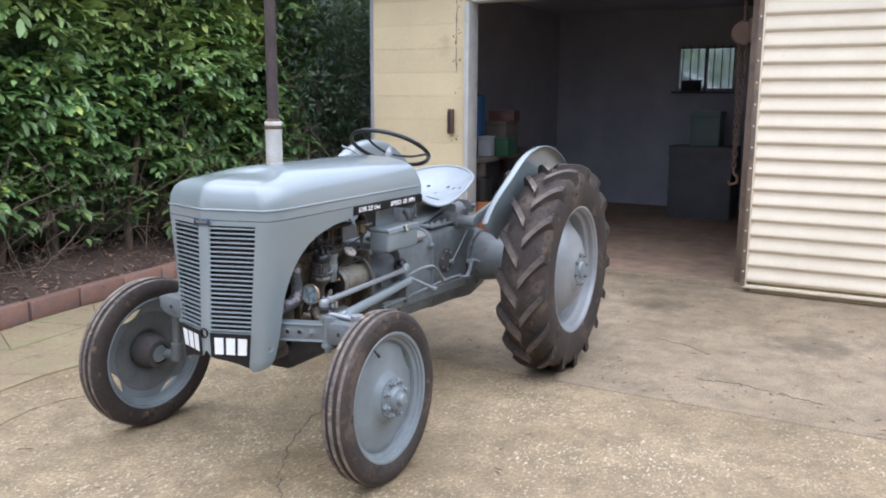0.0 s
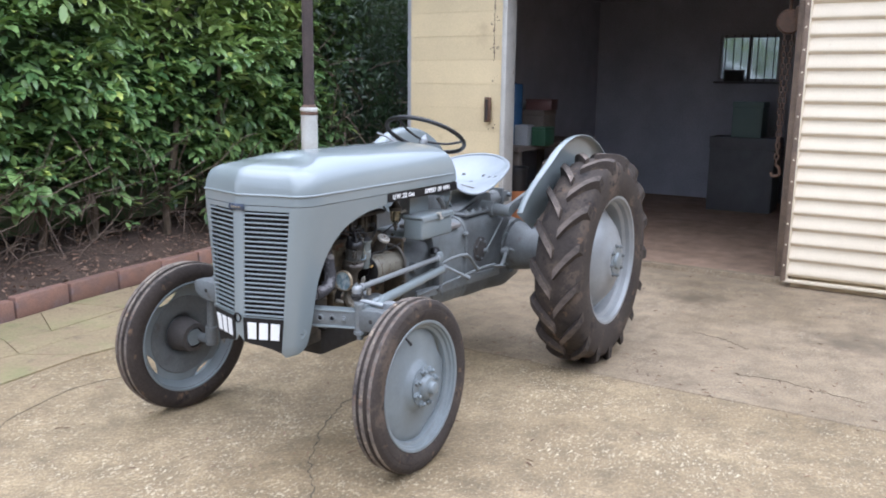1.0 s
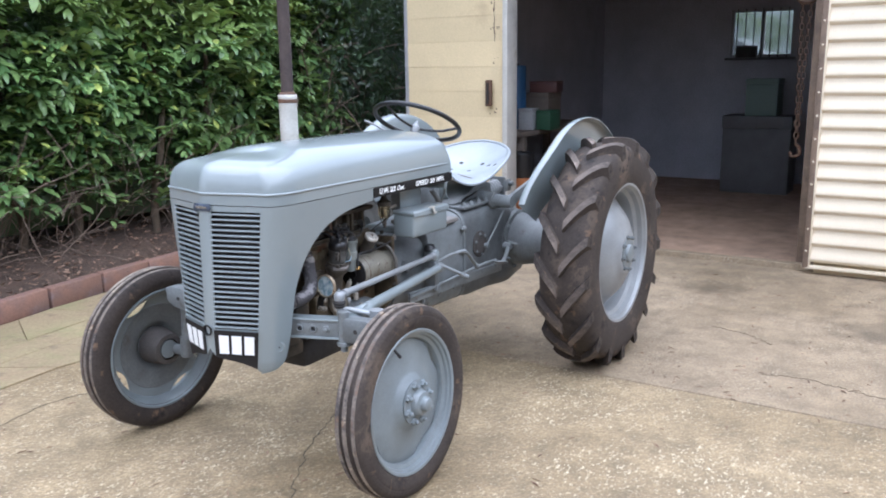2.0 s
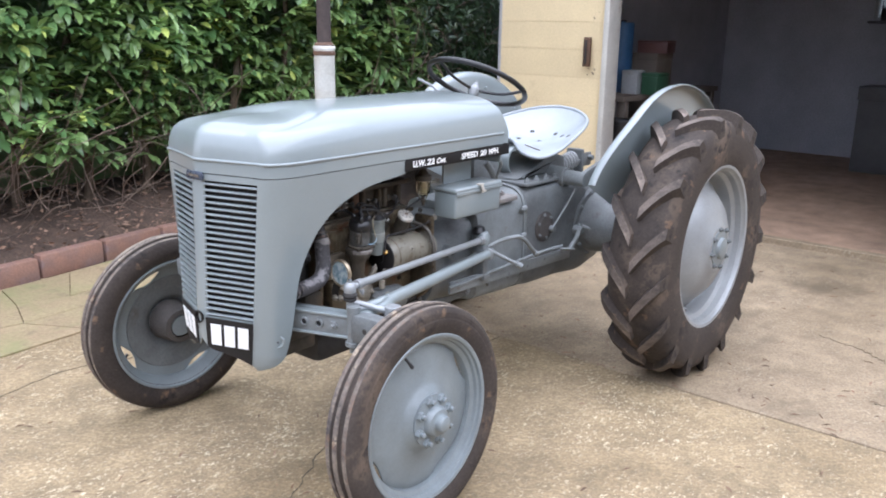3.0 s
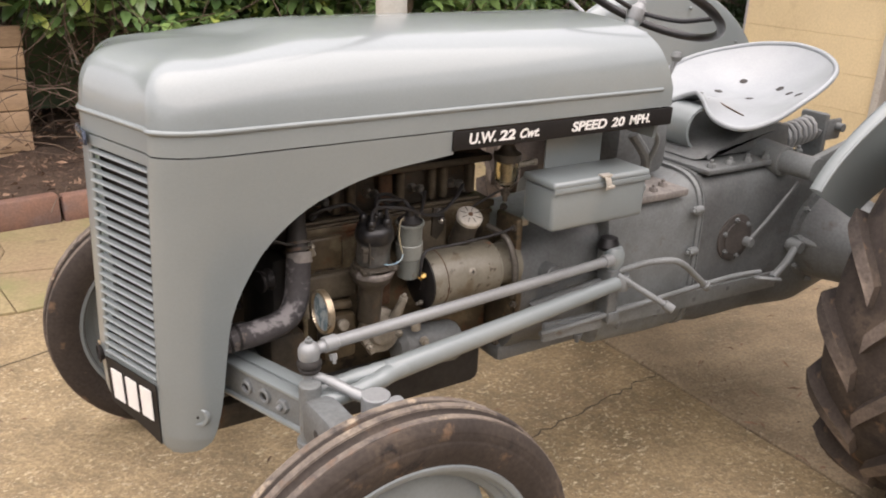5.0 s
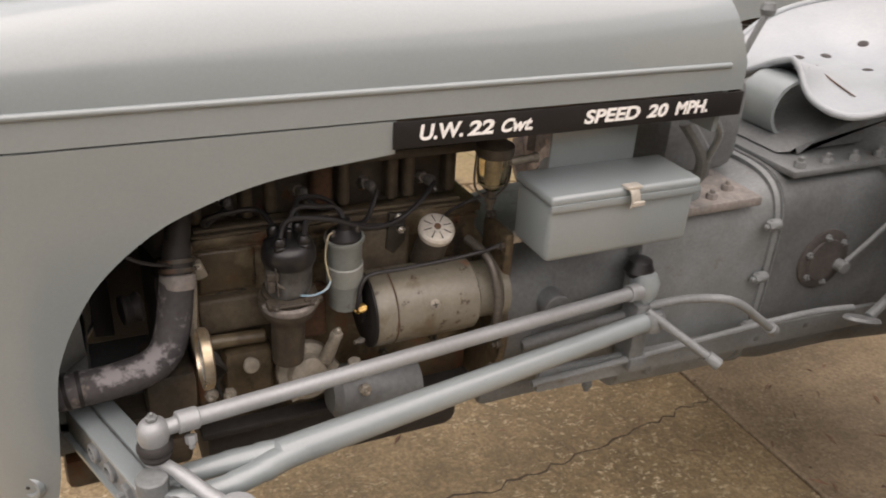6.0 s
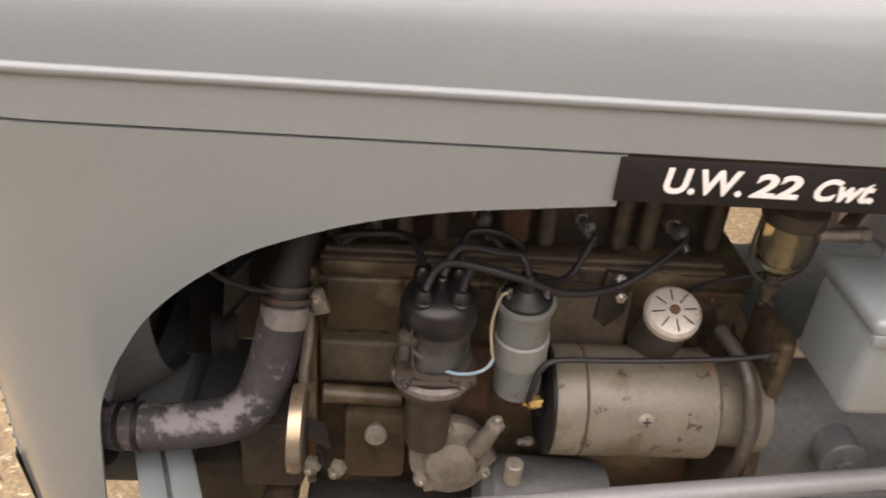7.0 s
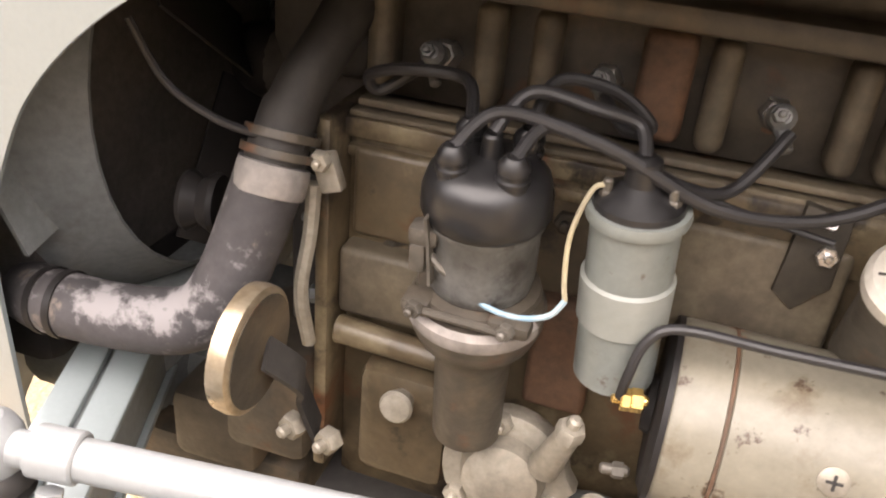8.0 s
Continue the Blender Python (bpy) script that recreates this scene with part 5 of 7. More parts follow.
    part("head_rib", b, RUSTY if i == 3 else OLIVE_PALE, head)
b = bmesh.new()
box(b, (-0.33, 0.0, 0.957), (0.5, 0.25, 0.018), 0.006)
box(b, (-0.33, 0.0, 0.985), (0.47, 0.2, 0.06), 0.02)
part("rocker_cover", b, BLOCK, tractor, "dark oily rocker cover")
b = bmesh.new()
box(b, (-0.33, 0.111, 0.853), (0.46, 0.014, 0.005), 0.002)
box(b, (-0.33, 0.107, 0.861), (0.45, 0.014, 0.006), 0.002)
part("gasket_edge", b, OLIVE_PALE, block)
# front plate and timing case
b = bmesh.new()
box(b, (-0.092, 0.0, 0.69), (0.012, 0.29, 0.33), 0.003)
part("front_plate", b, BLOCK_OLIVE, block)
b = bmesh.new()
box(b, (-0.06, -0.01, 0.66), (0.05, 0.22, 0.26), 0.03)
part("timing_cover", b, DARK, block)
b = bmesh.new()
box(b, (-0.045, 0.1, 0.585), (0.08, 0.12, 0.11), 0.012)
part("engine_foot", b, BLOCK, block)
b = bmesh.new()
box(b, (0.012, 0.078, 0.528), (0.088, 0.15, 0.078), 0.012)
part("axle_bracket", b, BLOCK, block)
# Block added to cover bright ground below the hose.
b = bmesh.new()
box(b, (0.03, 0.05, 0.465), (0.2, 0.17, 0.06), 0.012)
part("pivot_casting", b, BLOCK, block)
# Dark block added to close a bright gap beside the head.
b = bmesh.new()
box(b, (-0.065, 0.03, 0.935), (0.1, 0.13, 0.15), 0.03)
part("thermostat_housing", b, DARK, block)
for y, z in ((0.135, 0.83), (0.137, 0.77), (0.135, 0.7), (0.13, 0.62), (0.11, 0.56)):
    b = bmesh.new()
    nut(b, (-0.086, y, z), (1, 0.2, 0), 0.008, 0.007, 0.0035)
    part("bolt", b, PAINT_ROUGH, block)
for x, z in ((-0.16, 0.6), (-0.2, 0.53), (-0.3, 0.58), (-0.42, 0.57), (-0.52, 0.58), (-0.27, 0.8), (-0.55, 0.82)):
    b = bmesh.new()
    nut(b, (x, 0.109, z), (0, 1, 0), 0.009, 0.008, 0.004)
    part("bolt", b, BLOCK, block)
# core plugs and tappet side cover
for x in (-0.155, -0.40, -0.53):
    b = bmesh.new()
    lathe(b, [(0.03, 0), (0.03, 0.004), (0.024, 0.005), (0.02, 0.002), (0, 0.001)], along((x, 0.108, 0.73), (x, 1, 0.73)), 20)
    part("core_plug", b, BLOCK, block)
b = bmesh.new()
box(b, (-0.43, 0.112, 0.83), (0.16, 0.012, 0.05), 0.004)
part("side_cover", b, BLOCK_OLIVE, block)

# raised panels and steps cast on the block's side
for c, sz, mt in (((-0.15, 0.112, 0.79), (0.09, 0.014, 0.075), BLOCK_OLIVE), ((-0.16, 0.118, 0.715), (0.12, 0.026, 0.062), OLIVE_PALE),
                  ((-0.4, 0.114, 0.775), (0.12, 0.016, 0.1), OLIVE_PALE), ((-0.285, 0.117, 0.69), (0.05, 0.02, 0.1), RUSTY)):
    b = bmesh.new()
    box(b, c, sz, 0.006, None, 3)
    part("cast_panel", b, mt, block)

# spark plugs with their caps
PLUGS = ((-0.158, 0.893), (-0.276, 0.895), (-0.391, 0.892), (-0.497, 0.89))
for x, z in PLUGS:
    b = bmesh.new()
    o = Vector((x, 0.066, z))
    d = Vector((0.0, 0.85, 0.2)).normalized()
    lathe(b, [(0, 0), (0.012, 0), (0.012, 0.01), (0.009, 0.014), (0.009, 0.02), (0, 0.02)], along(o, o + d), 6)
    sp = part("spark_plug", b, STEEL, tractor)
    b = bmesh.new()
    rod(b, o + d * 0.018, o + d * 0.045, 0.0065, 0.005, 12)
    part("insulator", b, ALLOY, sp)
    b = bmesh.new()
    e = o + d * 0.04
    lathe(b, [(0, -0.006), (0.0085, -0.006), (0.0095, -0.003), (0.0075, 0.0), (0.0095, 0.003), (0.0085, 0.009), (0.0045, 0.012), (0, 0.012)], along(e, e + Vector((-0.1, 0.75, 0.35))), 14)
    rod(b, e + Vector((0.001, 0.002, -0.001)), e + Vector((-0.008, 0.017, -0.016)), 0.0055, 0.0042, 10)
    nut(b, e + Vector((0.002, 0.008, 0.004)), (-0.1, 0.75, 0.35), 0.0055, 0.007, 0.0025)
    part("terminal_cap", b, BODY_ALLOY, sp)
    b = bmesh.new()
    lathe(b, [(0.0125, -0.004), (0.0145, -0.003), (0.0145, 0.001), (0.011, 0.002)], along(o, o + d), 16)
    part("plug_washer", b, RUSTY, sp)

# distributor
DX, DY = -0.229, 0.178
dm = pose(DX, DY, 0.673, -7, 0, 0)
b = bmesh.new()
lathe(b, [(0, -0.03), (0.026, -0.03), (0.027, 0.045), (0.031, 0.06), (0.041, 0.07), (0.046, 0.083), (0.047, 0.096), (0.044, 0.101), (0.03, 0.104), (0, 0.104)], dm, 28)
pedestal = part("distributor", b, BLOCK, tractor, "ignition distributor with a black cap on an oily pedestal")
b = bmesh.new()
lathe(b, [(0.0, 0.104), (0.027, 0.106), (0.034, 0.114), (0.036, 0.124), (0.036, 0.16), (0.0385, 0.164), (0.0385, 0.169), (0, 0.169)], dm, 28)
part("distributor_body", b, BODY_ALLOY, pedestal)
b = bmesh.new()
lathe(b, [(0.039, 0.167), (0.0415, 0.172), (0.041, 0.184), (0.038, 0.195), (0.031, 0.203), (0.018, 0.207), (0, 0.208)], dm, 28)
cap = part("distributor_cap", b, BLACK_PLASTIC, pedestal)
b = bmesh.new()
towers = []
for k in range(4):
    a = radians(45 + 90 * k)
    p = dm @ Vector((0.025 * math.cos(a), 0.025 * math.sin(a), 0.188))
    q = dm @ Vector((0.026 * math.cos(a), 0.026 * math.sin(a), 0.218))
    towers.append(q)
    lathe(b, [(0.0105, 0), (0.0095, 0.014), (0.0105, 0.015), (0.0105, 0.018), (0.009, 0.019), (0.009, 0.022), (0.01, 0.023), (0.0095, 0.027), (0.0055, 0.032), (0, 0.032)], along(p, q), 14)
p, q = dm @ Vector((0, 0, 0.198)), dm @ Vector((0, 0, 0.222))
towers.append(q)
rod(b, p, q, 0.008, 0.006)
part("cap_tower", b, BLACK_PLASTIC, pedestal)
b = bmesh.new()
lathe(b, [(0.03, 0.103), (0.041, 0.104), (0.0425, 0.108), (0.041, 0.112), (0.03, 0.114)], dm, 24)
box(b, (-0.03, 0.034, 0.11), (0.028, 0.016, 0.011), 0.004, dm)
box(b, (0.032, 0.03, 0.108), (0.02, 0.02, 0.012), 0.004, dm)
rod(b, dm @ Vector((-0.03, 0.041, 0.108)), dm @ Vector((0.026, 0.042, 0.111)), 0.0032, 0.0032, 8)
part("clamp_plate", b, BLOCK, pedestal)
b = bmesh.new()
box(b, (0.031, 0.024, 0.158), (0.02, 0.016, 0.014), 0.004, dm)
box(b, (0.034, 0.026, 0.142), (0.012, 0.014, 0.022), 0.004, dm)
part("terminal_block", b, GRIMY_ALLOY, pedestal)
for x in (-0.03, 0.03):
    b = bmesh.new()
    nut(b, dm @ Vector((x, 0.042, 0.112)), (0.2, 1, 0.1), 0.006, 0.006, 0.003)
    part("clamp_bolt", b, GRIMY_ALLOY, pedestal)
b = bmesh.new()
lathe(b, [(0.0468, 0.088), (0.0485, 0.091), (0.0485, 0.099), (0.044, 0.1025)], dm, 28, 20, 140)
part("vacuum_rim", b, DUSTY, pedestal)
b = bmesh.new()
tube(b, [dm @ Vector(p) for p in ((0.028, 0.032, 0.176), (0.026, 0.031, 0.152), (0.024, 0.032, 0.126))], 0, 8, 4, False, (0.008, 0.002))
part("cap_clip", b, GRIMY_ALLOY, pedestal)

# ignition coil
CX, CY = -0.326, 0.178
cm = pose(CX, CY, 0.728, -6, 3, 0)
b = bmesh.new()
lathe(b, [(0, 0.0), (0.022, 0.0), (0.027, 0.004), (0.0275, 0.125), (0.031, 0.127), (0.032, 0.131), (0.031, 0.135), (0.027, 0.135), (0, 0.133)], cm, 32)
coil = part("ignition_coil", b, COIL_PAINT, tractor, "pale grey ignition coil with a white strap and black top")
b = bmesh.new()
lathe(b, [(0.0275, 0.05), (0.0295, 0.052), (0.0298, 0.084), (0.0275, 0.086)], cm, 32)
part("coil_strap", b, STRAP_PALE, coil)
b = bmesh.new()
lathe(b, [(0.028, 0.133), (0.027, 0.139), (0.016, 0.146), (0.011, 0.15), (0.01, 0.165), (0.006, 0.168), (0, 0.168)], cm, 24)
part("coil_top", b, BLACK_PLASTIC, coil)
for sx in (-0.019, 0.019):
    b = bmesh.new()
    rod(b, cm @ Vector((sx, 0.005, 0.138)), cm @ Vector((sx, 0.005, 0.152)), 0.003)
    nut(b, cm @ Vector((sx, 0.005, 0.14)), (0, 0, 1), 0.005, 0.004, 0)
    part("coil_terminal", b, GRIMY_ALLOY, coil)
b = bmesh.new()
box(b, (0, -0.04, 0.06), (0.03, 0.03, 0.034), 0.003, cm)
part("coil_bracket", b, BLOCK, coil)

# high-tension leads and small wires
LEADS = [
    [towers[0], (-0.232, 0.2, 0.905), (-0.295, 0.205, 0.898), (-0.36, 0.19, 0.868), (-0.42, 0.165, 0.862), (-0.47, 0.14, 0.88), (-0.503, 0.118, 0.9)],
    [towers[1], (-0.262, 0.198, 0.902), (-0.31, 0.193, 0.889), (-0.345, 0.17, 0.868), (-0.372, 0.15, 0.866), (-0.398, 0.122, 0.898)],
    [towers[2], (-0.255, 0.158, 0.916), (-0.29, 0.152, 0.914), (-0.315, 0.148, 0.895), (-0.3, 0.135, 0.885), (-0.28, 0.12, 0.9)],
    [towers[3], (-0.195, 0.15, 0.904), (-0.15, 0.14, 0.9), (-0.12, 0.13, 0.888), (-0.125, 0.12, 0.875), (-0.155, 0.115, 0.897)],
    [towers[4], (-0.245, 0.185, 0.915), (-0.285, 0.185, 0.912), (-0.31, 0.18, 0.905), cm @ Vector((0, 0, 0.165))],
]
for pts in LEADS:
    b = bmesh.new()
    tube(b, pts, 0.0042, 10, 8)
    part("plug_lead", b, CABLE, tractor)
b = bmesh.new()
tube(b, [cm @ Vector((0.019, 0.006, 0.148)), (-0.291, 0.2, 0.868), (-0.284, 0.207, 0.84), (-0.286, 0.214, 0.812), (-0.289, 0.217, 0.8)], 0.0017, 8, 6)
part("coil_wire", b, WIRE_WHITE, tractor)
b = bmesh.new()
tube(b, [(-0.289, 0.217, 0.8), (-0.281, 0.221, 0.789), (-0.262, 0.224, 0.784), (-0.24, 0.225, 0.788), (-0.222, 0.222, 0.8)], 0.002, 8, 6)
part("coil_wire", b, WIRE_BLUE, tractor)
b = bmesh.new()
tube(b, [(-0.222, 0.222, 0.8), (-0.212, 0.225, 0.806), (-0.202, 0.223, 0.814), (-0.195, 0.218, 0.822)], 0.003, 8, 6)
part("wire_end", b, GRIMY_ALLOY, tractor)
b = bmesh.new()
tube(b, [(-0.335, 0.14, 0.858), (-0.38, 0.135, 0.846), (-0.44, 0.137, 0.838)], 0.0025, 8, 6)
part("coil_wire", b, CABLE, tractor)

# starter motor
SY, SZ, SR = 0.168, 0.705, 0.0645
sm = along((-0.352, SY, SZ), (-1.0, SY, SZ))
b = bmesh.new()
lathe(b, [(0.03, 0.01), (0.06, 0.01), (SR - 0.001, 0.014), (SR, 0.017), (SR, 0.046), (SR - 0.0012, 0.047), (SR - 0.0012, 0.049), (SR, 0.05), (SR, 0.196), (SR - 0.004, 0.2),
          (SR - 0.012, 0.202), (0.05, 0.205), (0.05, 0.245), (0.056, 0.248), (0.056, 0.262), (0, 0.262)], sm, 48)
starter = part("starter_motor", b, CREAM, tractor, "worn cream-painted starter motor")
b = bmesh.new()
lathe(b, [(0, 0.0), (0.02, 0.0), (0.022, 0.006), (0.056, 0.006), (0.061, 0.009), (0.0645, 0.0095), (0.0648, 0.0135), (0.06, 0.014)], sm, 40)
part("end_plate", b, BLACK_PAINT, starter)
b = bmesh.new()
lathe(b, [(SR + 0.0001, 0.0465), (SR + 0.0006, 0.047), (SR + 0.0006, 0.0485), (SR + 0.0001, 0.049)], sm, 48)
part("band_edge", b, RUSTY, starter)
b = bmesh.new()
at = Vector((-0.465, SY + SR * 0.93, SZ + SR * 0.36))
d = Vector((0, 0.93, 0.36))
lathe(b, [(0.0095, -0.002), (0.0095, 0.0008), (0.007, 0.0022), (0, 0.0022)], along(at, at + d), 16)
sc = part("pole_screw", b, ALLOY, starter)
# Dark bars laid on the screw head stand for the shaded slot.
b = bmesh.new()
for k in (0, 1):
    box(b, (0, 0, 0.0024), (0.01 if k else 0.0018, 0.0018 if k else 0.01, 0.001), 0, along(at, at + d))
part("screw_slot", b, DARK, starter)
for p, mt, r in (((-0.352, 0.208, 0.735), BRASS, 0.008), ((-0.352, 0.2, 0.667), STEEL, 0.006)):
    b = bmesh.new()
    rod(b, p, Vector(p) + Vector((0.02, 0.004, 0)), 0.004)
    nut(b, Vector(p) + Vector((0.004, 0.001, 0)), (1, 0.2, 0), r, 0.008, 0)
    part("terminal_stud", b, BRASS if mt is BRASS else GRIMY_ALLOY, starter)
b = bmesh.new()
nut(b, (-0.34, 0.2115, 0.735), (1, 0.2, 0), 0.0075, 0.006, 0.003)
part("terminal_nut", b, BRASS, starter)
b = bmesh.new()
tube(b, [(-0.334, 0.213, 0.737), (-0.336, 0.214, 0.757), (-0.342, 0.212, 0.782), (-0.36, 0.208, 0.794), (-0.42, 0.203, 0.792), (-0.5, 0.198, 0.792), (-0.57, 0.196, 0.797), (-0.612, 0.195, 0.808)], 0.0034, 10, 6)
part("starter_cable", b, CABLE, tractor)
b = bmesh.new()
box(b, (-0.622, 0.195, 0.812), (0.03, 0.016, 0.016), 0.003)
nut(b, (-0.625, 0.2, 0.82), (0, 0.3, 1), 0.008, 0.008, 0.004)
part("cable_clip", b, STEEL, tractor)
b = bmesh.new()
tube(b, [(-0.555, 0.15, 0.80), (-0.572, 0.2, 0.785), (-0.58, 0.228, 0.74), (-0.582, 0.235, 0.69), (-0.58, 0.225, 0.64)], 0.008, 12, 6)
part("starter_strap", b, GRIMY_ALLOY, tractor)

# bell-housing flange, rusty plate behind the starter
b = bmesh.new()
outline = []
for k in range(40):
    a = radians(-60 + 300 * k / 39)
    outline.append((0.215 * math.cos(a), 0.62 + (0.155 if math.sin(a) > 0 else 0.18) * math.sin(a)))
prism(b, outline, 0.016, Matrix.Translation((-0.622, 0, 0)) @ Matrix(((0, 0, 1, 0), (1, 0, 0, 0), (0, 1, 0, 0), (0, 0, 0, 1))), 0.003)
box(b, (-0.612, 0.16, 0.775), (0.02, 0.09, 0.1), 0.012)
flange = part("flywheel_plate", b, BLOCK_OLIVE, tractor, "oily brown flywheel plate edge")
for z, y in ((0.8, 0.205), (0.84, 0.16), (0.61, 0.222), (0.55, 0.21), (0.48, 0.16)):
    b = bmesh.new()
    nut(b, (-0.604, y - 0.012, z), (1, 0.3, 0), 0.009, 0.009, 0.004)
    part("bolt", b, BLOCK, flange)

# oil filler
fo, fd = Vector((-0.482, 0.176, 0.834)), Vector((0.06, 0.5, 0.86)).normalized()
b = bmesh.new()
rod(b, fo - fd * 0.085, fo + fd * 0.004, 0.028, 0.0265, 20)
neck = part("oil_filler", b, BLOCK, tractor, "oil filler neck with a bright ribbed cap")
b = bmesh.new()
lathe(b, [(0, 0.002), (0.0285, 0.002), (0.0305, 0.004), (0.0305, 0.013), (0.027, 0.017), (0.01, 0.0195), (0.0, 0.0195)], along(fo, fo + fd), 36)
fcap = part("filler_cap", b, BRIGHT_ALLOY, neck, "bright ribbed filler cap")
for k in range(8):
    b = bmesh.new()
    box(b, (0.017, 0, 0.0188), (0.015, 0.0016, 0.0016), 0.0006, along(fo, fo + fd) @ pose(0, 0, 0, 0, 0, 45 * k + 10))
    part("cap_rib", b, DARK, neck)
b = bmesh.new()
lathe(b, [(0.006, 0.019), (0.0055, 0.0215), (0, 0.0215)], along(fo, fo + fd), 12)
part("cap_rivet", b, RUSTY, neck)
b = bmesh.new()
prism(b, [(-0.035, -0.03), (-0.02, -0.042), (0.0, -0.02), (0.0, 0.03), (-0.03, 0.036)], 0.01, Matrix.Translation((-0.45, 0.116, 0.82)) @ Matrix(((-1, 0, 0, 0), (0, 0, 1, 0), (0, 1, 0, 0), (0, 0, 0, 1))), 0.002)
br = part("side_bracket", b, BLOCK, tractor)
b = bmesh.new()
nut(b, (-0.44, 0.126, 0.824), (0, 1, 0.2), 0.0075, 0.007, 0.003)
nut(b, (-0.435, 0.125, 0.846), (0, 1, 0.6), 0.0065, 0.01, 0.003)
part("bolt", b, STEEL, br)

# fuel bowl under the tank
FX, FY = -0.575, 0.185
b = bmesh.new()
lathe(b, [(0, 0.0), (0.012, 0.0), (0.024, 0.012), (0.027, 0.03), (0.027, 0.062), (0.0245, 0.062), (0.0245, 0.03), (0.02, 0.014), (0, 0.006)], pose(FX, FY, 0.905), 24)
bowl = part("fuel_bowl", b, AMBER, tractor, "glass sediment bowl holding amber fuel")
b = bmesh.new()
lathe(b, [(0, 0.06), (0.03, 0.06), (0.032, 0.066), (0.032, 0.078), (0.02, 0.085), (0.012, 0.1), (0.012, 0.135), (0, 0.135)], pose(FX, FY, 0.905), 24)
part("bowl_head", b, BLOCK, bowl)
b = bmesh.new()
lathe(b, [(0, 0.01), (0.014, 0.01), (0.014, 0.054), (0, 0.054)], pose(FX, FY, 0.905), 16)
part("filter_gauze", b, ALLOY, bowl)
b = bmesh.new()
for sgn in (1, -1):
    tube(b, [(FX + sgn * 0.031, FY, 0.975), (FX + sgn * 0.033, FY, 0.93), (FX + sgn * 0.026, FY, 0.905), (FX, FY, 0.885)], 0.002, 6, 5)
rod(b, (FX, FY, 0.868), (FX, FY, 0.905), 0.006, 0.007)
lathe(b, [(0, 0), (0.01, 0), (0.011, 0.008), (0, 0.01)], pose(FX, FY, 0.882), 12)
part("bail_wire", b, BLOCK, bowl)
b = bmesh.new()
rod(b, (FX - 0.03, FY, 0.95), (FX - 0.075, FY + 0.005, 0.955), 0.007)
nut(b, (FX - 0.07, FY + 0.005, 0.955), (-1, 0, 0), 0.009, 0.01, 0)
part("fuel_tap", b, ALLOY, bowl)
b = bmesh.new()
tube(b, [(FX - 0.02, FY - 0.01, 0.9), (-0.55, 0.15, 0.87), (-0.52, 0.13, 0.84), (-0.5, 0.12, 0.8)], 0.003, 8)
part("fuel_pipe", b, CABLE, tractor)

# lower water hose, its clips and the metal neck
b = bmesh.new()
tube(b, [(0.16, 0.18, 0.655), (0.135, 0.203, 0.68), (0.11, 0.219, 0.69), (0.086, 0.223, 0.694), (0.04, 0.221, 0.695), (-0.007, 0.217, 0.702), (-0.033, 0.212, 0.716), (-0.049, 0.204, 0.744), (-0.059, 0.191, 0.78), (-0.069, 0.174, 0.826)], 0.0255, 20, 8)
hose = part("water_hose", b, HOSE, tractor, "perished black rubber hose with chalky patches")
b = bmesh.new()
for p, q in (((0.084, 0.223, 0.6943), (0.035, 0.221, 0.696)), ((0.1, 0.2215, 0.6923), (0.05, 0.2245, 0.7))):
    lathe(b, [(0.0255, -0.003), (0.0272, -0.003), (0.0272, 0.003), (0.0255, 0.003)], along(p, q), 24)
part("hose_clip", b, BLACK_PAINT, hose)
b = bmesh.new()
tube(b, [(-0.068, 0.176, 0.82), (-0.071, 0.164, 0.848), (-0.077, 0.148, 0.876), (-0.086, 0.12, 0.905), (-0.092, 0.08, 0.935)], [0.022, 0.021, 0.019, 0.0185, 0.019], 18, 6)
neck2 = part("water_outlet", b, DARK, tractor, "iron water outlet above the hose")
b = bmesh.new()
lathe(b, [(0.0252, -0.021), (0.0262, -0.018), (0.0264, -0.004), (0.0255, 0.001), (0.02, 0.002)], along((-0.069, 0.174, 0.826), (-0.0725, 0.152, 0.877)), 24)
part("hose_collar", b, DUSTY, neck2)
b = bmesh.new()
for s in (0.0, 0.012):
    lathe(b, [(0.0245, -0.003), (0.027, -0.003), (0.027, 0.003), (0.0245, 0.003)], along((-0.07 - s * 0.1, 0.17 - s * 0.4, 0.834 + s), (-0.0725, 0.152, 0.877)), 24)
part("hose_clip", b, BLOCK, neck2)
b = bmesh.new()
box(b, (0, 0, 0), (0.018, 0.012, 0.03), 0.003, pose(-0.102, 0.155, 0.82, 0, 18, 0))
nut(b, (-0.1, 0.162, 0.832), (0, 1, 0), 0.008, 0.008, 0.003)
part("clip_screw", b, ALLOY, neck2)
b = bmesh.new()
tube(b, [(0.02, 0.2, 0.92), (0.0, 0.195, 0.88), (-0.03, 0.19, 0.86), (-0.055, 0.185, 0.852), (-0.09, 0.17, 0.842)], 0.003, 8)
part("thin_wire", b, CABLE, tractor)
b = bmesh.new()
tube(b, [(-0.092, 0.158, 0.81), (-0.09, 0.16, 0.77), (-0.085, 0.165, 0.72), (-0.09, 0.16, 0.67)], 0.006, 8)
part("drain_pipe", b, ALLOY, tractor)
b = bmesh.new()
lathe(b, [(0, -0.014), (0.022, -0.014), (0.024, -0.01), (0.018, 0), (0.024, 0.01), (0.022, 0.014), (0, 0.014)], along((0.0, 0.16, 0.775), (0.2, 0.2, 0.775)), 20)
part("belt_pulley", b, BLACK_PAINT, tractor)

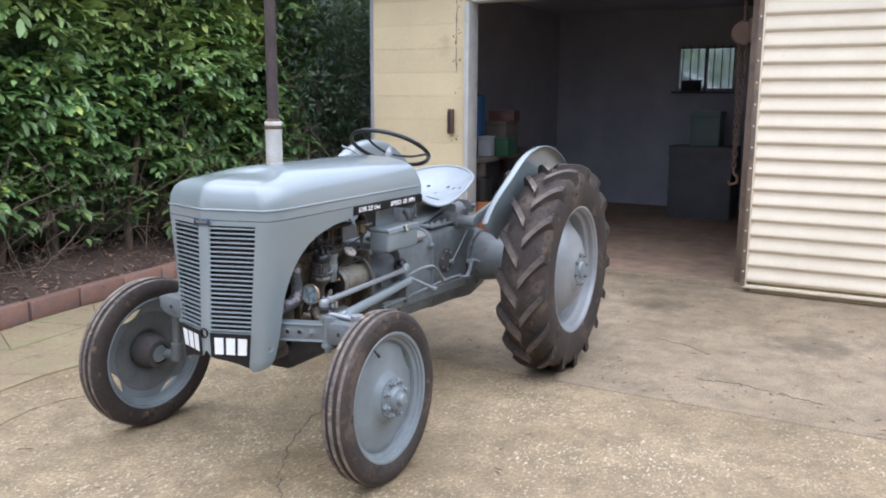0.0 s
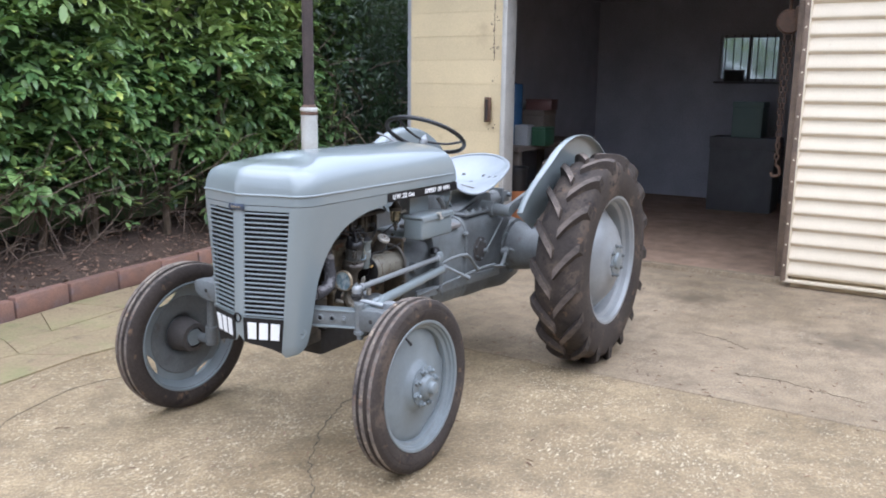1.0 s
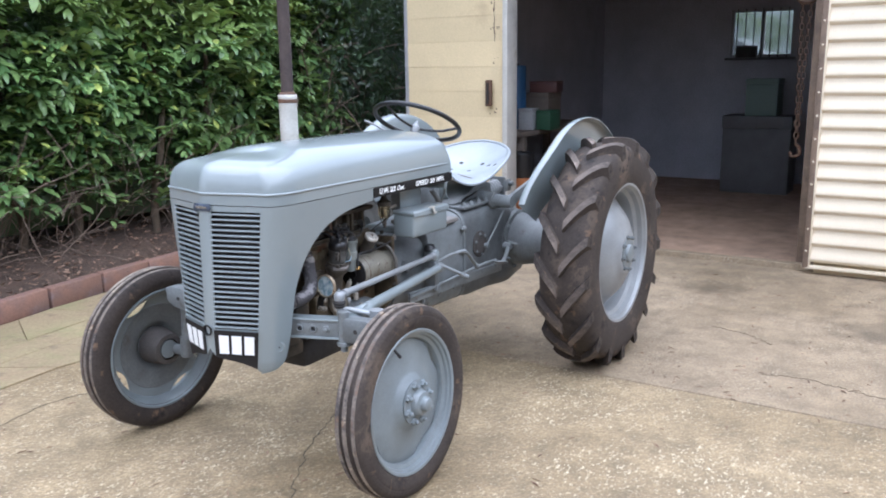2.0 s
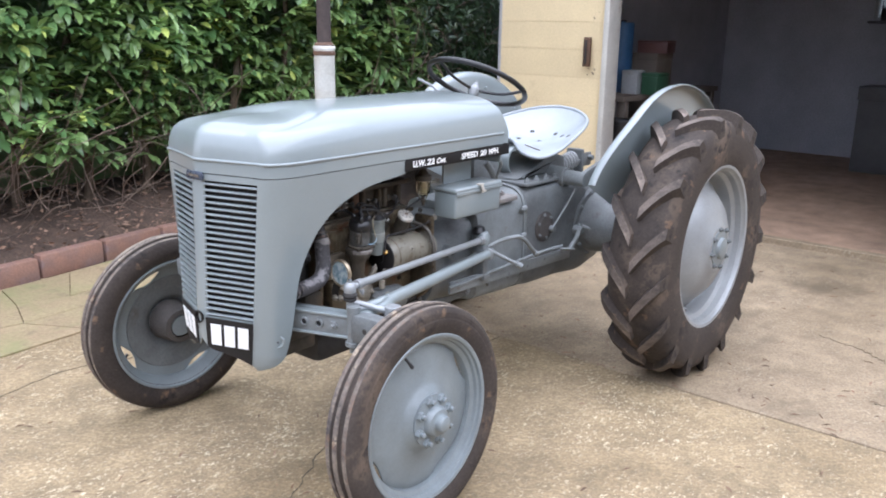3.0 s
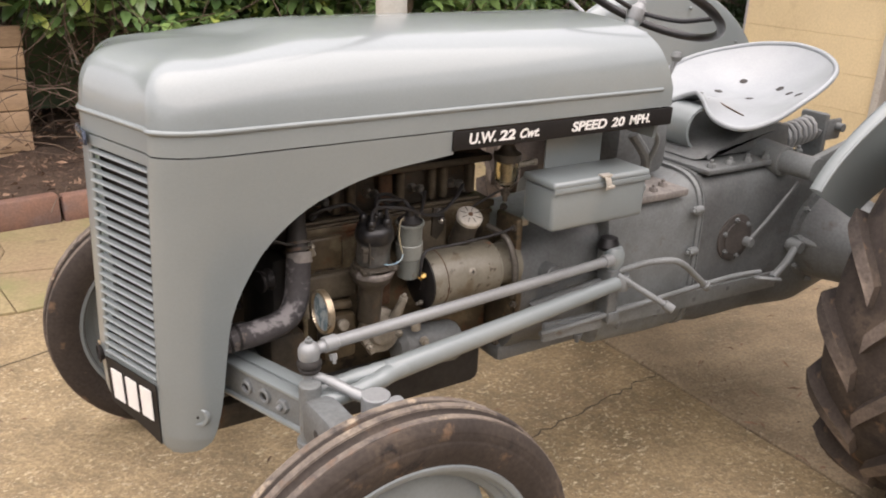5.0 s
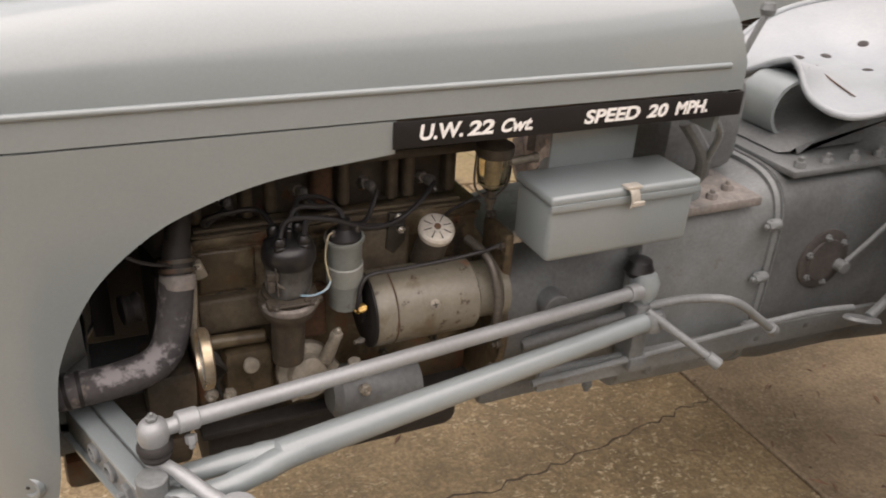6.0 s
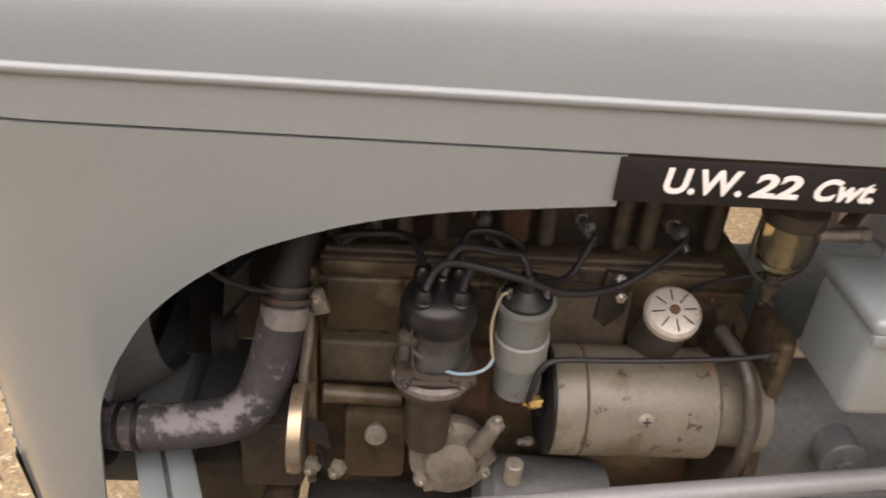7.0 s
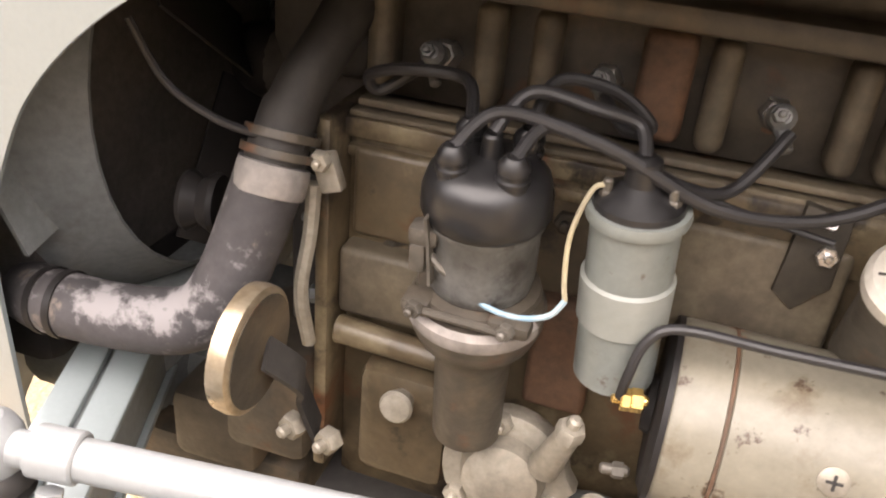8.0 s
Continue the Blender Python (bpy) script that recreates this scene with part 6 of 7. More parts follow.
# round disc holder on its strap
tx, td = Vector((-0.088, 0.247, 0.722)), Vector((1.0, 0.0, 0.02)).normalized()
b = bmesh.new()
lathe(b, [(0.0, -0.008), (0.042, -0.008), (0.0455, -0.006), (0.0465, 0.0), (0.0455, 0.007), (0.041, 0.008), (0.04, 0.005), (0.04, 0.002), (0, 0.002)], along(tx, tx + td), 40)
disc = part("disc_holder", b, WARM_STEEL, tractor, "round chrome disc holder with a printed paper")
b = bmesh.new()
lathe(b, [(0.0395, 0.0028), (0, 0.003)], along(tx, tx + td), 32)
part("paper_disc", b, DISC_FACE, disc)
b = bmesh.new()
lathe(b, [(0.0, -0.0088), (0.041, -0.0088), (0.0405, -0.0075)], along(tx, tx + td), 32)
part("holder_back", b, BLOCK, disc)
b = bmesh.new()
tube(b, [tx - td * 0.012, tx + Vector((-0.028, -0.02, -0.03)), (-0.105, 0.205, 0.66), (-0.112, 0.19, 0.61)], 0, 8, 5, False, (0.026, 0.004))
part("holder_strap", b, DARK, disc)
for p in ((-0.1, 0.2, 0.622), (-0.128, 0.195, 0.612)):
    b = bmesh.new()
    nut(b, p, (0.3, 1, 0.1), 0.011, 0.012, 0.005)
    part("bolt", b, ALLOY, disc)

# oil gallery cover, round cap and small pipes low on the block
b = bmesh.new()
rod(b, (-0.105, 0.14, 0.676), (-0.2, 0.14, 0.672), 0.012, 0.011)
box(b, (-0.17, 0.13, 0.6), (0.08, 0.05, 0.11), 0.012)
part("side_casting", b, BLOCK_OLIVE, tractor)
b = bmesh.new()
lathe(b, [(0, -0.02), (0.01, -0.02), (0.01, 0.0), (0.0135, 0.001), (0.014, 0.004), (0.012, 0.007), (0, 0.0085)], along((-0.17, 0.166, 0.637), (-0.16, 1, 0.8)), 20)
part("round_cap", b, ALLOY, tractor)

# oil filter: flanged alloy head and slanting grey canister
hm = along((-0.262, 0.15, 0.60), (-0.262, 1.0, 0.75))
b = bmesh.new()
outl = [(0.055 * math.cos(radians(a)) * (1.05 if a % 120 == 0 else 0.92), 0.055 * math.sin(radians(a)) * (1.1 if a % 120 == 0 else 0.95)) for a in range(0, 360, 12)]
prism(b, outl, 0.022, hm, 0.004)
lathe(b, [(0.035, 0.02), (0.03, 0.035), (0.018, 0.04), (0, 0.04)], hm, 24)
fh = part("oil_filter_head", b, ALLOY, tractor, "dull alloy oil filter head with bolts")
for k in range(3):
    a = radians(120 * k + 100)
    p = hm @ Vector((0.045 * math.cos(a), 0.045 * math.sin(a), 0.02))
    b = bmesh.new()
    nut(b, p, hm.to_3x3() @ Vector((0, 0, 1)), 0.0095, 0.009, 0.004)
    part("bolt", b, ALLOY, fh)
b = bmesh.new()
rod(b, (-0.292, 0.175, 0.625), (-0.308, 0.19, 0.68), 0.013, 0.009)
nut(b, (-0.306, 0.188, 0.673), (-0.2, 0.2, 1), 0.011, 0.012, 0.005)
part("filter_union", b, ALLOY, fh)
b = bmesh.new()
lathe(b, [(0, 0), (0.03, 0.0), (0.046, 0.012), (0.05, 0.03), (0.05, 0.15), (0.046, 0.16), (0.02, 0.168), (0, 0.168)], along((-0.3, 0.17, 0.545), (-0.62, 0.16, 0.515)), 28)
part("oil_filter_canister", b, PAINT_ROUGH, fh)
b = bmesh.new()
rod(b, (-0.335, 0.2, 0.6), (-0.335, 0.2, 0.63), 0.011)
nut(b, (-0.35, 0.21, 0.575), (0, 1, 0), 0.011, 0.01, 0.005)
part("filter_bolt", b, ALLOY, fh)

# vertical exhaust beyond the bonnet
b = bmesh.new()
lathe(b, [(0.03, 0.75), (0.03, 0.95), (0.041, 0.96), (0.041, 1.425), (0.043, 1.428), (0.044, 1.436), (0.042, 1.442), (0.03, 1.444)], pose(-0.548, -0.318, 0.0), 28)
exhaust = part("exhaust_pipe", b, EXHAUST_WHITE, tractor, "upright exhaust, pale silencer and brown stack")
b = bmesh.new()
lathe(b, [(0.0275, 1.44), (0.0275, 2.9), (0.025, 2.9), (0.025, 1.44)], pose(-0.548, -0.318, 0.0), 24)
part("exhaust_top", b, EXHAUST_RUST, exhaust)
b = bmesh.new()
lathe(b, [(0.0415, 1.405), (0.0435, 1.407), (0.0445, 1.414), (0.0435, 1.421), (0.0415, 1.423)], pose(-0.548, -0.318, 0.0), 28)
part("rim_ring", b, RUSTY, exhaust, "rusted clamp ring round the silencer")
b = bmesh.new()
lathe(b, [(0.029, 1.441), (0.039, 1.4445), (0.037, 1.448), (0.029, 1.456)], pose(-0.548, -0.318, 0.0), 24)
part("stack_collar", b, RUSTY, exhaust)
b = bmesh.new()
tube(b, [(-0.3, -0.13, 0.9), (-0.3, -0.24, 0.86), (-0.4, -0.31, 0.78), (-0.5, -0.318, 0.75), (-0.548, -0.318, 0.78)], 0.028, 16)
part("exhaust_elbow", b, RUSTY, exhaust)

# ---- toolbox, bracket, gearbox and rear housing ----
b = bmesh.new()
box(b, (-0.752, 0.26, 0.874), (0.283, 0.11, 0.1), 0.012, None, 3)
tb = part("toolbox", b, PAINT, tractor, "grey steel toolbox with a latched lid")
b = bmesh.new()
box(b, (-0.752, 0.261, 0.932), (0.291, 0.118, 0.019), 0.008, None, 3)
box(b, (-0.752, 0.3195, 0.921), (0.289, 0.0035, 0.012), 0.001)
part("toolbox_lid", b, PAINT, tb)
b = bmesh.new()
tube(b, [(-0.755, 0.314, 0.944), (-0.755, 0.325, 0.94), (-0.757, 0.331, 0.925), (-0.757, 0.33, 0.912)], 0, 6, 4, False, (0.002, 0.02))
box(b, (-0.755, 0.318, 0.943), (0.03, 0.018, 0.005), 0.0015)
box(b, (-0.762, 0.333, 0.918), (0.022, 0.006, 0.008), 0.002)
part("latch", b, BRIGHT_ALLOY, tb)
b = bmesh.new()
box(b, (-0.752, 0.205, 0.99), (0.17, 0.005, 0.11), 0.0015)
part("toolbox_bracket", b, PAINT, tb)
for x in (-0.80, -0.70):
    b = bmesh.new()
    nut(b, (x, 0.2075, 1.025), (0, 1, 0), 0.006, 0.005, 0.002)
    part("bolt", b, PAINT, tb)


def housing(sections, n=28):
    """A casting lofted along x through rounded sections (x, half width, z bottom, z top, roundness)."""
    bb = bmesh.new()
    rings = []
    for x, w, z0, z1, e in sections:
        ring = []
        for k in range(n):
            a = 2 * math.pi * k / n
            c, s = math.cos(a), math.sin(a)
            y = w * math.copysign(abs(c) ** e, c)
            z = (z0 + z1) / 2 + (z1 - z0) / 2 * math.copysign(abs(s) ** e, s)
            ring.append(bb.verts.new((x, y, z)))
        rings.append(ring)
    for p, q in zip(rings, rings[1:]):
        for k in range(n):
            bb.faces.new((p[k], p[(k + 1) % n], q[(k + 1) % n], q[k]))
    bb.faces.new(rings[0])
    bb.faces.new(rings[-1][::-1])
    bmesh.ops.recalc_face_normals(bb, faces=bb.faces)
    return bb


b = housing([(-0.624, 0.2, 0.42, 0.77, 0.8), (-0.66, 0.2, 0.42, 0.77, 0.75), (-0.70, 0.185, 0.43, 0.765, 0.6), (-0.74, 0.178, 0.43, 0.765, 0.45), (-0.9, 0.178, 0.43, 0.77, 0.35)], 40)
box(b, (-0.76, 0, 0.44), (0.3, 0.3, 0.05), 0.015)
bell = part("bell_housing", b, PAINT_ROUGH, tractor, "grey painted cast bell housing")
b = bmesh.new()
rod(b, (-0.72, 0.16, 0.66), (-0.72, 0.215, 0.66), 0.028)
nut(b, (-0.72, 0.215, 0.66), (0, 1, 0), 0.011, 0.01, 0.004)
part("clutch_boss", b, PAINT_ROUGH, bell)
b = bmesh.new()
rod(b, (-0.66, 0.2, 0.585), (-0.88, 0.22, 0.62), 0.013, 0.012)
part("brake_shaft", b, PAINT_ROUGH, bell)
b = housing([(-0.898, 0.19, 0.41, 0.795, 0.3), (-0.905, 0.2, 0.40, 0.803, 0.28), (-1.1, 0.2, 0.39, 0.808, 0.26), (-1.18, 0.202, 0.385, 0.825, 0.3), (-1.226, 0.206, 0.38, 0.845, 0.4)], 40)
gear = part("gearbox", b, PAINT_WORN, tractor, "grey gearbox casing with studs on its top")
b = housing([(-1.221, 0.212, 0.376, 0.852, 0.42), (-1.231, 0.2145, 0.374, 0.855, 0.42), (-1.2325, 0.208, 0.378, 0.848, 0.42), (-1.2365, 0.208, 0.378, 0.848, 0.42), (-1.238, 0.2145, 0.374, 0.855, 0.42), (-1.248, 0.208, 0.378, 0.85, 0.42)], 48)
part("joint_flange", b, PAINT_WORN, gear)
for z in (0.76, 0.64, 0.52):
    b = bmesh.new()
    rod(b, (-1.2, 0.216, z), (-1.225, 0.216, z), 0.012)
    nut(b, (-1.203, 0.218, z), (1, 0.1, 0), 0.011, 0.011, 0.005)
    part("bolt", b, PAINT_WORN, gear)
b = bmesh.new()
box(b, (-1.06, 0.08, 0.815), (0.22, 0.26, 0.02), 0.004)
part("gearbox_cover", b, DUSTY, gear)
for x, y in ((-0.99, 0.18), (-1.06, 0.185), (-1.12, 0.16), (-1.02, 0.12), (-1.14, 0.08), (-0.98, 0.06)):
    b = bmesh.new()
    nut(b, (x, y, 0.824), (0, 0, 1), 0.0115, 0.012, 0.005)
    part("bolt", b, DUSTY, gear)
b = bmesh.new()
lathe(b, [(0, 0), (0.018, 0), (0.022, 0.008), (0.022, 0.02), (0.012, 0.026), (0, 0.026)], pose(-1.02, 0.165, 0.824), 16)
part("oil_plug", b, PAINT, gear)
b = bmesh.new()
tube(b, [(-0.955, 0.19, 0.99), (-1.0, 0.2, 0.93), (-1.03, 0.17, 0.87), (-1.06, 0.1, 0.83)], 0.014, 10)
box(b, (-1.1, 0, 0.93), (0.2, 0.2, 0.2), 0.04)
part("steering_box", b, PAINT_ROUGH, tractor, "cast steering box behind the bulkhead")
b = housing([(-1.25, 0.205, 0.38, 0.85, 0.4), (-1.32, 0.2, 0.37, 0.845, 0.3), (-1.55, 0.2, 0.365, 0.845, 0.28), (-1.62, 0.21, 0.36, 0.845, 0.3), (-1.72, 0.22, 0.35, 0.84, 0.33), (-1.76, 0.22, 0.35, 0.79, 0.35), (-1.93, 0.2, 0.38, 0.76, 0.3), (-1.98, 0.17, 0.42, 0.74, 0.4)], 44)
rear = part("rear_housing", b, PAINT_ROUGH, tractor, "grey painted rear axle and hydraulic housing")
b = bmesh.new()
box(b, (-1.47, 0, 0.85), (0.42, 0.384, 0.016), 0.005)
part("lift_cover", b, PAINT_ROUGH, rear)
for i in range(6):
    for sgn in (1, -1):
        b = bmesh.new()
        nut(b, (-1.29 - i * 0.076, sgn * 0.172, 0.857), (0, 0, 1), 0.0125, 0.014, 0.006)
        part("bolt", b, PAINT_WORN, rear)
b = bmesh.new()
prism(b, [(-1.3, 0.862), (-1.7, 0.862), (-1.69, 0.93), (-1.63, 0.945), (-1.52, 0.94), (-1.42, 0.905), (-1.33, 0.88)], 0.24, Matrix.Translation((0, 0.12, 0)) @ Matrix(((1, 0, 0, 0), (0, 0, -1, 0), (0, 1, 0, 0), (0, 0, 0, 1))), 0.02)
part("lift_casting", b, PAINT_ROUGH, rear)
b = bmesh.new()
rod(b, (-1.57, -0.31, 0.852), (-1.57, 0.31, 0.852), 0.034, None, 20)
rod(b, (-1.57, 0.1, 0.852), (-1.57, 0.205, 0.852), 0.05, 0.044, 20)
rod(b, (-1.57, -0.1, 0.852), (-1.57, -0.205, 0.852), 0.05, 0.044, 20)
part("lift_shaft", b, PAINT_WORN, rear)
for sgn in (1, -1):
    b = bmesh.new()
    prism(b, [(0, -0.035), (-0.28, -0.018), (-0.31, 0.0), (-0.28, 0.018), (0, 0.035), (0.03, 0)], 0.022, Matrix.Translation((-1.57, sgn * 0.295 + 0.011, 0.852)) @ Matrix(((0.96, 0.28, 0, 0), (0, 0, -1, 0), (-0.28, 0.96, 0, 0), (0, 0, 0, 1))), 0.004)
    part("lift_arm", b, PAINT_WORN, rear)
# top-link spring
b = bmesh.new()
coilpts = []
for k in range(7 * 10 + 1):
    a = 2 * math.pi * k / 10
    coilpts.append((-1.79 - 0.175 * k / 70, 0.038 * math.cos(a), 0.845 + 0.026 * k / 70 + 0.038 * math.sin(a)))
tube(b, coilpts, 0.0085, 8, 1)
part("top_link_spring", b, SILVER_PAINT, rear, "light grey coil spring")
b = bmesh.new()
rod(b, (-1.72, 0, 0.835), (-2.02, 0, 0.876), 0.013)
box(b, (-1.985, 0.0, 0.85), (0.025, 0.1, 0.15), 0.01)
box(b, (-2.02, 0.045, 0.87), (0.08, 0.018, 0.07), 0.008)
box(b, (-2.02, -0.045, 0.87), (0.08, 0.018, 0.07), 0.008)
rod(b, (-2.03, 0.08, 0.88), (-2.03, -0.08, 0.88), 0.014)
part("top_link_rocker", b, PAINT_ROUGH, rear)
# round inspection plate with lever
b = bmesh.new()
lathe(b, [(0, -0.01), (0.066, -0.01), (0.07, -0.006), (0.07, 0.006), (0.066, 0.008), (0.05, 0.008), (0.048, 0.012), (0, 0.013)], along((-1.4, 0.2, 0.645), (-1.4, 1, 0.645)), 36)
ins = part("inspection_plate", b, RAD_CORE, rear, "dark grimy round cover plate")
for k in range(6):
    a = radians(60 * k + 20)
    b = bmesh.new()
    nut(b, (-1.4 + 0.056 * math.cos(a), 0.208, 0.645 + 0.056 * math.sin(a)), (0, 1, 0), 0.008, 0.007, 0.003)
    part("plate_bolt", b, PAINT_ROUGH, rear)
b = bmesh.new()
tube(b, [(-1.44, 0.222, 0.63), (-1.5, 0.23, 0.69), (-1.585, 0.25, 0.8)], 0.0055, 10)
rod(b, (-1.44, 0.2, 0.63), (-1.44, 0.235, 0.63), 0.014)
part("brake_lever", b, PAINT_WORN, rear)
# axle trumpets
for sgn in (1, -1):
    b = bmesh.new()
    lathe(b, [(0.165, 0.0), (0.165, 0.024), (0.15, 0.032), (0.146, 0.06), (0.133, 0.12), (0.116, 0.2), (0.098, 0.29), (0.088, 0.35), (0.11, 0.37), (0.11, 0.4), (0, 0.4)], along((-1.808, sgn * 0.2, 0.605), (-1.81, sgn * 1.0, 0.565)), 36)
    tr = part("axle_trumpet", b, PAINT_ROUGH, tractor, "grey conical axle housing")
    for k in range(10):
        a = radians(36 * k)
        b = bmesh.new()
        nut(b, (-1.808 + 0.157 * math.cos(a), sgn * 0.224, 0.603 + 0.157 * math.sin(a)), (0, sgn, 0), 0.011, 0.011, 0.005)
        part("bolt", b, PAINT_WORN, tr)

# foot rail, pedals and footrests
b = bmesh.new()
box(b, (0, 0, 0), (0.9, 0.012, 0.05), 0.003, pose(-1.13, 0.235, 0.508, 0, -2.1, 0))
rail = part("side_rail", b, PAINT_WORN, tractor)
for k in range(6):
    b = bmesh.new()
    nut(b, (-0.8 - k * 0.14, 0.232, 0.492 + 0.005 * k), (0, 0, -1), 0.011, 0.014, 0.006)
    part("rail_bolt", b, PAINT_ROUGH, rail)
b = bmesh.new()
tube(b, [(-0.66, 0.25, 0.532), (-0.9, 0.252, 0.539), (-1.3, 0.258, 0.553), (-1.44, 0.28, 0.558)], 0.0075, 10)
part("clutch_rod", b, PAINT_WORN, tractor)
b = bmesh.new()
tube(b, [(-1.64, 0.25, 0.6), (-1.55, 0.285, 0.572), (-1.46, 0.308, 0.545)], 0.011, 10)
rod(b, (-1.625, 0.23, 0.596), (-1.625, 0.275, 0.594), 0.021, 0.019, 12)
ped = part("brake_pedal", b, PAINT_WORN, tractor)
b = bmesh.new()
lathe(b, [(0, -0.004), (0.036, -0.004), (0.04, 0), (0.036, 0.006), (0, 0.006)], Matrix.Translation((-1.43, 0.316, 0.55)) @ Euler((radians(14), radians(-14), 0)).to_matrix().to_4x4() @ Matrix.Diagonal((1.25, 0.8, 1, 1)), 24)
part("pedal_pad", b, PAINT_WORN, ped)
b = bmesh.new()
rod(b, (-1.64, 0.24, 0.6), (-1.7, 0.24, 0.6), 0.02)
tube(b, [(-1.66, 0.25, 0.605), (-1.74, 0.4, 0.58), (-1.78, 0.5, 0.56)], 0.013, 10)
part("brake_cross_rod", b, PAINT_WORN, tractor)
b = bmesh.new()
lathe(b, [(0, 0), (0.028, 0), (0.03, 0.006), (0, 0.008)], pose(-1.75, 0.43, 0.5, 0, 10, 0), 20)
part("step_pad", b, SILVER_PAINT, tractor)
b = bmesh.new()
tube(b, [(-0.89, 0.26, 0.648), (-0.93, 0.305, 0.618), (-0.982, 0.361, 0.579)], 0.0085, 12)
rod(b, (-0.972, 0.35, 0.587), (-0.988, 0.368, 0.574), 0.0125)
part("foot_peg", b, PAINT_WORN, tractor)
b = bmesh.new()
tube(b, [(-0.9, 0.255, 0.655), (-0.95, 0.29, 0.68), (-1.0, 0.33, 0.693), (-1.045, 0.335, 0.673), (-1.1, 0.328, 0.632), (-1.163, 0.32, 0.584)], 0.0085, 12, 8)
rod(b, (-1.15, 0.322, 0.594), (-1.168, 0.319, 0.58), 0.0125)
part("foot_peg", b, PAINT_WORN, tractor)
b = bmesh.new()
box(b, (-0.885, 0.235, 0.59), (0.035, 0.05, 0.14), 0.006)
box(b, (-0.89, 0.25, 0.53), (0.04, 0.03, 0.03), 0.005)
part("rod_bracket", b, PAINT_ROUGH, tractor)

# ---- steering ----
b = bmesh.new()
rod(b, (-0.033, 0.38, 0.723), (-0.875, 0.245, 0.687), 0.0125, None, 18)
drag = part("drag_link", b, SILVER_PAINT, tractor, "light grey steering drag link")
b = bmesh.new()
rod(b, (-0.028, 0.381, 0.7235), (-0.056, 0.376, 0.722), 0.0155, None, 18)
part("link_clamp", b, SILVER_PAINT, drag)
b = bmesh.new()
rod(b, (-0.845, 0.25, 0.6885), (-0.875, 0.245, 0.687), 0.0165, None, 18)
part("link_clamp", b, SILVER_PAINT, drag)
b = bmesh.new()
nut(b, (-0.043, 0.39, 0.706), (0, 0.4, -1), 0.008, 0.012, 0.004)
part("clamp_bolt", b, SILVER_PAINT, drag)
b = bmesh.new()
lathe(b, [(0, -0.014), (0.018, -0.014), (0.0205, -0.004), (0.0205, 0.008), (0.017, 0.016), (0.011, 0.0215), (0, 0.0225)], pose(0.002, 0.384, 0.717), 24)
rod(b, (-0.012, 0.382, 0.72), (-0.035, 0.38, 0.722), 0.011)
ball = part("front_ball_joint", b, SILVER_PAINT, drag)
b = bmesh.new()
lathe(b, [(0.012, -0.034), (0.019, -0.03), (0.0215, -0.024), (0.018, -0.021), (0.0235, -0.015), (0.0235, -0.01), (0.02, -0.004), (0.018, -0.003)], pose(0.002, 0.384, 0.709), 24)
part("dust_boot", b, DARK, drag)
b = bmesh.new()
nut(b, (0.002, 0.384, 0.739), (0, 0, 1), 0.008, 0.006, 0.003)
part("joint_nut", b, PAINT_WORN, drag)
b = bmesh.new()
lathe(b, [(0, -0.035), (0.02, -0.03), (0.028, -0.01), (0.028, 0.01), (0.02, 0.026), (0, 0.03)], pose(-0.893, 0.235, 0.69), 24)
part("rear_ball_joint", b, PAINT, drag)
b = bmesh.new()
lathe(b, [(0.0, 0.0), (0.026, 0.0), (0.03, 0.01), (0.022, 0.03), (0, 0.036)], pose(-0.89, 0.215, 0.705), 20)
part("rubber_boot", b, BLACK_PLASTIC, drag)
b = bmesh.new()
rod(b, (-0.89, 0.2, 0.72), (-0.89, 0.2, 0.64), 0.014)
part("drop_arm", b, PAINT_WORN, tractor)

# radius rod with its slotted front fork
for sgn in (1, -1):
    b = bmesh.new()
    rod(b, (-0.15, sgn * 0.395, 0.639), (-0.89, sgn * 0.262, 0.627), 0.0235, 0.0185, 20, 0.009)
    rr = part("radius_rod", b, PAINT, tractor, "grey tapered radius rod")
    for yy in (0.383, 0.427):
        b = bmesh.new()
        tube(b, [(0.012, sgn * (0.405 + (yy - 0.405) * 0.7), 0.63), (-0.03, sgn * yy, 0.634), (-0.08, sgn * yy, 0.638), (-0.125, sgn * (0.4 + (yy - 0.405) * 0.7), 0.639), (-0.165, sgn * (0.393 + (yy - 0.405) * 0.3), 0.639), (-0.22, sgn * 0.383, 0.638)], [0.015, 0.0155, 0.017, 0.019, 0.02], 14)
        part("fork", b, PAINT, rr)
    b = bmesh.new()
    lathe(b, [(0, -0.02), (0.022, -0.02), (0.026, -0.01), (0.026, 0.01), (0.02, 0.02), (0, 0.024)], pose(-0.905, sgn * 0.258, 0.627), 20)
    part("rod_ball", b, PAINT_WORN, rr)

# front axle: hollow swept beams with adjustment holes, kingpins, steering arms
b = bmesh.new()
box(b, (0.1, 0, 0.597), (0.062, 0.3, 0.07), 0.008)
part("axle_centre", b, PAINT_WORN, tractor)
for sgn in (1, -1):
    m = Matrix.Translation((0.046, sgn * 0.265, 0.597)) @ Matrix.Rotation(radians(sgn * 20), 4, "Z")
    b = bmesh.new()
    box(b, (0, 0, 0), (0.046, 0.3, 0.064), 0.003, m)
    beam = part("axle_beam", b, PAINT_WORN, tractor, "grey swept-back axle beam with holes")
    for u, w, h in ((0.017, 0.028, 0.0355), (-0.016, 0.03, 0.0345), (0.001, 0.06, -0.0345)):
        b = bmesh.new()
        box(b, (u, 0, h), (w, 0.302, 0.009), 0.003, m)
        part("beam_flange", b, PAINT, beam)
    for k in range(3):
        b = bmesh.new()
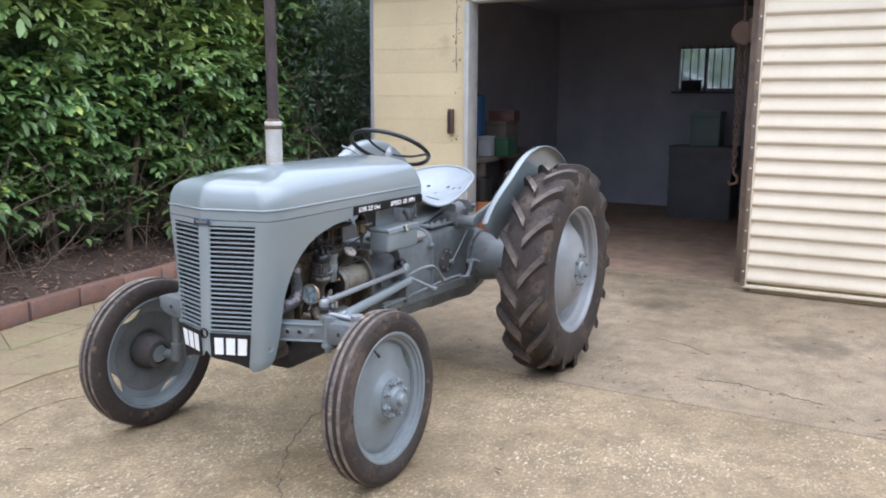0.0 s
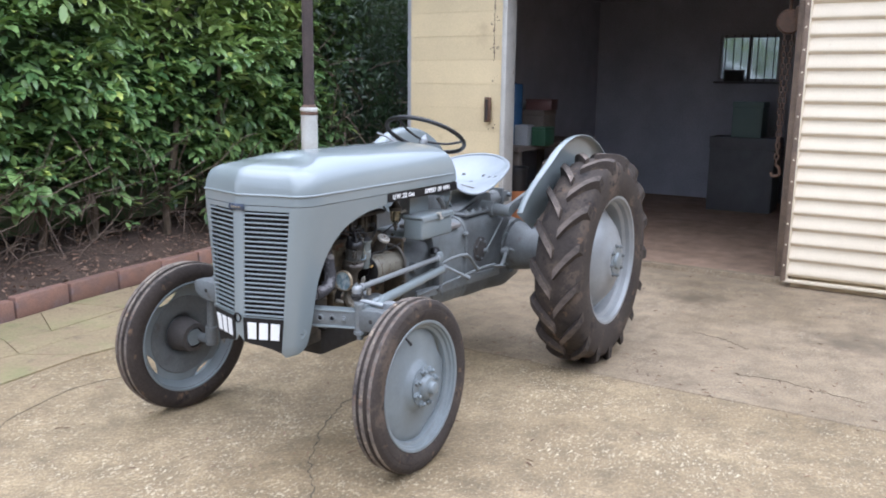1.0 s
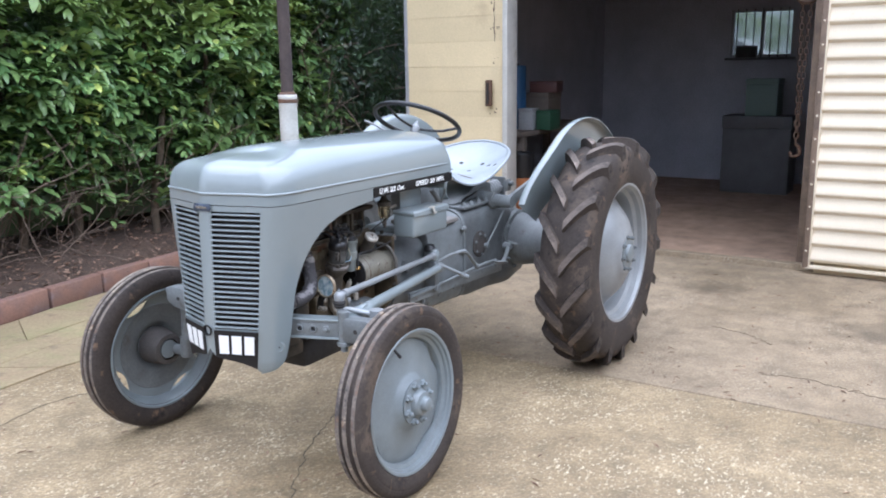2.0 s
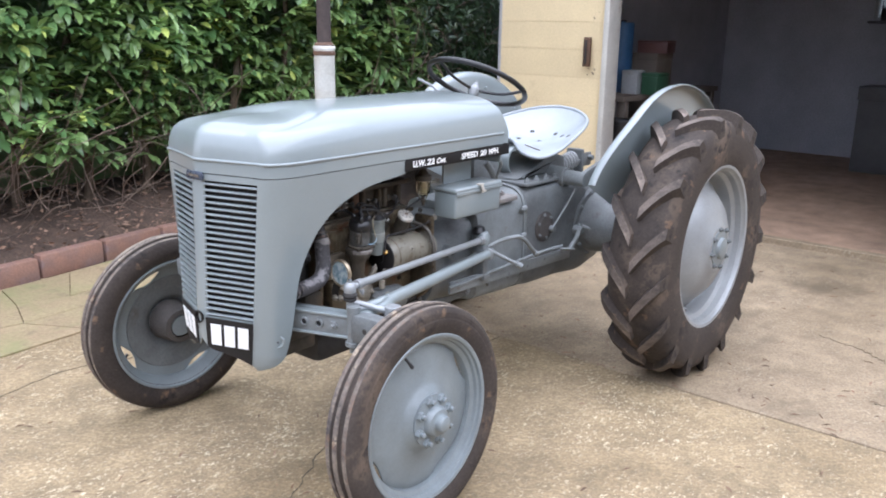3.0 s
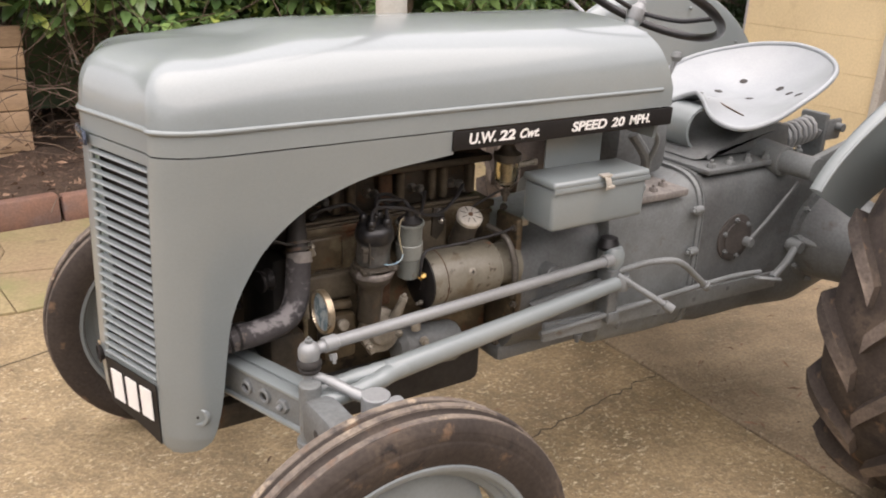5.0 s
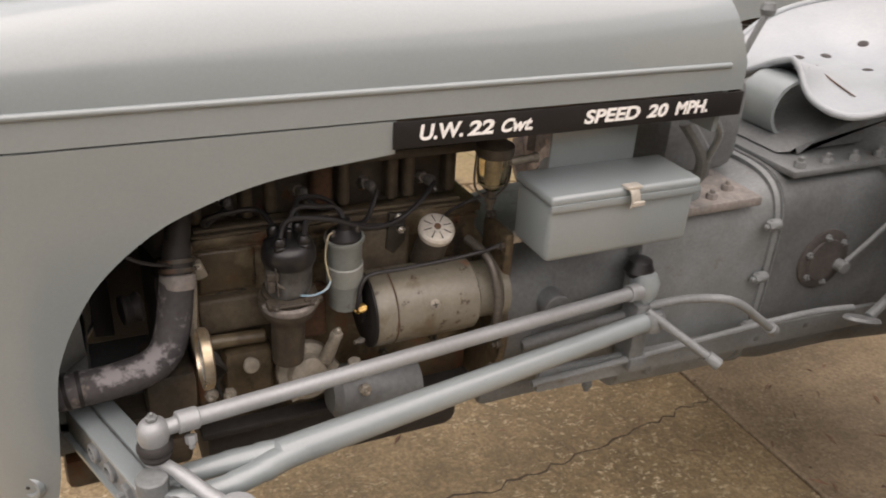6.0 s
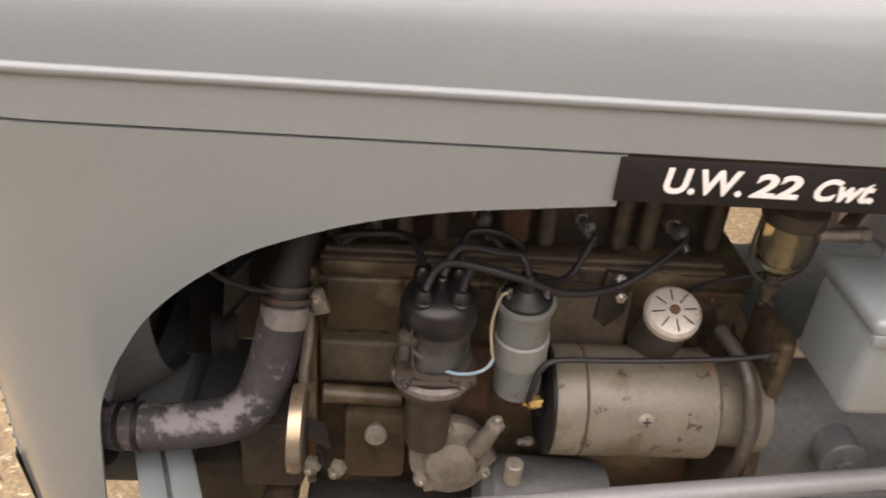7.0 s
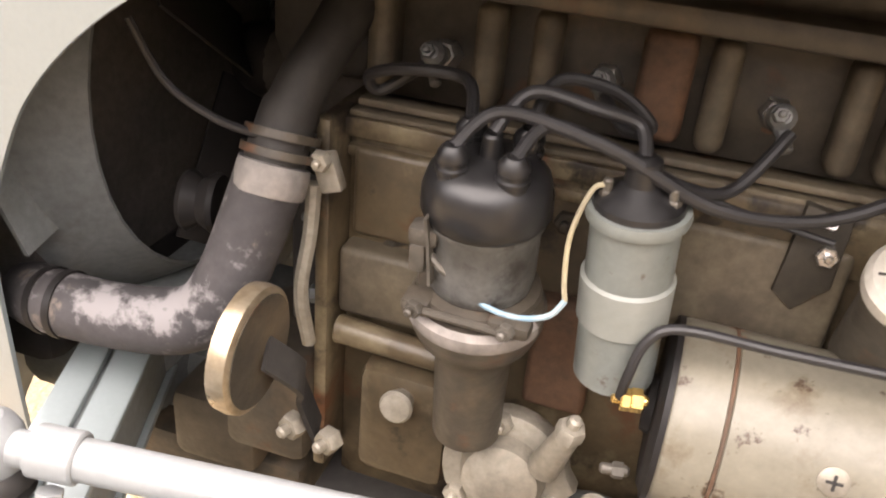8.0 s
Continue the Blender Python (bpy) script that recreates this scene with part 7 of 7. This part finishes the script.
        p = m @ Vector((0.0225, sgn * (-0.026 + 0.053 * k), 0.0))
        d = m.to_3x3() @ Vector((1, 0, 0))
        if k < 2:
            lathe(b, [(0.0155, -0.001), (0.0155, 0.006), (0.0135, 0.008), (0.01, 0.008), (0.009, -0.002), (0, -0.002)], along(p, p + d), 18)
            hole = part("beam_hole", b, PAINT_WORN, beam)
            # Black disc across the bore stands for its unlit depth.
            b = bmesh.new()
            lathe(b, [(0.0098, 0.0015), (0, 0.0015)], along(p, p + d), 16)
            part("hole_bore", b, VOID_BLACK, beam)
        else:
            nut(b, p, d, 0.015, 0.009, 0.006)
            part("beam_bolt", b, PAINT_WORN, beam)
    b = bmesh.new()
    rod(b, (0.012, sgn * 0.408, 0.545), (0.012, sgn * 0.408, 0.668), 0.021, None, 20)
    rod(b, (0.012, sgn * 0.408, 0.512), (0.012, sgn * 0.408, 0.55), 0.014, None, 16)
    rod(b, (0.012, sgn * 0.408, 0.535), (0.012, sgn * 0.408, 0.55), 0.027, None, 20)
    part("beam_pin", b, PAINT_WORN, beam)
    b = bmesh.new()
    prism(b, [(0.395, 0.555), (0.45, 0.55), (0.51, 0.56), (0.55, 0.585), (0.555, 0.64), (0.52, 0.652), (0.46, 0.65), (0.42, 0.645), (0.395, 0.635)], 0.056, Matrix.Translation((-0.025, 0, 0)) @ Matrix(((-0.25 * 0, 0, 1, 0), (sgn, 0, 0, 0), (0, 1, 0, 0), (0, 0, 0, 1))), 0.012)
    part("axle_end", b, PAINT_ROUGH, beam)
    # Dark peg end, coloured as the shade inside a hole.
    b = bmesh.new()
    rod(b, (0.02, sgn * 0.475, 0.602), (0.0325, sgn * 0.475, 0.602), 0.0095)
    part("pin_hole", b, DARK, beam)
    b = bmesh.new()
    rod(b, (-0.05, sgn * 0.525, 0.64), (-0.05, sgn * 0.535, 0.38), 0.022, None, 20)
    rod(b, (-0.05, sgn * 0.535, 0.4), (-0.05, sgn * 0.537, 0.31), 0.03, None, 20)
    rod(b, (-0.05, sgn * 0.53, 0.33), (-0.055, sgn * 0.62, 0.329), 0.024, None, 18)
    part("kingpin", b, PAINT_ROUGH, tractor)
    b = bmesh.new()
    tube(b, [(0.002, sgn * 0.384, 0.672), (-0.02, sgn * 0.412, 0.669), (-0.05, sgn * 0.45, 0.655), (-0.08, sgn * 0.49, 0.644)], [0.0085, 0.01, 0.0115], 12, 5)
    rod(b, (0.002, sgn * 0.384, 0.65), (0.002, sgn * 0.384, 0.69), 0.013)
    rod(b, (-0.078, sgn * 0.495, 0.615), (-0.078, sgn * 0.495, 0.665), 0.027, None, 20)
    box(b, (-0.098, sgn * 0.52, 0.642), (0.05, 0.034, 0.036), 0.008)
    arm = part("steering_arm", b, SILVER_PAINT, tractor)
    b = bmesh.new()
    nut(b, (-0.1, sgn * 0.537, 0.642), (0, sgn, 0), 0.011, 0.009, 0.005)
    nut(b, (-0.07, sgn * 0.52, 0.642), (0.5, sgn, 0), 0.009, 0.008, 0.004)
    part("arm_bolt", b, PAINT_WORN, arm)


# ---- wheels ----
def front_wheel(centre, sgn, steer, camber, roll, cut):
    """A ribbed front wheel; its axle is the local z axis, pointing outwards."""
    hub_empty_m = Matrix.Translation(centre) @ Euler((0, 0, radians(steer))).to_matrix().to_4x4() @ Euler((radians(-90 * sgn + camber * sgn), 0, 0)).to_matrix().to_4x4()
    b = bmesh.new()
    R, W = 0.349, 0.058
    prof = [(0.25, -0.04), (0.262, -0.046), (0.285, -0.054), (0.305, -0.057), (0.322, -0.053), (0.331, -0.049), (0.341, -0.045), (0.344, -0.040), (0.344, -0.026), (0.341, -0.023), (0.338, -0.021),
            (0.338, -0.012), (0.343, -0.009), (0.349, -0.007), (0.349, 0.007), (0.343, 0.009), (0.338, 0.012), (0.338, 0.021), (0.341, 0.023), (0.344, 0.026), (0.344, 0.040), (0.341, 0.045),
            (0.331, 0.049), (0.326, 0.0525), (0.3235, 0.0525), (0.321, 0.0525), (0.314, 0.0555), (0.312, 0.0545), (0.308, 0.0565), (0.305, 0.057), (0.285, 0.054), (0.262, 0.046), (0.25, 0.04)]
    lathe(b, prof, None, 72)
    w = part("front_wheel", b, RUBBER, tractor, "narrow ribbed front tyre, dusty black", True, 60)
    w.matrix_basis = hub_empty_m @ Matrix.Rotation(radians(roll), 4, "Z") @ Matrix.Diagonal((1.04, 1.04, 1.02, 1))
    ribs = bmesh.new()
    for r, a, c in ((0.3445, -0.041, -0.025), (0.3495, -0.0082, 0.0082), (0.3445, 0.025, 0.041)):
        lathe(ribs, [(r - 0.003, a), (r + 0.0008, a + 0.001), (r + 0.0012, (a + c) / 2), (r + 0.0008, c - 0.001), (r - 0.003, c)], None, 72)
    part("tread_rib", ribs, RUBBER_RIB, w, "worn pale tread ribs")
    b = bmesh.new()
    lathe(b, [(0.262, 0.043), (0.264, 0.047), (0.262, 0.05), (0.256, 0.05), (0.251, 0.047), (0.249, 0.038), (0.243, 0.034), (0.24, 0.024), (0.228, 0.017), (0.224, 0.004), (0.224, -0.008),
              (0.238, -0.02), (0.249, -0.036), (0.256, -0.05), (0.263, -0.05), (0.264, -0.045), (0.255, -0.04), (0.24, -0.02), (0.228, -0.004), (0.235, 0.012), (0.247, 0.03)], None, 64)
    part("rim", b, WHEEL_PAINT, w)
    b = bmesh.new()
    rings, n = [], 72
    for r, h in ((0.045, 0.052), (0.078, 0.05), (0.086, 0.046), (0.1, 0.03), (0.112, 0.022), (0.15, 0.016), (0.2, 0.008), (0.232, 0.002), (0.236, -0.004)):
        ring = []
        for k in range(n):
            a = 2 * math.pi * k / n
            q = abs(math.cos(2 * a + 0.6))
            rr = r if r < 0.19 else 0.19 + (r - 0.19) * (1.0 if q > 0.64 else cut + (1 - cut) * (q / 0.64) ** 2)
            ring.append(b.verts.new((rr * math.cos(a), rr * math.sin(a), h)))
        rings.append(ring)
    for p, q in zip(rings, rings[1:]):
        for k in range(n):
            b.faces.new((p[k], p[(k + 1) % n], q[(k + 1) % n], q[k]))
    bmesh.ops.recalc_face_normals(b, faces=b.faces)
    dk = part("wheel_disc", b, WHEEL_PAINT, w)
    so = dk.modifiers.new("thickness", "SOLIDIFY")
    so.thickness = 0.005
    # Darker copy of the disc's inner face; its shade is put into the paint.
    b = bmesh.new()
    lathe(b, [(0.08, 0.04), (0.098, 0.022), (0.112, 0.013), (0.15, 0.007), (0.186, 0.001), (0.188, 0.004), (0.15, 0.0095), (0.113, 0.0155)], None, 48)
    part("disc_back", b, PAINT_ROUGH, w, "darker inner face of the wheel, shade put into its paint")
    b = bmesh.new()
    lathe(b, [(0, -0.07), (0.04, -0.07), (0.045, -0.04), (0.06, -0.02), (0.08, 0.04), (0.082, 0.056), (0.06, 0.06), (0.05, 0.064), (0.046, 0.078), (0.04, 0.084), (0.03, 0.085), (0.026, 0.088), (0.026, 0.1), (0.022, 0.107), (0.012, 0.111), (0, 0.111)], None, 32)
    part("hub", b, WHEEL_PAINT, w)
    # Dark cup added over the inner hub, standing for the shade there.
    b = bmesh.new()
    lathe(b, [(0.046, -0.072), (0.066, -0.07), (0.07, -0.05), (0.075, -0.025), (0.083, 0.03), (0.078, 0.03)], None, 32)
    part("hub_back", b, RAD_CORE, w)
    for k in range(8):
        a = radians(45 * k + 15)
        b = bmesh.new()
        nut(b, (0.069 * math.cos(a), 0.069 * math.sin(a), 0.055), (0, 0, 1), 0.015, 0.014, 0.008)
        part("wheel_nut", b, WHEEL_PAINT, w)
    b = bmesh.new()
    a = radians(292)
    p = Vector((0.236 * math.cos(a), 0.236 * math.sin(a), 0.03))
    rod(b, p, p + Vector((-0.03 * math.cos(a), -0.03 * math.sin(a), 0.018)), 0.0045)
    rod(b, p + Vector((-0.018 * math.cos(a), -0.018 * math.sin(a), 0.011)), p + Vector((-0.033 * math.cos(a), -0.033 * math.sin(a), 0.02)), 0.006)
    part("valve", b, BLACK_PLASTIC, w)
    return w


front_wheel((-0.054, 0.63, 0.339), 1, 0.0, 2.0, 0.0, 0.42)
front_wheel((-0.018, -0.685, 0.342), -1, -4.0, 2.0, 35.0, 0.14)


def rear_wheel(sgn):
    b = bmesh.new()
    prof = [(0.365, -0.125), (0.39, -0.138), (0.45, -0.146), (0.5, -0.145), (0.54, -0.136), (0.565, -0.12), (0.58, -0.08), (0.587, -0.03), (0.588, 0.0), (0.587, 0.03), (0.58, 0.08), (0.565, 0.12), (0.54, 0.136),
            (0.5, 0.145), (0.45, 0.146), (0.39, 0.138), (0.365, 0.125)]
    lathe(b, prof, None, 80)
    w = part("rear_wheel", b, RUBBER, tractor, "tall rear tyre with deep chevron lugs", True, 60)
    w.matrix_basis = Matrix.Translation((-1.81, sgn * 0.732, 0.5835)) @ Euler((radians(-90 * sgn), 0, 0)).to_matrix().to_4x4() @ Matrix.Diagonal((0.986, 0.986, 0.93, 1))
    # one lug of each hand, then set round the tyre
    meshes = []
    for hand in (1, -1):
        lb = bmesh.new()
        top, foot = [], []
        N = 7
        for k in range(N + 1):
            t = k / N
            h = hand * (0.006 + t * 0.138)
            ang = -sgn * radians(1.0 + 15.5 * t ** 0.9)
            rt = 0.6165 - 0.022 * max(0.0, t - 0.55) ** 1.5 * 2.5 - (0.05 * (t - 0.85) if t > 0.85 else 0)
            rf = lerp_table([(0.0, 0.583), (0.08, 0.576), (0.12, 0.56), (0.136, 0.535), (0.15, 0.5)], abs(h))
            half = radians(2.3 - 0.1 * t)
            wide = radians(3.1 + 0.3 * t)
            for hw, rr, store in ((half, rt, top), (wide, rf, foot)):
                store.append([lb.verts.new((rr * math.cos(ang + s * hw), rr * math.sin(ang + s * hw), h)) for s in (-1, 1)])
        for k in range(N):
            lb.faces.new((top[k][0], top[k][1], top[k + 1][1], top[k + 1][0]))
            lb.faces.new((top[k][0], top[k + 1][0], foot[k + 1][0], foot[k][0]))
            lb.faces.new((top[k][1], foot[k][1], foot[k + 1][1], top[k + 1][1]))
        lb.faces.new((top[0][0], foot[0][0], foot[0][1], top[0][1]))
        lb.faces.new((top[N][0], top[N][1], foot[N][1], foot[N][0]))
        bmesh.ops.recalc_face_normals(lb, faces=lb.faces)
        lm = bpy.data.meshes.new("lug")
        lb.to_mesh(lm)
        lb.free()
        lm.materials.append(RUBBER)
        lm.materials.append(LUG_RUBBER)
        for face in lm.polygons:
            worn = all(math.hypot(lm.vertices[i].co.x, lm.vertices[i].co.y) > 0.592 for i in face.vertices)
            face.material_index = 1 if worn else 0
        lm.shade_smooth()
        lm.set_sharp_from_angle(angle=radians(30))
        meshes.append(lm)
    NL = 17
    for k in range(NL):
        for hand, lm in enumerate(meshes):
            o = new("lug", lm)
            o.parent = w
            o.matrix_basis = Matrix.Rotation(-sgn * 0 + 2 * math.pi * (k + 0.5 * hand) / NL, 4, "Z")
    b = bmesh.new()
    lathe(b, [(0.378, 0.118), (0.381, 0.124), (0.379, 0.13), (0.371, 0.131), (0.362, 0.127), (0.358, 0.115), (0.35, 0.108), (0.345, 0.08), (0.328, 0.065), (0.322, 0.03), (0.322, -0.03), (0.34, -0.07),
              (0.356, -0.115), (0.372, -0.131), (0.38, -0.127), (0.368, -0.115), (0.348, -0.06), (0.334, 0.0), (0.345, 0.06), (0.36, 0.1)], None, 72)
    part("rim", b, SILVER_PAINT, w, "silver-grey rim")
    b = bmesh.new()
    rings, n = [], 64
    for r, h in ((0.06, 0.148), (0.1, 0.148), (0.112, 0.146), (0.12, 0.138), (0.16, 0.125), (0.21, 0.098), (0.25, 0.062), (0.28, 0.03), (0.302, 0.012), (0.312, 0.0)):
        ring = []
        for k in range(n):
            a = 2 * math.pi * k / n
            q = abs(math.cos(2 * a + 0.3))
            rr = r if r < 0.24 else 0.24 + (r - 0.24) * (0.55 + 0.45 * min(1.0, q / 0.6))
            ring.append(b.verts.new((rr * math.cos(a), rr * math.sin(a), h)))
        rings.append(ring)
    for p, q in zip(rings, rings[1:]):
        for k in range(n):
            b.faces.new((p[k], p[(k + 1) % n], q[(k + 1) % n], q[k]))
    bmesh.ops.recalc_face_normals(b, faces=b.faces)
    dk = part("wheel_disc", b, SILVER_PAINT, w, "domed silver-grey wheel centre")
    so = dk.modifiers.new("thickness", "SOLIDIFY")
    so.thickness = 0.006
    b = bmesh.new()
    lathe(b, [(0.085, 0.146), (0.085, 0.152), (0.05, 0.154), (0.045, 0.168), (0.03, 0.172), (0, 0.172)], None, 28)
    part("hub", b, WHEEL_PAINT, w)
    for k in range(8):
        a = radians(45 * k + 10)
        b = bmesh.new()
        nut(b, (0.09 * math.cos(a), 0.09 * math.sin(a), 0.149), (0, 0, 1), 0.0115, 0.01, 0.006)
        part("wheel_nut", b, PAINT_ROUGH, w)
    for k in range(4):
        a = math.pi / 2 * k - 0.15
        b = bmesh.new()
        box(b, (0.318, 0, 0.012), (0.03, 0.07, 0.012), 0.003, Matrix.Rotation(a, 4, "Z"))
        nut(b, Matrix.Rotation(a, 4, "Z") @ Vector((0.312, 0, 0.018)), (0, 0, 1), 0.012, 0.012, 0.006)
        part("rim_lug", b, SILVER_PAINT, w)
    return w


rear_wheel(1)
rear_wheel(-1)

# mudguards: shells bulging inwards and flaring out over the tyres
def mudguard(sgn):
    cx, cz, n = -1.83, 0.612, 44
    b = bmesh.new()
    rings, rim = [], []
    for k in range(n + 1):
        a = radians(26 + 126 * k / n)
        t = min(1.0, max(0.0, (math.degrees(a) - 24) / 34))
        t = t * t * (3 - 2 * t)
        yr = 0.54 + 0.075 * t
        yp = 0.495 + 0.065 * t
        r = 0.66 + 0.014 * t
        w = yr - yp
        sect = [(r, yr), (r + 0.003, yr - 0.2 * w), (r + 0.002, yr - 0.5 * w), (r - 0.006, yr - 0.75 * w), (r - 0.022, yr - 0.92 * w), (r - 0.05, yp), (r - 0.1, yp - 0.003), (r - 0.2, yp - 0.01), (r - 0.3, yp - 0.02)]
        rings.append([b.verts.new((cx + q * math.cos(a), sgn * y, cz + q * math.sin(a))) for q, y in sect])
        rim.append((cx + r * math.cos(a), sgn * yr, cz + r * math.sin(a)))
    for p, q in zip(rings, rings[1:]):
        for k in range(len(p) - 1):
            b.faces.new((p[k], p[k + 1], q[k + 1], q[k]))
    bmesh.ops.recalc_face_normals(b, faces=b.faces)
    mg = part("mudguard", b, PAINT, tractor, "rounded grey shell mudguard")
    so = mg.modifiers.new("thickness", "SOLIDIFY")
    so.thickness = 0.003
    b = bmesh.new()
    tube(b, rim, 0.004, 8, 2)
    part("rolled_edge", b, PAINT, mg)
    for a in (70, 100, 130):
        b = bmesh.new()
        p = Vector((cx + 0.6 * math.cos(radians(a)), sgn * 0.552, cz + 0.6 * math.sin(radians(a))))
        nut(b, p, (0, -sgn, 0.6), 0.008, 0.006, 0.003)
        part("bolt", b, PAINT, mg)


mudguard(1)
mudguard(-1)

# ---- seat ----
b = bmesh.new()
SX, SZ0 = -1.57, 1.0
# the rim round the pan from the front: angle, reach, height over the middle
RIM = [(0, 0.172, 0.03), (11, 0.186, 0.016), (25, 0.228, -0.022), (42, 0.258, -0.036), (60, 0.256, -0.008), (80, 0.246, 0.042), (102, 0.242, 0.082), (130, 0.242, 0.116), (155, 0.236, 0.14), (180, 0.232, 0.15)]
RIM_LINE = [(p.x, p.y, p.z) for p in smoothed([Vector((a, r, h)) for a, r, h in RIM], 8)]


def seat_point(t, a):
    """A point of the pan: t from the middle to the rim, a round it from the front."""
    deg = abs(math.degrees(math.atan2(math.sin(a), math.cos(a))))
    r = lerp_table([(p[0], p[1]) for p in RIM_LINE], deg)
    h = lerp_table([(p[0], p[2]) for p in RIM_LINE], deg)
    return Vector((SX + math.cos(a) * r * 1.05 * t, math.sin(a) * r * 1.07 * t, SZ0 + h * t ** 2.1))


n, rings = 96, []
for t in (0.0, 0.1, 0.2, 0.3, 0.4, 0.5, 0.6, 0.7, 0.78, 0.85, 0.91, 0.96, 1.0):
    if t == 0:
        rings.append([b.verts.new(seat_point(0, 0))])
    else:
        rings.append([b.verts.new(seat_point(t, 2 * math.pi * k / n)) for k in range(n)])
for k in range(n):
    b.faces.new((rings[0][0], rings[1][k], rings[1][(k + 1) % n]))
for p, q in zip(rings[1:], rings[2:]):
    for k in range(n):
        b.faces.new((p[k], q[k], q[(k + 1) % n], p[(k + 1) % n]))
bmesh.ops.recalc_face_normals(b, faces=b.faces)
b.faces.ensure_lookup_table()
if b.faces[0].normal.z < 0:
    bmesh.ops.reverse_faces(b, faces=b.faces)
seat = part("seat_pan", b, SEAT_PAINT, tractor, "pale grey pressed-steel pan seat with drain holes", True, 80)
so = seat.modifiers.new("thickness", "SOLIDIFY")
so.thickness = 0.004
so.offset = -1
b = bmesh.new()
tube(b, [seat_point(1.0, 2 * math.pi * k / 64) - Vector((0, 0, 0.002)) for k in range(64)], 0.0075, 10, 2, True)
part("rolled_rim", b, SEAT_PAINT, seat)
# Flat dark discs on the pan, for the shade in its holes.
for t, deg in ((0.3, -95), (0.42, -62), (0.14, 120), (0.5, 148), (0.56, 118), (0.5, -148), (0.72, 100)):
    a = radians(deg)
    p, u, w = seat_point(t, a), seat_point(t + 0.03, a), seat_point(t, a + 0.08)
    nn = (u - p).cross(w - p).normalized()
    nn = nn if nn.z > 0 else -nn
    b = bmesh.new()
    lathe(b, [(0, 0.0014), (0.0105, 0.0014), (0.0125, 0.0004)], along(p, p + nn), 18)
    part("drain_hole", b, DARK, seat)
b = bmesh.new()
tube(b, [seat_point(math.hypot(y, 0.1) / 0.2, math.atan2(y, 0.1)) + Vector((0, 0, 0.001)) for y in (-0.01, 0.04, 0.1)], 0.0018, 6, 8)
part("pressed_slot", b, RUSTY, seat)
b = bmesh.new()
tube(b, [(-1.6, 0.0, 0.99), (-1.48, 0.0, 0.985), (-1.4, 0.0, 0.992)] + [(-1.375 + 0.06 * math.cos(radians(q)), 0.0, 0.933 + 0.06 * math.sin(radians(q))) for q in (80, 50, 20, -10, -40, -70)] + [(-1.39, 0.0, 0.874)], 0, 8, 6, False, (0.1, 0.008))
part("seat_spring", b, PAINT, tractor, "curved flat seat spring")

# ---- steering wheel and column, levers ----
wn = Vector((-0.47, 0, 0.88)).normalized()
wc = Vector((-1.13, 0, 1.292))
wm = along(wc, wc + wn)
b = bmesh.new()
tube(b, [wm @ Vector((0.216 * math.cos(2 * math.pi * k / 24), 0.216 * math.sin(2 * math.pi * k / 24), 0)) for k in range(24)], 0.0115, 12, 3, True)
sw = part("steering_wheel", b, BLACK_PLASTIC, tractor, "thin black steering wheel")
for k in range(3):
    a = radians(120 * k + 75)
    b = bmesh.new()
    tube(b, [wm @ Vector((r * math.cos(a), r * math.sin(a), h)) for r, h in ((0.02, -0.035), (0.07, -0.035), (0.13, -0.03), (0.18, -0.014), (0.216, 0.0))], 0.0065, 8, 5)
    part("spoke", b, BLACK_PLASTIC, sw)
b = bmesh.new()
lathe(b, [(0, -0.06), (0.022, -0.06), (0.026, -0.045), (0.026, -0.03), (0.016, -0.02), (0.012, -0.012), (0, -0.012)], wm, 20)
nut(b, wm @ Vector((0, 0, -0.016)), wn, 0.013, 0.012, 0.006)
part("wheel_boss", b, SILVER_PAINT, sw)
b = bmesh.new()
rod(b, wm @ Vector((0, 0, -0.05)), wm @ Vector((0, 0, -0.36)), 0.02)
rod(b, wm @ Vector((0, 0, -0.12)), wm @ Vector((0, 0, -0.34)), 0.034, 0.042)
part("steering_column", b, PAINT, tractor)
for y, top in ((0.0, (-1.285, 0.0, 1.135)), ):
    b = bmesh.new()
    tube(b, [(-1.2, 0.0, 0.9), (-1.225, 0.0, 1.0), top], 0.007, 8)
    lathe(b, [(0, -0.016), (0.013, -0.01), (0.017, 0.002), (0.012, 0.014), (0, 0.018)], Matrix.Translation(top), 16)
    part("gear_lever", b, PAINT_WORN, tractor)
b = bmesh.new()
tube(b, [(-1.05, -0.06, 1.2), (-1.03, -0.16, 1.27), (-1.02, -0.24, 1.3)], 0.006, 8)
part("throttle_lever", b, SILVER_PAINT, tractor)

# sheet-metal shells become solid meshes with crisp edges
for ob in [o for o in bpy.data.objects if o.type == "MESH" and len(o.modifiers) and o.parent]:
    solid = bpy.data.meshes.new_from_object(ob.evaluated_get(bpy.context.evaluated_depsgraph_get()))
    ob.modifiers.clear()
    ob.data = solid
    solid.set_sharp_from_angle(angle=radians(48))
